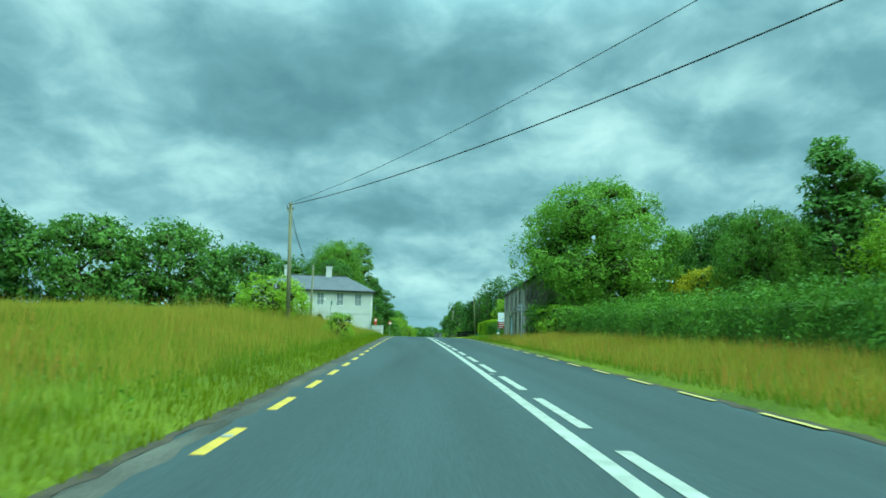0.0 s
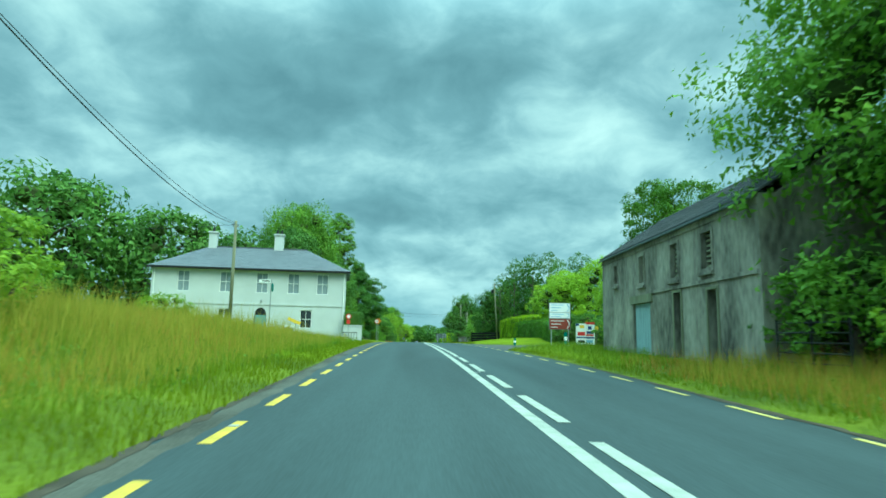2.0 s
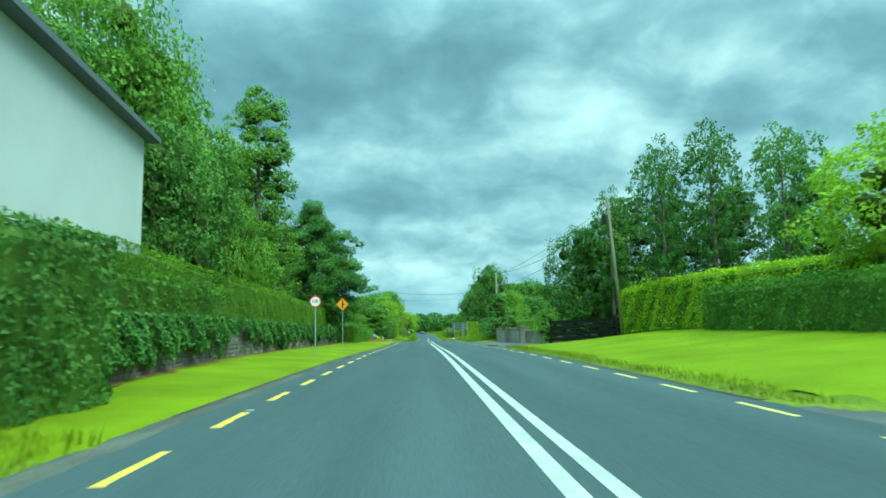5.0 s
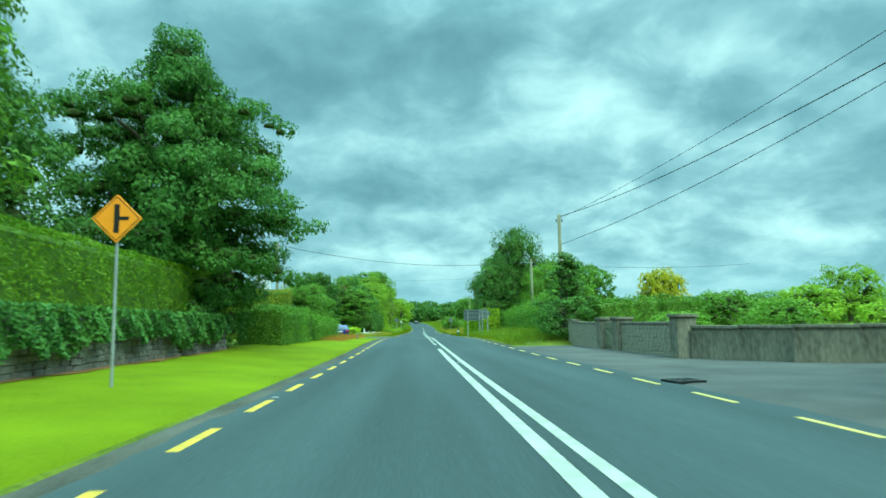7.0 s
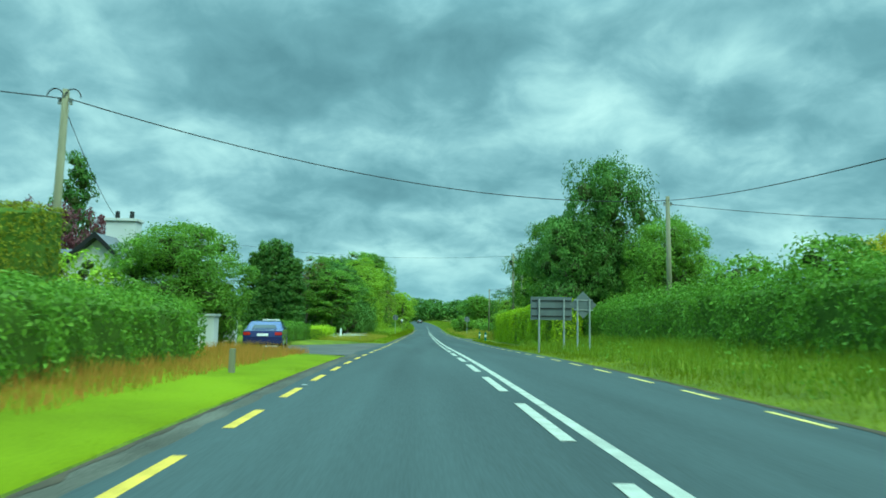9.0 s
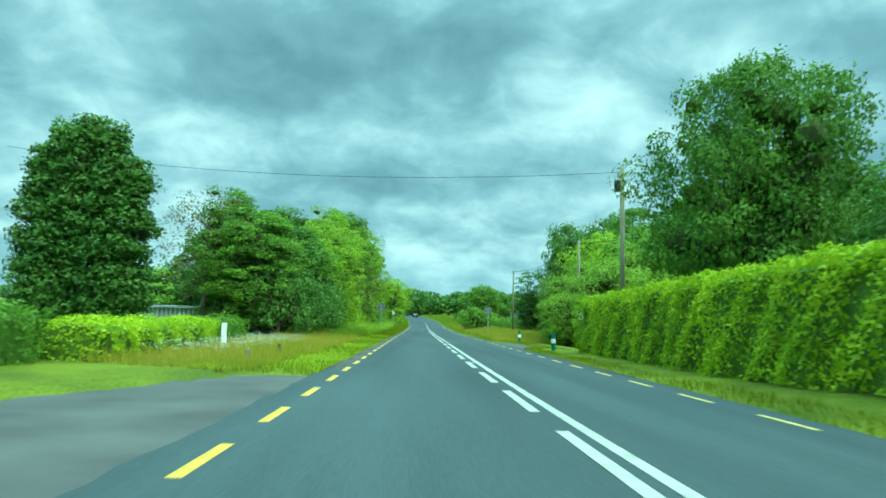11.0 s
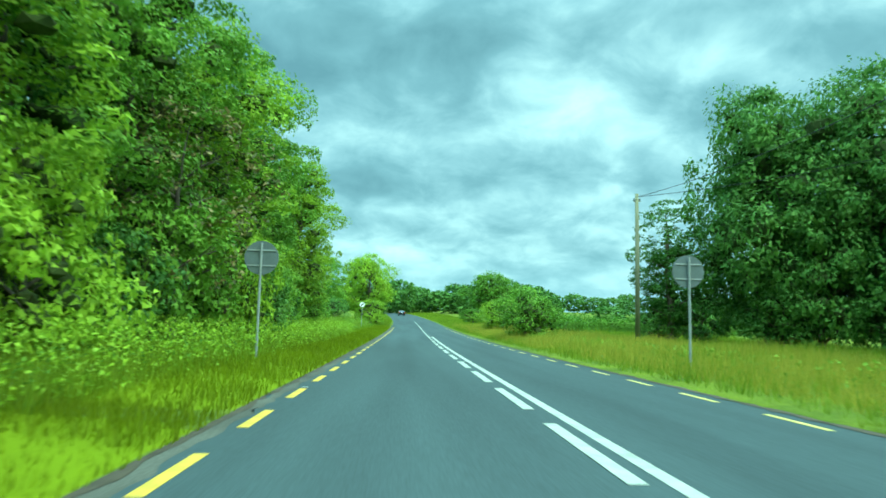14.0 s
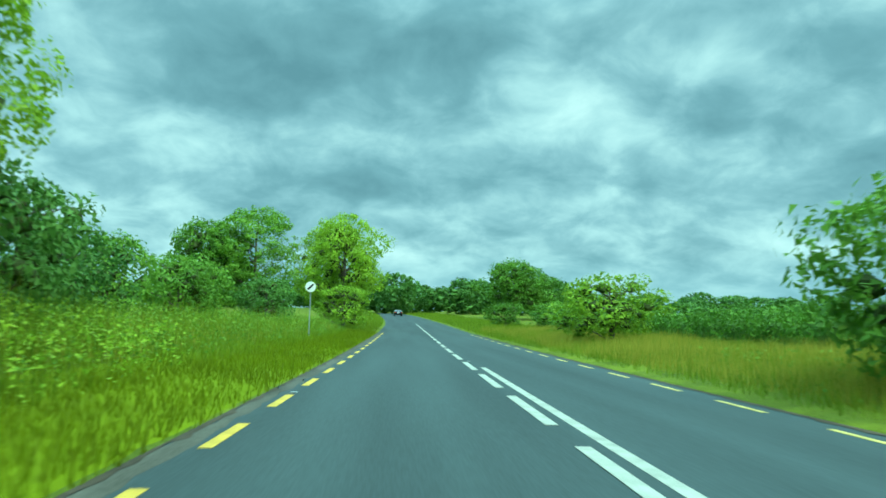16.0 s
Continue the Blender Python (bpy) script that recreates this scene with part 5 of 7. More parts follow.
def barn():
    """Old two-storey barn; its long front faces -x towards the road."""
    y0, y1, xw = 56.0, 71.2, 7.4
    z0 = 1.55
    t = thing("barn", pose(xw, y1, z0, 0, 0, -91.5), "disused two-storey barn of grey weathered render with a slate roof", "barn")
    Ln, Dp, Ev, Rg = y1 - y0, 6.2, 4.8, 6.9
    ups = [(2.3, 0.5, 0.85), (5.9, 0.6, 1.1), (9.35, 0.65, 1.2), (12.0, 0.7, 1.15)]
    holes = [(x - w / 2, x + w / 2, Ev - 0.55 - h, Ev - 0.55) for x, w, h in ups]
    doors = [(5.75, 2.05, 2.6), (9.55, 0.65, 2.5), (12.3, 0.65, 2.4)]
    holes += [(x - w / 2, x + w / 2, -0.3, h) for x, w, h in doors]
    part("front_wall", wall_with_holes(0, Ln, -0.5, Ev, holes, 0, 0.5), M["render_grey"], t)
    part("back_wall", boxes((0, Ln, Dp - 0.5, Dp, -0.5, Ev)), M["render_grey"], t)
    for a in (0.0, Ln - 0.5):
        bm = bmesh.new()
        pts = [(0.5, -0.5), (Dp - 0.5, -0.5), (Dp - 0.5, Ev), (Dp / 2, Rg - 0.1), (0.5, Ev)]
        va, vb = [bm.verts.new((a, y, z)) for y, z in pts], [bm.verts.new((a + 0.5, y, z)) for y, z in pts]
        bm.faces.new(va), bm.faces.new(vb[::-1])
        for i in range(5):
            bm.faces.new((va[i], va[(i + 1) % 5], vb[(i + 1) % 5], vb[i]))
        part("gable_wall", bm, M["render_grey"], t)
    # near-black sheet standing in for the barn's unlit inside
    part("dark_inside", boxes((0.55, Ln - 0.55, 0.9, 0.95, -0.3, Ev - 0.05)), M["dark"], t)
    for s in (0, 1):
        bm = bmesh.new()
        ya, yb = (-0.12, Dp / 2) if s == 0 else (Dp + 0.12, Dp / 2)
        za = Ev - 0.05
        v = [bm.verts.new(c) for c in ((-0.05, ya, za), (Ln + 0.05, ya, za), (Ln + 0.05, yb, Rg), (-0.05, yb, Rg), (-0.05, ya, za + 0.07), (Ln + 0.05, ya, za + 0.07), (Ln + 0.05, yb, Rg + 0.07), (-0.05, yb, Rg + 0.07))]
        for q in ((0, 3, 2, 1), (4, 5, 6, 7), (0, 1, 5, 4), (1, 2, 6, 5), (2, 3, 7, 6), (3, 0, 4, 7)):
            bm.faces.new([v[i] for i in q])
        rf = part("roof_slope", bm, M["slate_old"], t)
        if s == 0:
            n = 12
            for i in range(n):
                q0, q1 = i / n, (i + 1) / n
                part("slate_course", boxes((-0.05, Ln + 0.05, ya + (yb - ya) * q0, ya + (yb - ya) * q1 + 0.02, za + 0.075 + (Rg - za) * q0, za + 0.095 + (Rg - za) * q0)), M["slate_old"], rf)
    part("gutter", boxes((-0.05, Ln + 0.05, -0.2, -0.1, Ev - 0.14, Ev - 0.06), bevel=0.02), M["signback"], t)
    part("wall_plate", boxes((-0.02, Ln + 0.02, -0.035, -0.002, Ev - 0.3, Ev - 0.12)), M["render_grey"], t)
    part("string_course", boxes((6.9, Ln - 0.1, -0.06, -0.002, 2.62, 2.74)), M["render_grey"], t)
    for x, w, h in ups:
        f = part("window_surround", wall_with_holes(x - w / 2 - 0.12, x + w / 2 + 0.12, Ev - 0.67 - h, Ev - 0.43, [(x - w / 2, x + w / 2, Ev - 0.55 - h, Ev - 0.55)], -0.03, 0.0), M["render_grey"], t)
        for k in range(7):
            z = Ev - 0.55 - h + h * (k + 0.5) / 7
            part("louvre_slat", boxes((x - w / 2, x + w / 2, 0.15, 0.19, z - 0.035, z + 0.035)), M["pole"], f)
        part("sill", boxes((x - w / 2 - 0.15, x + w / 2 + 0.15, -0.12, 0.0, Ev - 0.78 - h, Ev - 0.68 - h)), M["render_grey"], t)
    x, w, h = doors[0]
    d = part("double_door", boxes((x - w / 2, x + w / 2, 0.12, 0.16, -0.2, h - 0.3)), M["door_blue"], t, "faded pale blue boarded double door")
    for k in range(9):
        part("board", boxes((x - w / 2 + w * k / 9 + 0.01, x - w / 2 + w * (k + 1) / 9 - 0.01, 0.095, 0.12, -0.2, h - 0.3)), M["door_blue"], d)
    part("lintel", boxes((x - w / 2 - 0.3, x + w / 2 + 0.3, -0.06, 0.14, h - 0.28, h + 0.05)), M["pole"], t)
    for x, w, h in doors[1:]:
        part("door_frame", wall_with_holes(x - w / 2 - 0.1, x + w / 2 + 0.1, -0.2, h + 0.1, [(x - w / 2, x + w / 2, -0.3, h)], -0.04, 0.0), M["pole"], t)
    gt = thing("field_gate", pose(7.1, 55.6, g(7.1, 55.6), 0, 0, -80), "rusty tubular gate beside the barn", "gate")
    for k in range(5):
        part("bar", tubes(((0, 0, 0.25 + 0.24 * k), (2.2, 0, 0.25 + 0.24 * k), 0.022, 0.022), n=6), M["black"], gt)
    for xx in (0, 1.1, 2.2):
        part("upright", tubes(((xx, 0, -0.1), (xx, 0, 1.3), 0.03, 0.03), n=6), M["black"], gt)


barn()


def bungalow():
    """White house behind the bushes with slate roofs and two wide chimneys."""
    t = thing("house", pose(-18.9, 196.5, g(-18.9, 196.5)), "white bungalow with slate roofs and tall white chimneys", "house")
    part("wall", boxes((-14, 2.4, 1.0, 8, -0.3, 3.0)), M["render_white"], t)
    # roof slope facing the road, and a gable
    bm = bmesh.new()
    v = [bm.verts.new(c) for c in ((-14.3, 0.6, 2.9), (2.7, 0.6, 2.9), (2.7, 4.5, 5.2), (-14.3, 4.5, 5.2), (-14.3, 8.4, 2.9), (2.7, 8.4, 2.9))]
    for q in ((0, 1, 2, 3), (3, 2, 5, 4), (1, 5, 2), (0, 3, 4), (0, 4, 5, 1)):
        bm.faces.new([v[i] for i in q])
    part("roof", bm, M["slate"], t, "blue-grey slate roof")
    part("gable_wall", prism([(-2.6, -0.3), (2.6, -0.3), (2.6, 2.9), (0, 5.3), (-2.6, 2.9)], -0.6, 4.2), M["render_white"], t)
    for s in (-1, 1):
        part("gable_roof", prism([(0, 5.35), (s * 3.0, 2.6), (s * 3.0, 2.8), (0, 5.6)], -0.95, 4.4), M["slate"], t)
        part("bargeboard", prism([(0, 5.36), (s * 3.05, 2.56), (s * 3.05, 2.82), (0, 5.66)], -1.0, -0.955), M["black"], t)
    window(t, 0, 0.9, 1.3, 1.3, -0.62)
    chimney(t, 0.2, 1.8, 5.0, 6.55, 1.6, 0.8, 2)
    chimney(t, 2.0, 6.5, 4.2, 5.9, 1.3, 0.7, 2)
    for x, y, h in ((-11.3, 190.6, 1.55), (-10.5, 199.2, 1.5)):
        p_ = thing("gate_pier", pose(x, y, g(x, y)), "square white rendered gate pier with a flat cap", "gate pier", "gate piers")
        part("shaft", boxes((-0.35, 0.35, -0.35, 0.35, -0.2, h), bevel=0.02), M["render_white"], p_)
        part("cap", boxes((-0.42, 0.42, -0.42, 0.42, h, h + 0.12), bevel=0.03), M["render_white"], p_)
    w = thing("garden_wall", pose(-11.6, 190.6, g(-11.6, 190.6)), "low white garden wall beside the gate", "wall")
    part("masonry", boxes((-3.4, -0.1, -0.12, 0.12, -0.2, 0.95), bevel=0.01), M["render_white"], w)
    w2 = thing("garden_wall", pose(-12.3, 196.0, g(-12.3, 196.0)), "low terracotta and white wall behind the gate pier", "wall")
    part("masonry", boxes((-0.6, 0.1, -0.15, 0.15, -0.2, 1.35), bevel=0.01), M["terracotta"], w2)
    part("end_pier", boxes((0.12, 0.72, -0.3, 0.3, -0.2, 1.75), bevel=0.02), M["render_white"], w2)


bungalow()


def car(x, y, rz, paint, label):
    """A saloon, its tail at -y."""
    t = thing("car", pose(x, y, g(x, y) + 0.045, 0, 0, rz), label, "car")
    prof = [(-2.2, .42), (-2.25, .7), (-2.2, .98), (-1.55, 1.04), (-0.85, 1.40), (0.3, 1.43), (1.1, 1.02), (2.05, .82), (2.25, .6), (2.2, .36), (1.75, .28), (-1.8, .28)]
    bm = bmesh.new()
    rings = []
    for s in (-0.9, -0.82, 0.82, 0.9):
        tight = 0.0 if abs(s) < 0.85 else 1.0
        rings.append([bm.verts.new((s * (1 - (0.20 if z > 1.1 else 0) ), y_, z - tight * 0.03 * (z > .5))) for y_, z in prof])
    n = len(prof)
    bm.faces.new(rings[0][::-1])
    bm.faces.new(rings[3])
    for a, b in zip(rings, rings[1:]):
        for i in range(n):
            bm.faces.new((a[i], a[(i + 1) % n], b[(i + 1) % n], b[i]))
    part("body", bm, M[paint], t, smooth_shade=False)
    part("rear_window", prism([(-0.58, 0), (0.58, 0), (0.5, 0.36), (-0.5, 0.36)], -0.008, 0.008), M["carglass"], t).matrix_basis = pose(0, -1.50, 1.07, -62, 0, 0)
    for s in (-1, 1):
        bmw = bmesh.new()
        q = [bmw.verts.new((s * 0.735 + s * dx, yy, zz)) for dx, yy, zz in ((0.095, -1.2, 1.06), (0.095, 0.95, 1.06), (-0.0, 0.3, 1.37), (-0.0, -0.75, 1.36))]
        bmw.faces.new(q)
        part("side_window", bmw, M["carglass"], t)
        part("tail_lamp", boxes((s * 0.72 - 0.16, s * 0.72 + 0.16, -2.27, -2.2, 0.78, 0.92), bevel=0.02), M["lamp_red"], t)
        for yy in (-1.4, 1.4):
            b2 = bmesh.new()
            disc(b2, (s * 0.82, yy, 0.32), 0.32, 0.2, "X", 20)
            wh = part("tyre", b2, M["tyre"], t)
            b3 = bmesh.new()
            disc(b3, (s * 0.91, yy, 0.32), 0.2, 0.03, "X", 16)
            part("rim", b3, M["steel"], wh)
    part("bumper", boxes((-0.85, 0.85, -2.3, -2.18, 0.35, 0.62), bevel=0.05), M[paint], t)
    part("number_plate", boxes((-0.26, 0.26, -2.285, -2.26, 0.74, 0.86)), M["signwhite"], t)


car(-9.75, 195.0, 8, "carblue", "dark blue saloon car parked in the lay-by")
car(0.4, 436, 5, "cardark", "dark car far along the road")

# ---------------------------------------------------------------- plants, from the start of the road on
T1 = "broad green deciduous tree in full leaf"
T2 = "dark green deciduous tree in full leaf"
T3 = "light green deciduous tree"
T4 = "open airy tree with thin foliage"
for x, y, H, R in ((12.4, 53.3, 11.7, 6.2), (21.2, 45.0, 8.2, 3.0), (23, 62, 9.0, 4.5), (30, 52, 9, 5)):
    tree("oak" if x < 22 else "oak_far", x, y, H, R, T1)
tree("dark", 22.0, 52.0, 9.4, 3.6, T2)
tree("shrub_yellow", 18.4, 47.5, 4.6, 2.2, "yellow-green leafy shrub behind a hedge", "bush")
tree("conifer", 25.6, 44, 13.0, 4.2, "tall dark drooping conifer")
tree("conifer", 29.8, 47, 12.0, 4.5, "tall dark drooping conifer")
tree("light", 28, 38, 8.0, 4.0, T3)
for x, y, H, R in ((13.6, 80.0, 10.8, 2.0), (15.2, 78.0, 10.2, 2.6), (17.5, 84, 10, 3.0)):
    tree("airy", x, y, H, R, T4)
for x, y, H, R in ((16, 90, 7.5, 3.2), (20, 88, 8, 3.5), (22, 100, 8, 4), (19, 107, 8.5, 3.5)):
    tree("light", x, y, H, R, T3)
for x, y in ((12.2, 98.6), (14.4, 98.8), (16.6, 99.2), (14.6, 87.6), (16.8, 88.2)):
    tree("shrub_dark", x, y, 2.9, 1.7, "dark green bush beside a side road", "bush")
tree("light", 15.5, 112, 7.5, 3.4, "yellow-green leafy garden tree")
for x, y, H, R in ((11.8, 126.5, 11.0, 1.35), (14.3, 125.5, 11.6, 1.55), (17.6, 124.5, 10.8, 1.6), (10.7, 132.5, 10.0, 1.2)):
    tree("airy_dark", x, y, H, R, T4)
    tree("tall_dark", x + 0.5, y + 0.5, H * 0.62, 0.85, "slim tree clad in dark ivy")

for x, y, H, R in ((-44, 112, 17.5, 8.5), (-58, 110, 18, 9), (-72, 108, 18, 9), (-34, 122, 15.5, 7.5), (-27, 132, 14.5, 6.5), (-88, 105, 17, 9)):
    tree("dark_far", x, y, H + 1.5, R, T2, sink=1.8)
tree("dark", -12.5, 117, 9.0, 3.0, T2)
for x, y, H, R in ((-11.9, 48.2, 3.0, 2.2), (-11.9, 54.0, 2.5, 1.7), (-16.5, 61, 2.2, 2.0), (-20.0, 85.5, 2.4, 2.0)):
    tree("shrub_light", x, y, H, R, "rounded green bush on a grassy bank", "bush")
tree("shrub_light", -6.4, 40.6, 1.5, 0.8, "clump of tall green weeds on a grassy bank", "bush")
hedge("hedge", [(10.4, -22), (10.3, 20), (9.8, 47)], 2.4, 1.8, "leaf_mid", "overgrown green hedge behind long grass", 60, 0.17, 3, 0.42, round_top=0.9)
tree("shrub", 8.5, 54.6, 2.6, 1.9, "green bush beside a hedge", "bush")
tree("shrub_dark", 9.2, 57.2, 2.8, 2.0, "dark green bush beside a barn", "bush")
tree("shrub_light", 8.8, 51.2, 2.4, 1.9, "green bush beside a hedge", "bush")
tree("shrub", 8.9, 47.6, 2.1, 1.8, "green bush beside a hedge", "bush")
tree("shrub", 9.8, 75.5, 2.2, 1.4, "green bush at the barn's end", "bush")
tree("shrub_dark", 10.6, 76.6, 2.8, 1.6, "dark green bush at the barn's end", "bush")
hedge("hedge", [(12, 101.5), (12.5, 112), (12.0, 121)], 1.6, 1.9, "leaf_hedge", "clipped green hedge behind a lawn verge", 60, 0.15, 5, 0.12)
hedge("hedge", [(14, 86.5), (24, 88)], 1.6, 2.4, "leaf_hedge", "green hedge beside a side road", 50, 0.17, 6, 0.15)
hedge("hedge", [(-9.8, 104), (-10.0, 116)], 1.6, 2.6, "leaf_hedge", "tall clipped green hedge beside the white house", 60, 0.14, 8, 0.06)

hedge("hedge", [(-8.0, 100.4), (-7.9, 103.0)], 1.5, 2.75, "leaf_dark", "dark clipped hedge block behind a low white wall", 80, 0.13, 9, 0.05, round_top=0.15)
# stone wall, its ivy and the clipped hedge above it
WALL = [(-8.6, 103.5), (-9.5, 116), (-9.9, 135), (-10.3, 154.6)]


def along(path, s):
    for a, b in zip(path, path[1:]):
        ln = math.hypot(b[0] - a[0], b[1] - a[1])
        if s <= ln:
            q = s / ln
            return a[0] + (b[0] - a[0]) * q, a[1] + (b[1] - a[1]) * q, math.degrees(math.atan2(b[1] - a[1], b[0] - a[0]))
        s -= ln
    return b[0], b[1], math.degrees(math.atan2(b[1] - a[1], b[0] - a[0]))


def length(path):
    return sum(math.hypot(b[0] - a[0], b[1] - a[1]) for a, b in zip(path, path[1:]))


hedge("hedge", [(x - 1.1, y) for x, y in WALL], 1.3, 2.95, "leaf_clipped", "tall neatly clipped green hedge above a stone wall", 95, 0.105, 12, 0.045, base=0.35, round_top=0.12)
for x, y, H, R in ((-17, 114.8, 12.5, 4.2), (-17.5, 121, 16.5, 5.0), (-18, 128, 16, 5), (-20, 135, 15, 5)):
    tree("dark" if y != 121 else "oak", x, y, H, R, T1 if y == 121 else T2)
tree("dark", -14.2, 117, 9.0, 2.8, T2)
tree("oak", -14.4, 130, 9.0, 3.0, T1)
tree("airy", -16.4, 144, 15.5, 3.0, T4)
tree("airy", -17.2, 138, 15.5, 3.6, T4)
ivy = tree("ivy_tree", -14.4, 140.5, 20.0, 2.9, "tall ivy-clad tree with a browning top")
tree("dark", -16.5, 147, 9.0, 3.5, T2)
tree("layered", -12.4, 155.0, 13.8, 5.6, "dark green chestnut with layered drooping boughs")
tree("shrub_dark", -13.0, 155.6, 3.6, 2.2, "dense dark undergrowth beneath a chestnut", "bush")
tree("shrub_dark", -11.3, 157.0, 3.6, 1.8, "dense dark undergrowth beneath a chestnut", "bush")
hedge("hedge", [(-9.9, 160.2), (-9.8, 165), (-9.7, 169.3)], 2.6, 1.95, "leaf_hedge", "rounded clipped green hedge", 75, 0.13, 21, 0.14, round_top=0.7)
hedge("hedge", [(-9.4, 169.8), (-9.5, 176), (-9.5, 181.0)], 2.3, 1.65, "leaf_hedge", "rounded clipped green hedge", 75, 0.13, 22, 0.16, round_top=0.7)
HG = 4.9 - g(-14, 179.6)
hedge("hedge", [(-12.1, 179.6), (-19, 179.8), (-27, 180.0)], 1.4, HG, "leaf_golden", "tall square-clipped golden green hedge", 60, 0.12, 23, 0.04, round_top=0.15)
for x, y, H, R in ((-29.5, 208, 9.5, 2.6), (-34, 207, 9.4, 2.8), (-26.5, 209, 9.2, 2.0)):
    tree("purple", x, y, H - g(x, y), R, "small purple-leaved garden tree")
tree("conifer", -39, 231, 18.5, 3.4, "tall slim conifer behind a bungalow")
tree("dark_far", -36, 190, 8, 4, T2)
tree("oak", -13.2, 192.4, 5.4, 3.1, "spreading small tree in front of a bungalow")
tree("shrub_light", -17.4, 190.5, 3.7, 2.2, "tall leafy bush against a bungalow gable", "bush")
tree("shrub", -11.6, 192.4, 3.0, 1.3, "green bush beside a gate pier", "bush")
for x, y, H, R in ((-14.2, 226.0, 7.4, 1.15), (-15.3, 226.2, 8.8, 1.2), (-16.4, 226.4, 9.3, 1.2), (-17.5, 226.6, 8.9, 1.15), (-18.5, 226.8, 8.0, 1.1)):
    tree("cypress", x, y, H, R, "tall dark columnar cypress tree")
hedge("hedge", [(-11.5, 200.5), (-11.5, 214)], 1.6, 1.25, "leaf_hedge", "low rounded green hedge", 70, 0.13, 31, 0.12, round_top=0.5)
hedge("hedge", [(-10.4, 214.5), (-10.6, 222), (-11.2, 226)], 1.6, 1.0, "leaf_lime", "low rounded green hedge", 75, 0.13, 32, 0.1, round_top=0.5)
hedge("hedge", [(-11.0, 226.5), (-12.0, 234)], 1.5, 0.9, "leaf_hedge", "low rounded green hedge", 75, 0.13, 33, 0.1, round_top=0.5)

# right-hand side: lawn, tall hedge, trees, fence
hedge("hedge", [(16.5, 104), (13.8, 116), (11.3, 130.5)], 1.8, 2.7, "leaf_lime", "dense tall green hedge on a lawn bank", 70, 0.15, 41, 0.1, round_top=0.3)
for x, y, H, R in ((14.6, 134.6, 13.0, 1.8), (18.2, 133.5, 13.5, 2.1), (22.5, 131, 13.0, 2.4)):
    tree("airy_dark", x, y, H, R, T4)
for x, y, H, R in ((12.6, 134.8, 9.6, 2.0), (15.8, 134.4, 9.8, 2.2), (19.0, 132.4, 9.4, 2.4), (23.0, 130, 9.4, 2.6)):
    tree("tall_dark", x, y, H, R, "tall dark ivy-clad tree")
tree("dark", 9.5, 135.0, 7.4, 2.5, "dark green tree hung with ivy")
tree("tall", 11.4, 135.0, 8.6, 2.2, "green tree hung with ivy")
tree("shrub", 6.6, 133.6, 2.2, 0.9, "ivy-covered stump at the end of a fence", "bush")
for x, y in ((8.4, 134.3), (10.2, 134.2), (12.2, 134.0), (14.2, 133.8)):
    tree("shrub_dark", x, y, 2.8, 1.5, "dark green bush behind a fence", "bush")
fn = thing("fence", pose(6.5, 132.5, g(6.5, 132.5)), "dark timber board fence in front of shrubs", "fence")
for k in range(4):
    part("board", prism([(0, 0.12 + 0.36 * k), (8.2, 0.42 + 0.36 * k), (8.2, 0.66 + 0.36 * k), (0, 0.36 + 0.36 * k)], -0.02, 0.02), M["fence"], fn).matrix_basis = pose(0, 0, 0, 0, 0, -4)
for k in range(5):
    part("fence_post", boxes((2.03 * k - 0.05, 2.05 * k + 0.05, 0.02, 0.12, -0.3 + 0.074 * k, 1.56 + 0.074 * k)), M["fence"], fn).matrix_basis = pose(0, 0, 0, 0, 0, -4)

# concrete and stone garden wall round the junction
SEG_A = [(6.9, 162.4), (7.3, 156.5), (7.55, 149.6)]
SEG_B = [(7.75, 148.8), (10.0, 145.4), (14.0, 143.6), (27.0, 139.5)]


def masonry_wall(path, h, label, key, step=1.0, cap=True, thick=0.3):
    t = thing("garden_wall", pose(path[0][0], path[0][1], g(*path[0])), label, "wall")
    o = t.matrix_world.translation
    L_ = length(path)
    n = max(int(L_ / step), 1)
    for i in range(n):
        x, y, a = along(path, (i + 0.5) * L_ / n)
        b = part("wall_length", boxes((-L_ / n / 2 - 0.01, L_ / n / 2 + 0.01, -thick / 2, thick / 2, -0.3, h)), M[key], t)
        b.matrix_basis = pose(x - o.x, y - o.y, g(x, y) - o.z, 0, 0, a)
        if cap:
            c = part("coping", boxes((-L_ / n / 2 + 0.006, L_ / n / 2 - 0.006, -thick / 2 - 0.05, thick / 2 + 0.05, h, h + 0.1), bevel=0.015), M["concrete"], t)
            c.matrix_basis = b.matrix_basis.copy()
    return t, o


wa, oa = masonry_wall(SEG_A, 1.2, "grey stone garden wall with a concrete coping", "concrete")
masonry_wall(SEG_B, 1.05, "stained pale concrete garden wall sweeping round a junction", "concrete", 1.6)
for x, y, h in ((7.55, 149.2, 1.45), (7.36, 155.1, 1.4), (7.24, 157.1, 1.4)):
    p_ = thing("wall_pier", pose(x, y, g(x, y)), "square stained concrete wall pier with a cap", "wall pier", "wall piers")
    part("shaft", boxes((-0.35, 0.35, -0.35, 0.35, -0.2, h), bevel=0.02), M["concrete"], p_)
    part("cap", boxes((-0.42, 0.42, -0.42, 0.42, h, h + 0.12), bevel=0.03), M["concrete"], p_)
gp = thing("side_gate", pose(7.3, 156.1, g(7.3, 156.1), 0, 0, 93.5), "weathered grey boarded gate between two wall piers", "gate")
for k in range(6):
    part("board", boxes((-0.66 + 0.22 * k + 0.008, -0.44 + 0.22 * k - 0.008, 0.16, 0.19, 0.02, 1.28)), M["pole"], gp)
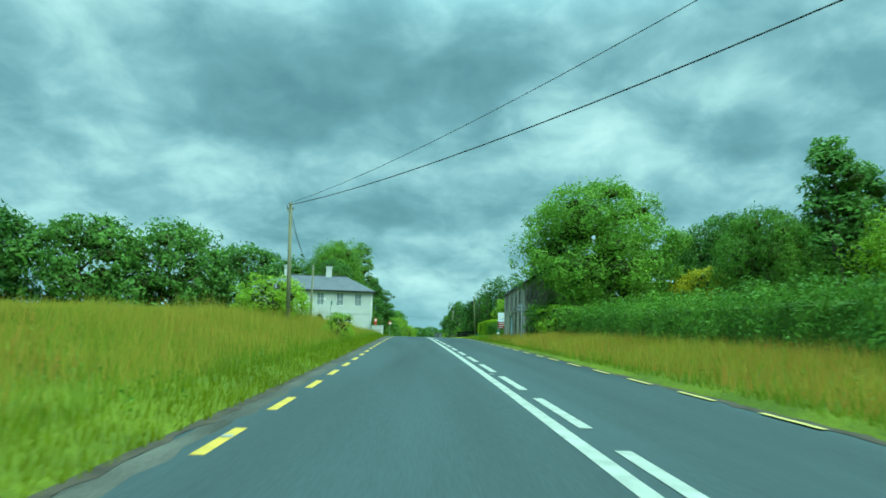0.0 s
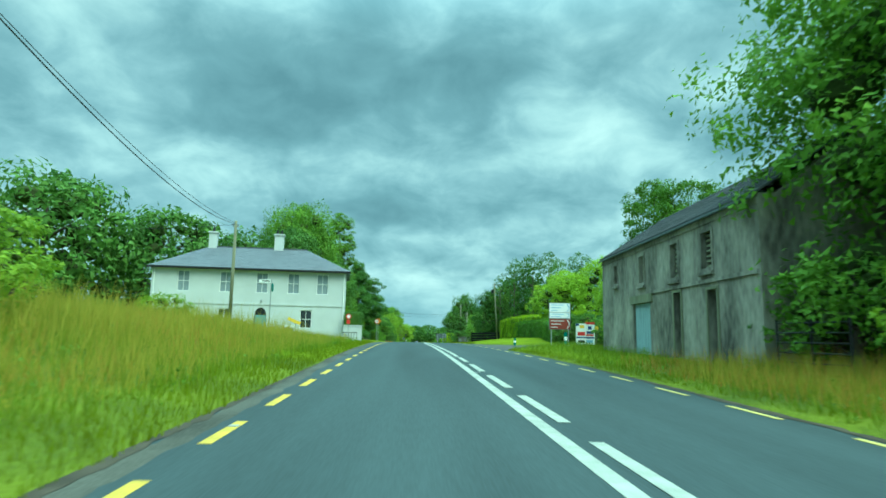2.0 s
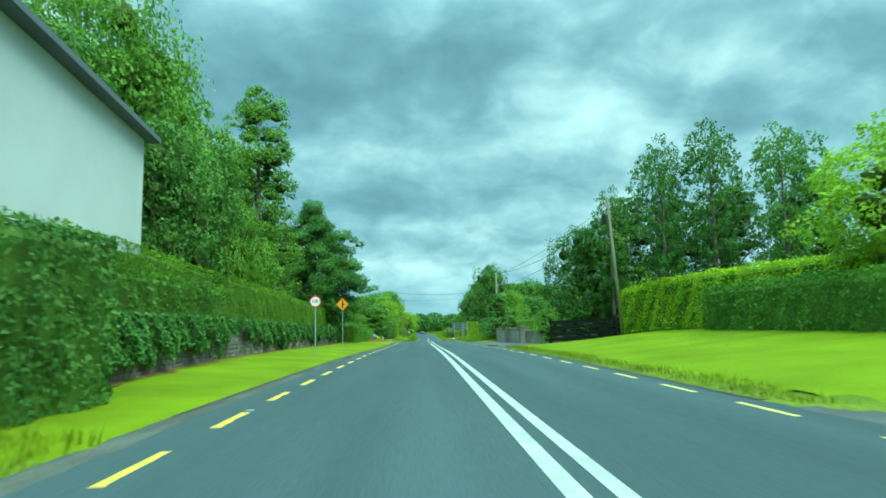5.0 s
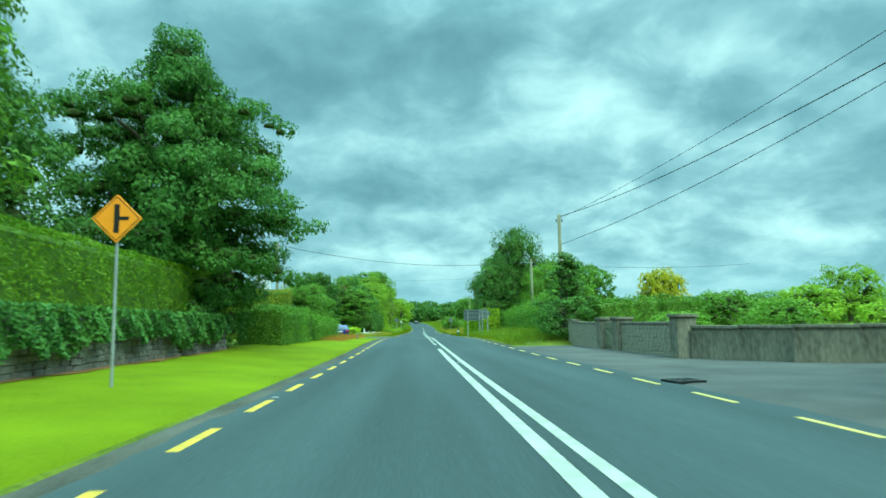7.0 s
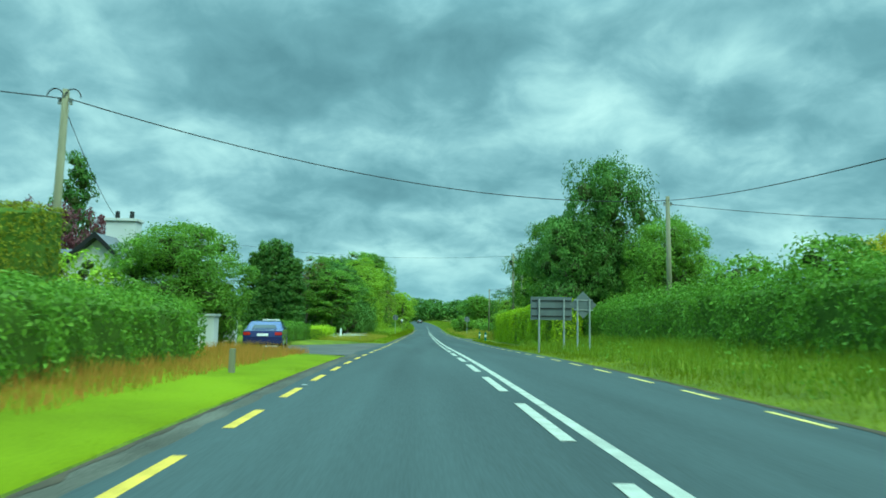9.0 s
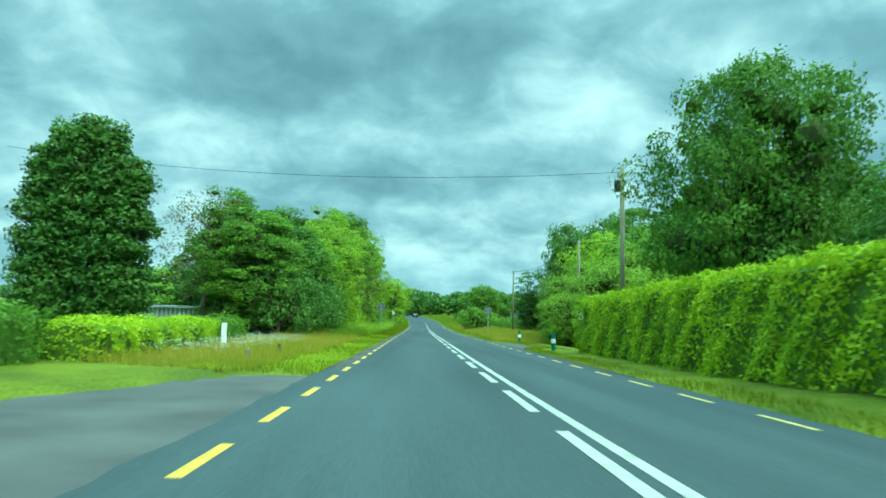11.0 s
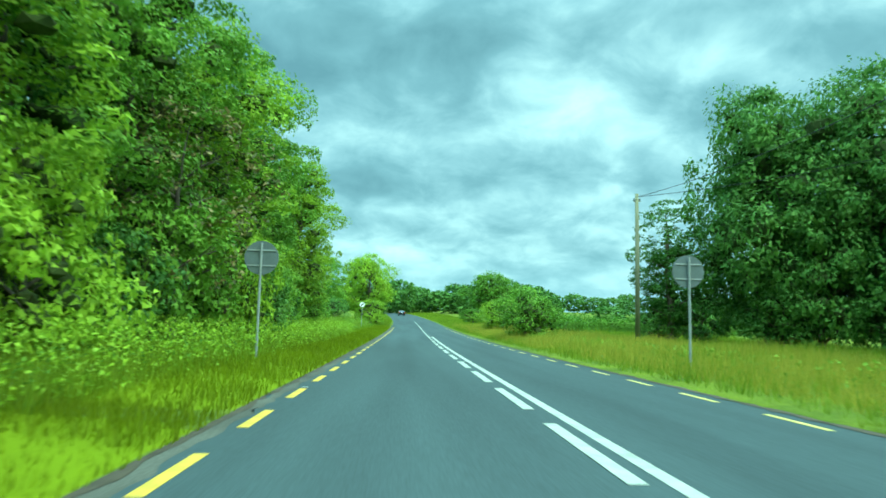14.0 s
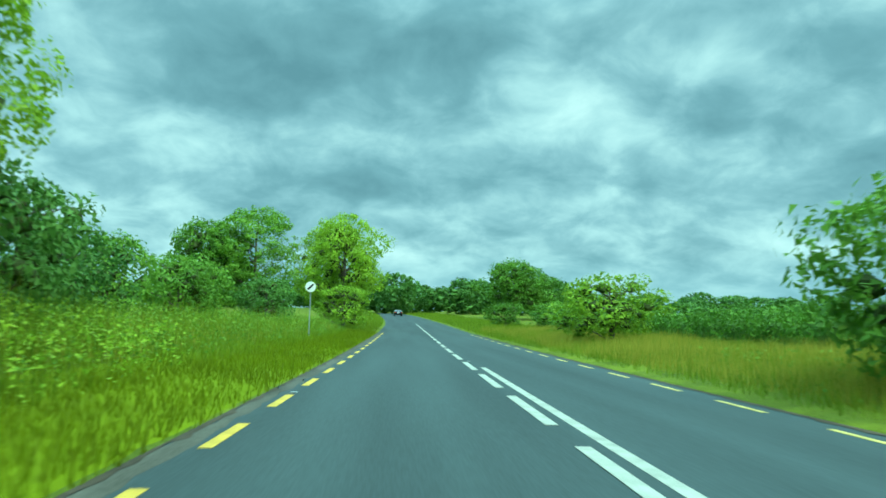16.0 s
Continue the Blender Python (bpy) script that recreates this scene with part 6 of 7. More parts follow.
for z in (0.25, 1.05):
    part("rail", boxes((-0.66, 0.66, 0.192, 0.225, z - 0.05, z + 0.05)), M["pole"], gp)
part("brace", boxes((-0.75, 0.75, 0.192, 0.22, -0.045, 0.045)), M["pole"], gp).matrix_basis = pose(0, 0, 0.65, 0, -28, 0)
r_ = random.Random(5)
for x, y, H, R, kd, lb in ((27.5, 200, 6.4, 2.7, "shrub_yellow", "golden yellow garden shrub"), (13, 152, 1.9, 1.5, "shrub", "green garden shrub behind a wall"), (16, 150, 1.8, 1.4, "shrub_light", "green garden shrub behind a wall"),
                            (19.5, 150, 2.0, 1.6, "shrub_dark", "dark garden shrub behind a wall"), (23, 148, 2.3, 1.5, "shrub_yellow", "golden yellow garden shrub"), (25, 151, 2.2, 1.6, "shrub", "green garden shrub behind a wall"),
                            (28, 149, 2.4, 1.8, "shrub_light", "green garden shrub behind a wall"), (30, 160, 3.6, 1.6, "shrub_dark", "dark green garden shrub"), (12, 160, 1.6, 1.8, "shrub", "green garden shrub behind a wall"), (26, 166, 3.4, 2, "shrub_light", "leafy green garden shrub"),
                            (22, 164, 2.4, 2, "shrub_light", "leafy green garden shrub"), (17, 164, 2.2, 2, "shrub", "leafy green garden shrub"), (35, 150, 2.6, 2, "shrub_yellow", "golden yellow garden shrub")):
    tree(kd, x, y, H, R, lb, "bush")
hedge("hedge", [(9.0, 165), (14, 168), (30, 169)], 1.6, 1.9, "leaf_hedge", "garden hedge behind a stone wall", 40, 0.17, 51, 0.15)
tree("conifer", 7.4, 165.0, 4.9, 2.0, "dark spreading conifer at the end of a wall")
tree("shrub_dark", 6.9, 163.6, 2.3, 1.5, "dark green conifer bush at the end of a wall", "bush")
hedge("hedge", [(8.2, 167.0), (9.4, 176), (10.0, 190), (10.2, 203)], 2.2, 2.25, "leaf_hedge", "overgrown mixed green hedge above long grass", 55, 0.17, 53, 0.42, round_top=0.8)
for x, y, H, R in ((9.6, 172, 3.4, 1.6), (10.5, 181, 3.2, 1.7), (10.8, 187, 3.3, 1.6)):
    tree("shrub", x, y, H, R, "leafy bush growing from a hedge", "bush")
hedge("hedge", [(7.6, 203.0), (7.2, 216), (7.6, 226), (8.0, 232.3)], 2.0, 2.85, "leaf_lime", "dense bright green laurel hedge", 70, 0.17, 55, 0.14, round_top=0.5)
tree("oak", 11.9, 223.0, 11.8, 4.2, T1)
tree("dark", 11.5, 206.5, 12.4, 3.1, T2)
tree("dark", 8.9, 206.0, 8.8, 3.0, T2)
tree("oak", 14.2, 203, 7.6, 2.8, T1)
tree("dark", 17.5, 230, 9.5, 4.2, T2)
tree("dark_far", 23, 231, 9.5, 4.5, T2)
tree("dark", 14, 215, 6.5, 3.2, T2)

# the wood beside the last stretch
r_ = random.Random(8)
wood = [(238.5, 6.6), (243, 7.2), (247, 7.8), (251.5, 8.6), (256, 9.4), (260.5, 10.4), (265, 11.4), (269.5, 12.2), (274.5, 13.2), (280, 13.6), (286, 13.8), (292, 13.4), (297.5, 12.0)]
for i, (y, H) in enumerate(wood):
    x = -11.6 + float(xroad(y)) + r_.uniform(-1.0, 1.0)
    H += r_.uniform(-1.2, 1.0)
    # darker leaf kinds at the near and far ends paint in the wood's shade
    tree(("tall", "tall_dark", "tall", "tall", "tall_light", "tall_light", "tall_light", "tall", "tall", "tall_light", "tall", "tall", "tall_light")[i], x, y, H, 3.5 + r_.uniform(-0.3, 0.4), "tall leafy tree at the edge of a roadside wood", group="roadside wood")
    tree("shrub_dark" if i < 4 else ("shrub", "shrub_dark")[i % 2] if i > 6 else "shrub_light", x + 2.1, y + 1.5, 3.3 + r_.uniform(-0.4, 0.5), 1.8, "leafy undergrowth at the foot of a wood", "bush", group="roadside undergrowth")
    tree("shrub_dark" if i < 4 else ("shrub", "shrub_light")[i % 2] if i > 6 else "shrub_light", x + 1.7, y - 1.2, 4.2 + r_.uniform(-0.4, 0.5), 1.9, "leafy undergrowth at the foot of a wood", "bush", group="roadside undergrowth")
    tree(("dark_far", "oak_far")[i % 2], x - (5.5 if i > 1 else 1.0), y + (2 if i > 1 else 7), H * 0.92, 3.8, "tall leafy tree inside a roadside wood", group="roadside wood")
tree("bare", -8.3, 273.6, 7.6, 2.6, "half-dead tree with bare grey branches")
tree("tall_light", -8.2, 296.5, 11.5, 2.8, "tall tree reaching out from a wood")
tree("tall_light", -8.9, 300.6, 11.0, 2.6, "tall open tree at the end of a wood")
# dark leaf kind, again for the shade where the wood begins
tree("tall_dark", -13.6, 241.5, 8.4, 2.8, "leafy tree at the start of a wood")
tree("tall", -14.3, 240.6, 9.2, 2.3, "tall leafy tree at the start of a wood")
tree("bare", -15.1, 239.2, 8.8, 2.8, "half-dead tree with bare grey branches")
tree("oak_far", -25.0, 256.0, 4.6, 5.0, "broad soft green bush behind a shed", "bush")
for x, y, H, R in ((-9.5, 305, 3.6, 1.9), (-11.5, 310, 4.0, 2.2), (-13.5, 316, 3.6, 2.2), (-10.6, 321, 3.2, 2.0), (-16, 326, 4.5, 2.5), (-12.5, 329, 3.6, 2.2), (-9.0, 333, 3.2, 2.0), (-22, 318, 4, 2.5), (-28, 322, 4.5, 3)):
    tree(("shrub", "shrub_dark")[int(x) % 2], x, y, H, R, "wild green bush on a grassy bank", "bush")
tree("airy", -11.5, 341, 9.0, 3.2, "half-bare tree with thin brownish foliage")
tree("oak_far", -15.5, 343, 8.0, 3.4, T1)
tree("light", -5.6, 352, 10.6, 3.6, "rounded bright green roadside tree")
tree("light", -7.6, 358, 10.2, 3.6, "rounded bright green roadside tree")
tree("shrub_light", -5.0, 346, 3.6, 2.6, "rounded bright green bush", "bush")

for x, y, H, R in ((13.4, 248.2, 4.0, 2.4), (11.5, 252.5, 4.3, 2.6), (15.8, 253.5, 7.4, 4.2), (13.5, 257, 6.2, 3.0), (19, 257, 8.6, 4), (13.6, 249.5, 3.2, 2.2), (17, 248, 6.4, 3.0), (17.5, 263, 8.0, 3.4)):
    tree("willow", x, y, H, R, "large rounded willow bush", "bush")
for x, y, H, R in ((23, 264, 11.5, 4.5), (28.9, 262, 15.0, 5.8), (36, 262, 14, 6)):
    tree("oak_far", x, y, H, R, T1)
for x, y, H, R in ((21.6, 291.0, 15.5, 5.0), (27.5, 287, 16.5, 5.6), (34, 281, 15.5, 6)):
    tree("dark" if x < 30 else "dark_far", x, y, H, R, T2)
for x, y, H, R in ((22.5, 287.5, 8.5, 2.8), (27, 284, 8.0, 3.0), (32, 279, 8.0, 3.4), (38, 274, 8.5, 3.6)):
    tree("dark_far", x, y, H, R, T2)
for x, y, H, R in ((17.5, 291.5, 3.4, 1.8), (21.0, 288.5, 3.6, 2.2), (25, 284.5, 3.8, 2.4), (29.5, 280, 4.0, 2.6), (15.2, 292.5, 2.6, 1.4)):
    tree("shrub_dark", x, y, H, R, "dark undergrowth beneath tall trees", "bush")
tree("light", 19.6, 268.0, 11.5, 3.9, T3)
tree("airy", 24.6, 272.0, 15.2, 4.3, T4)
tree("tall_dark", 22.0, 290.2, 13.0, 3.8, T2)
tree("tall_dark", 26.5, 287.5, 12.5, 3.8, T2)
tree("airy_dark", 15.6, 292.0, 9.0, 2.3, T4)
tree("tall_dark", 16.2, 292.6, 6.4, 1.8, "slim tree clad in dark ivy")
tree("shrub", 8.4, 300.6, 3.6, 2.1, "upright willow bush in a grassy verge", "bush")
tree("shrub", 9.9, 302.0, 2.9, 1.7, "upright willow bush in a grassy verge", "bush")
tree("shrub_light", 10.4, 323.0, 3.3, 2.6, "rounded green bush in a grassy verge", "bush")
for x, y, H, R in ((13, 338, 2.2, 2.2), (15, 352, 2.4, 2.6), (12, 362, 2.6, 2.2), (17, 345, 2.0, 2.4), (20, 370, 3, 3)):
    tree("shrub", x, y, H, R, "green bush in a hedgerow", "bush")
hedge("hedge", [(15.5, 312), (19, 340), (27, 378), (38, 415)], 2.4, 1.5, "leaf_hedge", "low wild hedgerow along a field", 22, 0.26, 57, 0.4, round_top=0.8)
hedge("hedge", [(17, 325), (40, 331), (68, 340)], 2.4, 1.7, "leaf_hedge", "low wild hedgerow across a field", 22, 0.26, 58, 0.4, round_top=0.8)
tree("oak_far", 24, 418, 11.5, 6.0, T1)
tree("oak_far", 31, 428, 10, 5.5, T1)

# far hedgerows and woods
r_ = random.Random(21)
FAR = [(x, 470 + r_.uniform(-8, 25) + abs(x) * 0.25, r_.uniform(8, 12), r_.uniform(5, 7)) for x in range(-70, 62, 7)]
FAR += [(x, 380 + (x - 30) * 0.55 + r_.uniform(-6, 6), r_.uniform(3, 4.8), r_.uniform(3.5, 5)) for x in range(46, 240, 9)]
FAR += [(x, 620 + r_.uniform(-20, 20), r_.uniform(9, 14), r_.uniform(7, 10)) for x in range(-260, 420, 13)]
cvs = []
for i, (x, y, H, R) in enumerate(FAR):
    crown, _, R0, H0, _ = PROTO["dark_far" if i % 3 else "oak_far"][i % 2]
    nv = len(crown.vertices)
    co = np.empty(nv * 3, np.float32)
    crown.vertices.foreach_get("co", co)
    co = co.reshape(-1, 3, 3)[:: 8]
    c = co.mean(1, keepdims=True)
    co = c + (co - c) * 2.8
    co = co.reshape(-1, 3) * [R / R0, R / R0, H / H0] + [x, y, g(x, y) - 0.8]
    cvs.append(co)
cvs = np.concatenate(cvs)
tagged(new("far_woods", mesh_of("far_woods", cvs, np.arange(len(cvs)).reshape(-1, 3), M["leaf_dark"])), "far hedgerows and woods along the horizon", "woods", kind="stuff")

# ---------------------------------------------------------------- ivy, grass and flowers
r_ = np.random.default_rng(44)
cs, ns = [], []
LW = length(WALL)
for k in range(70000):
    s = r_.uniform(0, LW)
    w = r_.uniform(0, 1.5)
    cover_ = 0.55 + 0.45 * math.sin(s * 0.55 + 1.0) + 0.3 * math.sin(s * 1.7)
    low_ = (0.6 if s < 24 else 0.8) + 0.85 * math.exp(-((s - 13.5) / 2.6) ** 2)
    if w < low_ - max(cover_, 0.1) * 0.4 - 0.1 * math.sin(s * 5):
        continue
    x, y, a = along(WALL, s)
    o = 0.26 + 0.14 * r_.random() + 0.22 * math.sin(s * 1.3 + 1) ** 2 * math.sin(min(w, 1.5) * 2) + 0.12 * math.sin(s * 3.1 + w * 3) ** 2
    cs.append((x + o, y, w))
    ns.append((1, 0.0, 0.3))
cs = np.array(cs)
cs[:, 2] += gz(cs[:, 0] - 0.4, cs[:, 1])
v, f = leaves(cs, np.array(ns, float), 0.105, 45, True)
tagged(new("ivy", mesh_of("ivy", v, f, M["leaf_ivy"])), "thick ivy hanging over the stone wall", "ivy", kind="stuff")

bm = bmesh.new()
pr = None
for k in range(int(LW / 0.6) + 1):
    x, y, a = along(WALL, k * 0.6)
    w_ = 0.35 + 0.1 * math.sin(k * 0.9) + 0.1 * math.sin(k * 2.3)
    row_ = [bm.verts.new((x + q, y, g(x + q, y) + 0.045)) for q in (0.15, 0.15 + w_ * 0.5, 0.15 + w_)]
    if pr:
        for j in (0, 1):
            bm.faces.new((pr[j], pr[j + 1], row_[j + 1], row_[j]))
    pr = row_
tagged(new("bare_soil", bmesh_of("bare_soil", bm, M["red_earth"], True)), "strip of bare reddish earth along the wall's foot", "soil", kind="structure")
lawn_sheet(-1, 98, 187, 0.06, 5.2, "mown bright green lawn verge beside the road")
lawn_sheet(1, 99, 140, 0.1, 10.5, "mown bright green lawn bank beside the road")
lawn_sheet(-1, 214, 262, 0.08, 3.2, "short bright green verge beside the road")
lawn_sheet(-1, 262, 340, 0.08, 3.0, "lush bright green verge below a wood")
lawn_sheet(-1, 60, 98, 0.06, 2.6, "short bright green verge beside the road")
lawn_sheet(1, 60, 89, 0.1, 4.5, "rough cut green verge in front of the barn")
blades("tall_grass", scatter(-1, -14, 92, 0.9, 9, 60, 1), 0.55, 0.018, "grass", 2, "long uncut green grass on the roadside bank")
blades("dry_grass", scatter(-1, -14, 90, 1.3, 10, 120, 3, 0.6), 0.72, 0.014, "dry", 4, "long straw-coloured seeding grass on the bank")
blades("tall_grass", scatter(-1, 30, 82, 3.2, 9, 26, 81), 1.25, 0.022, "dry", 82, "tall seeding grass along the crest of the bank")
blades("tall_grass", scatter(-1, 294, 338, 3.2, 8.5, 34, 83), 1.3, 0.024, "grass", 84, "tall green grass along the crest of the bank")
blades("tall_grass", scatter(-1, 0, 95, 9, 24, 10, 5), 0.65, 0.04, "dry", 6, "long seeding grass on the field edge")
blades("verge_grass", scatter(-1, -14, 100, 0.0, 1.5, 150, 7), 0.2, 0.02, "lawn", 8, "short bright green grass at the road edge")
blades("tall_grass", scatter(1, -6, 56, 0.9, 5.0, 95, 11), 0.65, 0.022, "dry", 12, "long straw-coloured grass on the verge")
blades("tall_grass", scatter(1, -6, 88, 0.3, 6.0, 40, 13), 0.42, 0.022, "grass", 14, "long green grass on the verge")
blades("verge_grass", scatter(1, -6, 135, 0.0, 0.9, 110, 15), 0.16, 0.02, "lawn", 16, "short green grass at the road edge")
blades("lawn", scatter(-1, 97, 184, 0.0, 5.6, 60, 17), 0.06, 0.014, "lawn", 18, "mown bright green lawn verge")
blades("lawn", scatter(1, 99, 140, 0.2, 10, 40, 19), 0.075, 0.016, "lawn", 20, "mown bright green lawn bank")
blades("dry_grass", scatter(1, -6, 60, 0.7, 5.5, 40, 101), 0.7, 0.012, "dry_red", 102, "reddish seeding grass on the verge")
blades("dry_grass", scatter(-1, -14, 70, 1.8, 8.5, 24, 103, 0.9), 0.78, 0.012, "dry_red", 104, "reddish seeding grass on the bank")
blades("dry_grass", scatter(-1, 170, 190, 1.5, 5.0, 150, 21), 0.42, 0.016, "dry_red", 22, "reddish dry grass beside a lay-by")
blades("tall_grass", scatter(1, 163, 206, 0.8, 5.8, 70, 23), 0.6, 0.022, "grass", 24, "long green grass below a hedge")
blades("verge_grass", scatter(1, 162, 236, 0.0, 1.0, 130, 25), 0.16, 0.02, "lawn", 26, "short green grass at the road edge")
blades("verge_grass", scatter(-1, 214, 262, 0.0, 3.6, 110, 27), 0.16, 0.022, "lawn", 28, "short bright green grass at the road edge")
blades("dry_grass", scatter(-1, 214, 242, 1.4, 5.4, 190, 29), 0.42, 0.016, "dry", 30, "dry grass among white daisies")
blades("tall_grass", scatter(-1, 240, 300, 1.8, 6.0, 60, 31), 0.6, 0.025, "grass", 32, "long green grass at the foot of a wood")
blades("verge_grass", scatter(-1, 260, 340, 0.1, 3.2, 90, 97), 0.26, 0.024, "lawn", 98, "lush bright green grass at the road edge")
blades("tall_grass", scatter(-1, 260, 345, 2.0, 7.0, 60, 33), 0.5, 0.024, "grass", 34, "long green grass on the roadside bank")
blades("verge_grass", scatter(-1, 260, 345, 0.0, 2.4, 120, 85), 0.30, 0.02, "lawn", 86, "short bright green grass at the road edge")
blades("dry_grass", scatter(-1, 300, 350, 3.0, 8.0, 22, 35), 0.7, 0.02, "dry", 36, "straw-coloured grass on the roadside bank")
blades("verge_grass", scatter(1, 236, 262, 0.0, 3.5, 90, 37), 0.12, 0.025, "lawn", 38, "short green grass at a side road")
blades("tall_grass", scatter(1, 256, 350, 0.4, 9.0, 52, 39), 0.45, 0.022, "grass", 40, "long green grass on the verge")
blades("dry_grass", scatter(1, 252, 350, 0.9, 9.0, 95, 41), 0.66, 0.014, "dry", 42, "straw-coloured seeding grass on the verge")
blades("tall_grass", scatter(1, 256, 350, 9, 26, 12, 43), 0.6, 0.045, "grass", 44, "long green grass in the field")
blades("tall_grass", scatter(1, 330, 470, 0.3, 9, 16, 45), 0.6, 0.05, "grass", 46, "long green grass on the verge")
blades("tall_grass", scatter(-1, 340, 470, 0.3, 8, 16, 47), 0.6, 0.05, "grass", 48, "long green grass on the verge")
weeds("verge_weeds", scatter(-1, -10, 95, 0.4, 7.5, 1.0, 71), 0.4, 0.06, "leaf_hedge", 72, "broad-leaved weeds in the long grass")
weeds("verge_weeds", scatter(1, -6, 88, 0.4, 6.0, 1.0, 73), 0.35, 0.06, "leaf_hedge", 74, "broad-leaved weeds in the long grass")
weeds("verge_weeds", scatter(-1, 240, 345, 2.2, 7.0, 4.0, 75), 0.55, 0.07, "leaf_hedge", 76, "nettles and brambles below the trees")
weeds("verge_weeds", scatter(1, 256, 345, 0.5, 9.0, 1.0, 77), 0.4, 0.06, "leaf_hedge", 78, "broad-leaved weeds in the long grass")
weeds("verge_weeds", scatter(1, 164, 206, 0.6, 6.0, 2.0, 79), 0.4, 0.075, "leaf_hedge", 80, "broad-leaved weeds below the hedge")
weeds("verge_weeds", scatter(-1, 254, 304, 1.7, 5.0, 15.0, 91), 0.95, 0.075, "leaf_light", 92, "tall pale green weeds and brambles at the foot of a wood")
weeds("verge_weeds", scatter(-1, 304, 345, 2.6, 6.5, 7.0, 93), 1.0, 0.075, "leaf_willow", 94, "tall pale green weeds on the roadside bank")
weeds("verge_weeds", scatter(1, 262, 310, 2.6, 4.2, 3.0, 95), 0.5, 0.09, "leaf_willow", 96, "leafy weeds on the grass verge")
p = scatter(-1, 216, 231, 2.8, 5.2, 45, 61)
r_ = np.random.default_rng(62)
c = np.stack([p[:, 0], p[:, 1], gz(p[:, 0], p[:, 1]) + r_.uniform(0.25, 0.5, len(p))], -1)
v, f = leaves(c, np.tile([0, 0, 1.0], (len(c), 1)), 0.042, 63)
tagged(new("daisies", mesh_of("daisies", v, f, M["flower"])), "white ox-eye daisies in the grass", "flowers", kind="stuff")

# iron drain cover in the mouth of the side road
dc = thing("drain_cover", pose(3.62, 140.37, g(3.62, 140.37) + 0.07, 0, 0, 12), "dark iron drain cover set in worn asphalt", "drain cover")
part("frame", boxes((-0.34, 0.34, -0.3, -0.25, -0.05, 0.012), (-0.34, 0.34, 0.25, 0.3, -0.05, 0.012), (-0.34, -0.29, -0.25, 0.25, -0.05, 0.012), (0.29, 0.34, -0.25, 0.25, -0.05, 0.012)), M["black"], dc)
for k in range(5):
    part("bar", boxes((-0.29, 0.29, -0.22 + 0.1 * k, -0.17 + 0.1 * k, -0.05, 0.008)), M["black"], dc)

# corrugated shed behind the low hedge
sh = thing("shed", pose(-17.8, 240, g(-17.8, 240)), "corrugated metal shed half hidden by bushes", "shed")
for k in range(22):
    part("sheet_rib", tubes(((-3 + k * 0.28, 0, -0.2), (-3 + k * 0.28, 0, 1.3), 0.14, 0.14), n=6), M["tin"], sh)
part("roof", boxes((-3.2, 3.3, -0.3, 3.5, 1.3, 1.42)), M["tin"], sh)
fb = thing("farm_building", pose(33, 395, g(33, 395)), "long low white farm building far off", "farm building")
part("wall", boxes((-2, 2, 0, 6, -0.5, 2.2)), M["render_white"], fb)
part("roof", prism([(-2.3, 2.2), (2.3, 2.2), (2.0, 3.0), (-2.0, 3.0)], -0.4, 6.4), M["slate"], fb)

# stones in the face of the roadside wall
sw = thing("stone_wall", pose(WALL[0][0], WALL[0][1], g(*WALL[0])), "rubble stone wall partly hidden by ivy", "wall")
o = sw.matrix_world.translation
nseg = int(LW / 1.2)
for i in range(nseg):
    x, y, a = along(WALL, (i + 0.5) * LW / nseg)
    b = part("wall_core", boxes((-LW / nseg / 2 - 0.01, LW / nseg / 2 + 0.01, -0.22, 0.20, -0.3, 1.25)), M["mortar"], sw)
    b.matrix_basis = pose(x - o.x, y - o.y, g(x, y) - o.z, 0, 0, a)
stones = []
rs_ = np.random.default_rng(9)
for k in range(8):
    bm = bmesh.new()
    box(bm, -0.5, 0.5, -0.5, 0.5, -0.5, 0.5)
    for vtx in bm.verts:
        vtx.co += Vector(rs_.normal(0, 0.09, 3))
    bmesh.ops.bevel(bm, geom=list(bm.edges), offset=0.14, segments=1, affect="EDGES")
    stones.append(bmesh_of("stone", bm, M["stone"]))
extra = []
count = 0
row_h = 0.155
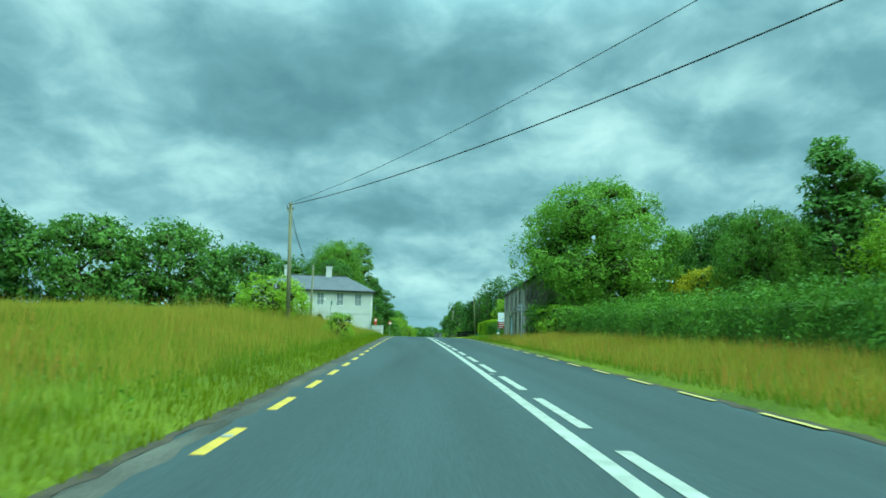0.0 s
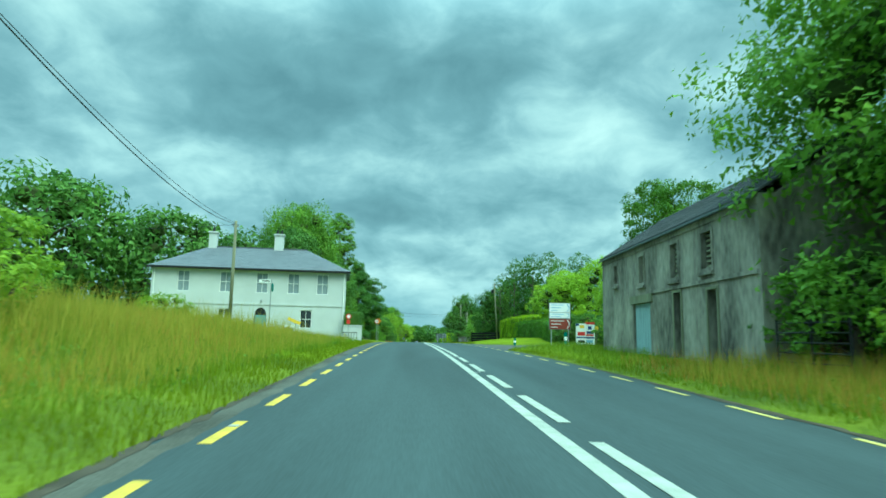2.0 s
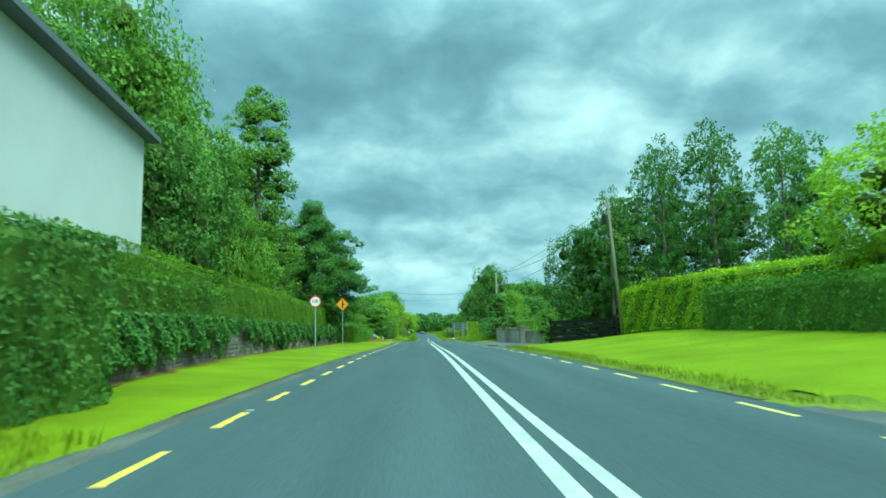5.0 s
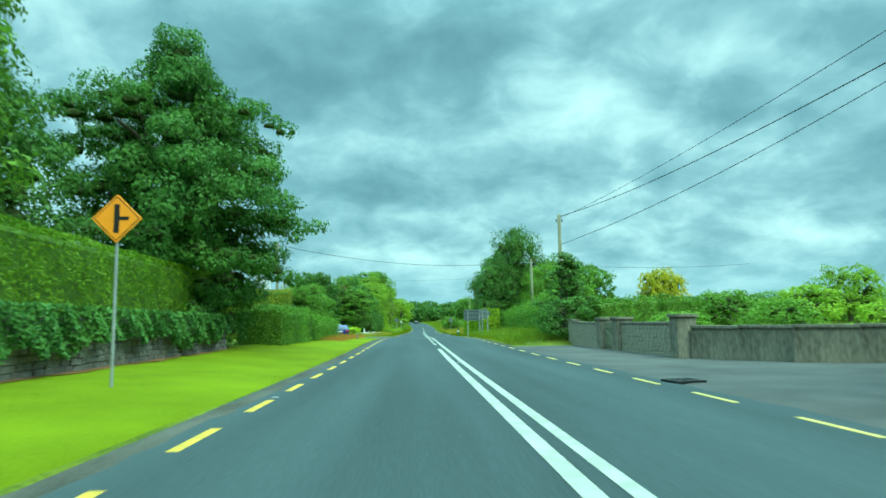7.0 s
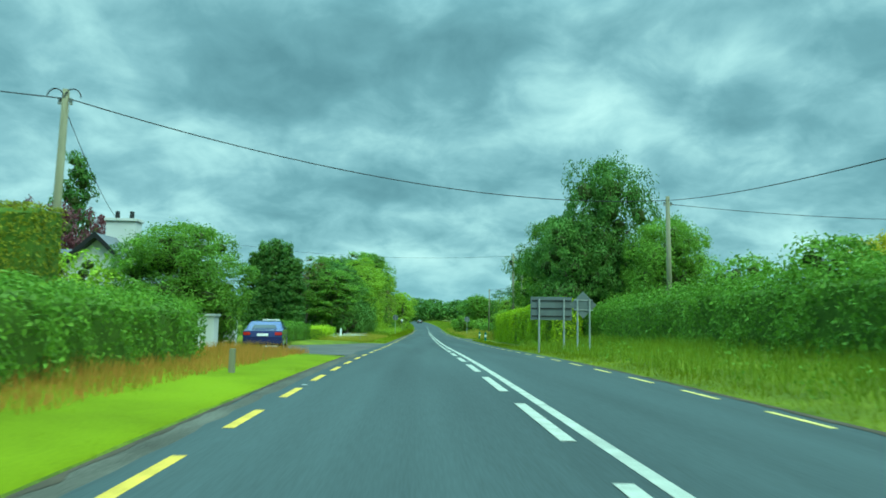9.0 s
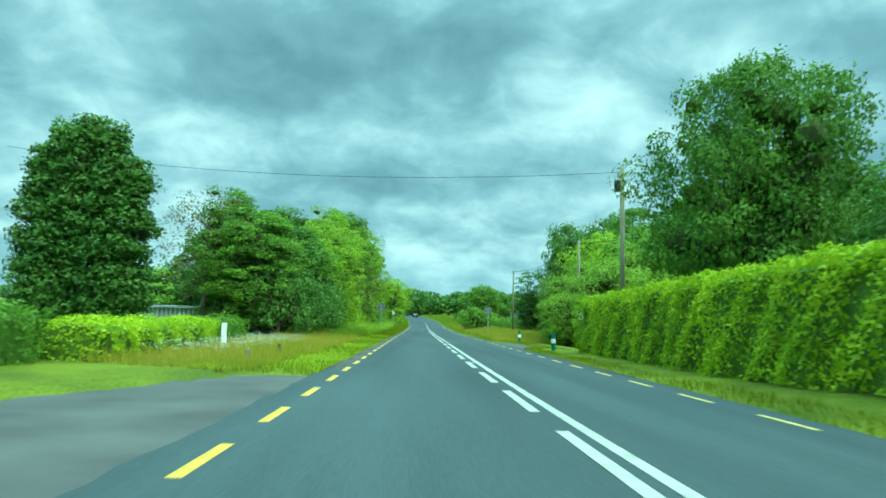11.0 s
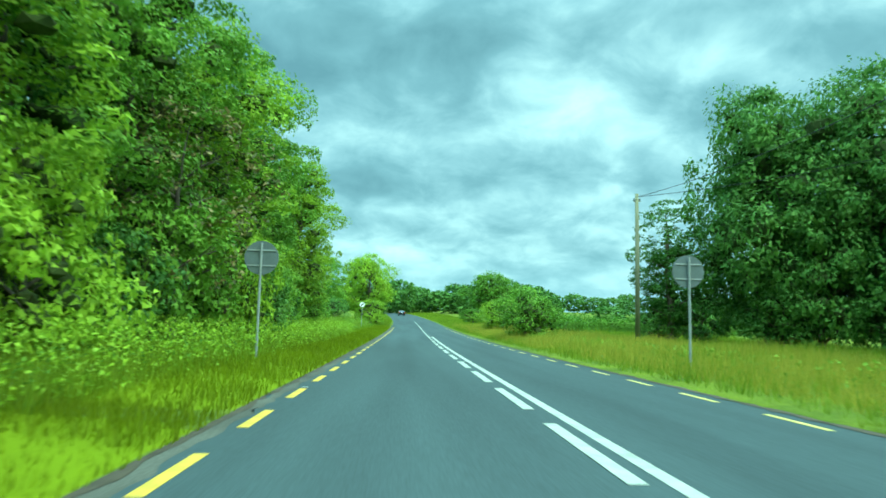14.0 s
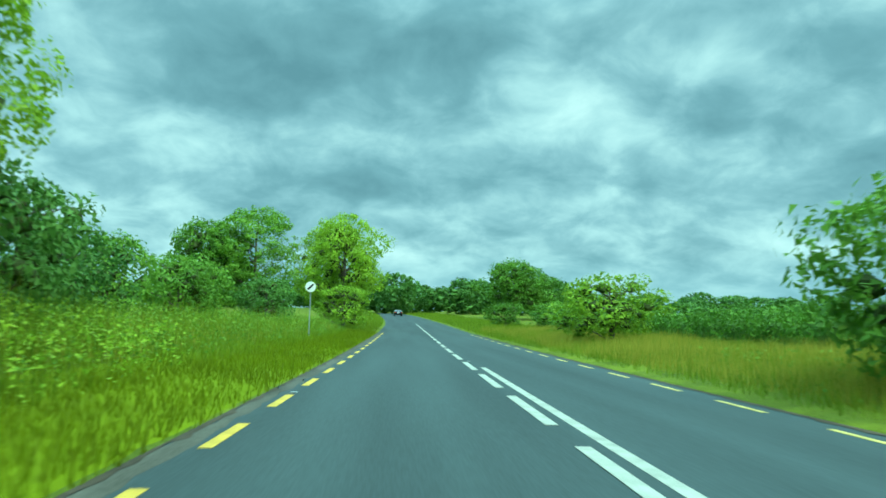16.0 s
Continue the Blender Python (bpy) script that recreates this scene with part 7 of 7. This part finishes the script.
for j in range(8):
    s = rs_.uniform(0, 0.3)
    while s < LW:
        w = rs_.uniform(0.2, 0.48)
        x, y, a = along(WALL, s + w / 2)
        if 16.5 < s < 31 and count < 300:
            ob = new("stone", stones[count % 8])
            ob.parent = sw
            ob.matrix_basis = pose(x - o.x + 0.2 * math.sin(radians(a)), y - o.y - 0.2 * math.cos(radians(a)), g(x, y) - o.z + row_h * (j + 0.5), 0, 0, a) @ Matrix.Diagonal((w * 0.95, 0.16, row_h * 1.0, 1))
            count += 1
        else:
            q = pose(x - o.x + 0.2 * math.sin(radians(a)), y - o.y - 0.2 * math.cos(radians(a)), g(x, y) - o.z + row_h * (j + 0.5), 0, 0, a) @ Matrix.Diagonal((w * 0.95, 0.16, row_h * 1.0, 1))
            extra.append(q)
        s += w + 0.02
sv, sf, nb = [], [], 0
src = [(np.array([vv.co[:] for vv in m_.vertices]), [list(p_.vertices) for p_ in m_.polygons]) for m_ in stones]
for k, q in enumerate(extra):
    vv, ff = src[k % 8]
    sv.append(vv @ np.array(q.to_3x3()).T + np.array(q.translation))
    sf += [[i_ + nb for i_ in f_] for f_ in ff]
    nb += len(vv)
me_ = bpy.data.meshes.new("stone_facing")
me_.from_pydata(np.concatenate(sv).tolist(), [], sf)
me_.materials.append(M["stone"])
rest = new("stone_facing", me_)
rest.parent = sw
tagged(rest, "rubble stones further along the wall", kind="stuff")
# stone courses of the garden wall at the junction
LA = length(SEG_A)
dim_stones = []
for m_ in stones:
    m2 = m_.copy()
    m2.materials.clear()
    m2.materials.append(M["concrete"])
    dim_stones.append(m2)
for j in range(7):
    s = rs_.uniform(0, 0.25)
    while s < LA - 0.3:
        w = rs_.uniform(0.2, 0.46)
        x, y, a = along(SEG_A, s + w / 2)
        ob = new("stone", dim_stones[int(rs_.integers(8))])
        ob.parent = wa
        ob.matrix_basis = pose(x - oa.x + 0.15 * math.sin(radians(a)), y - oa.y - 0.15 * math.cos(radians(a)), g(x, y) - oa.z + 0.17 * (j + 0.5), 0, 0, a) @ Matrix.Diagonal((w * 0.98, 0.05, 0.167, 1))
        s += w + 0.015
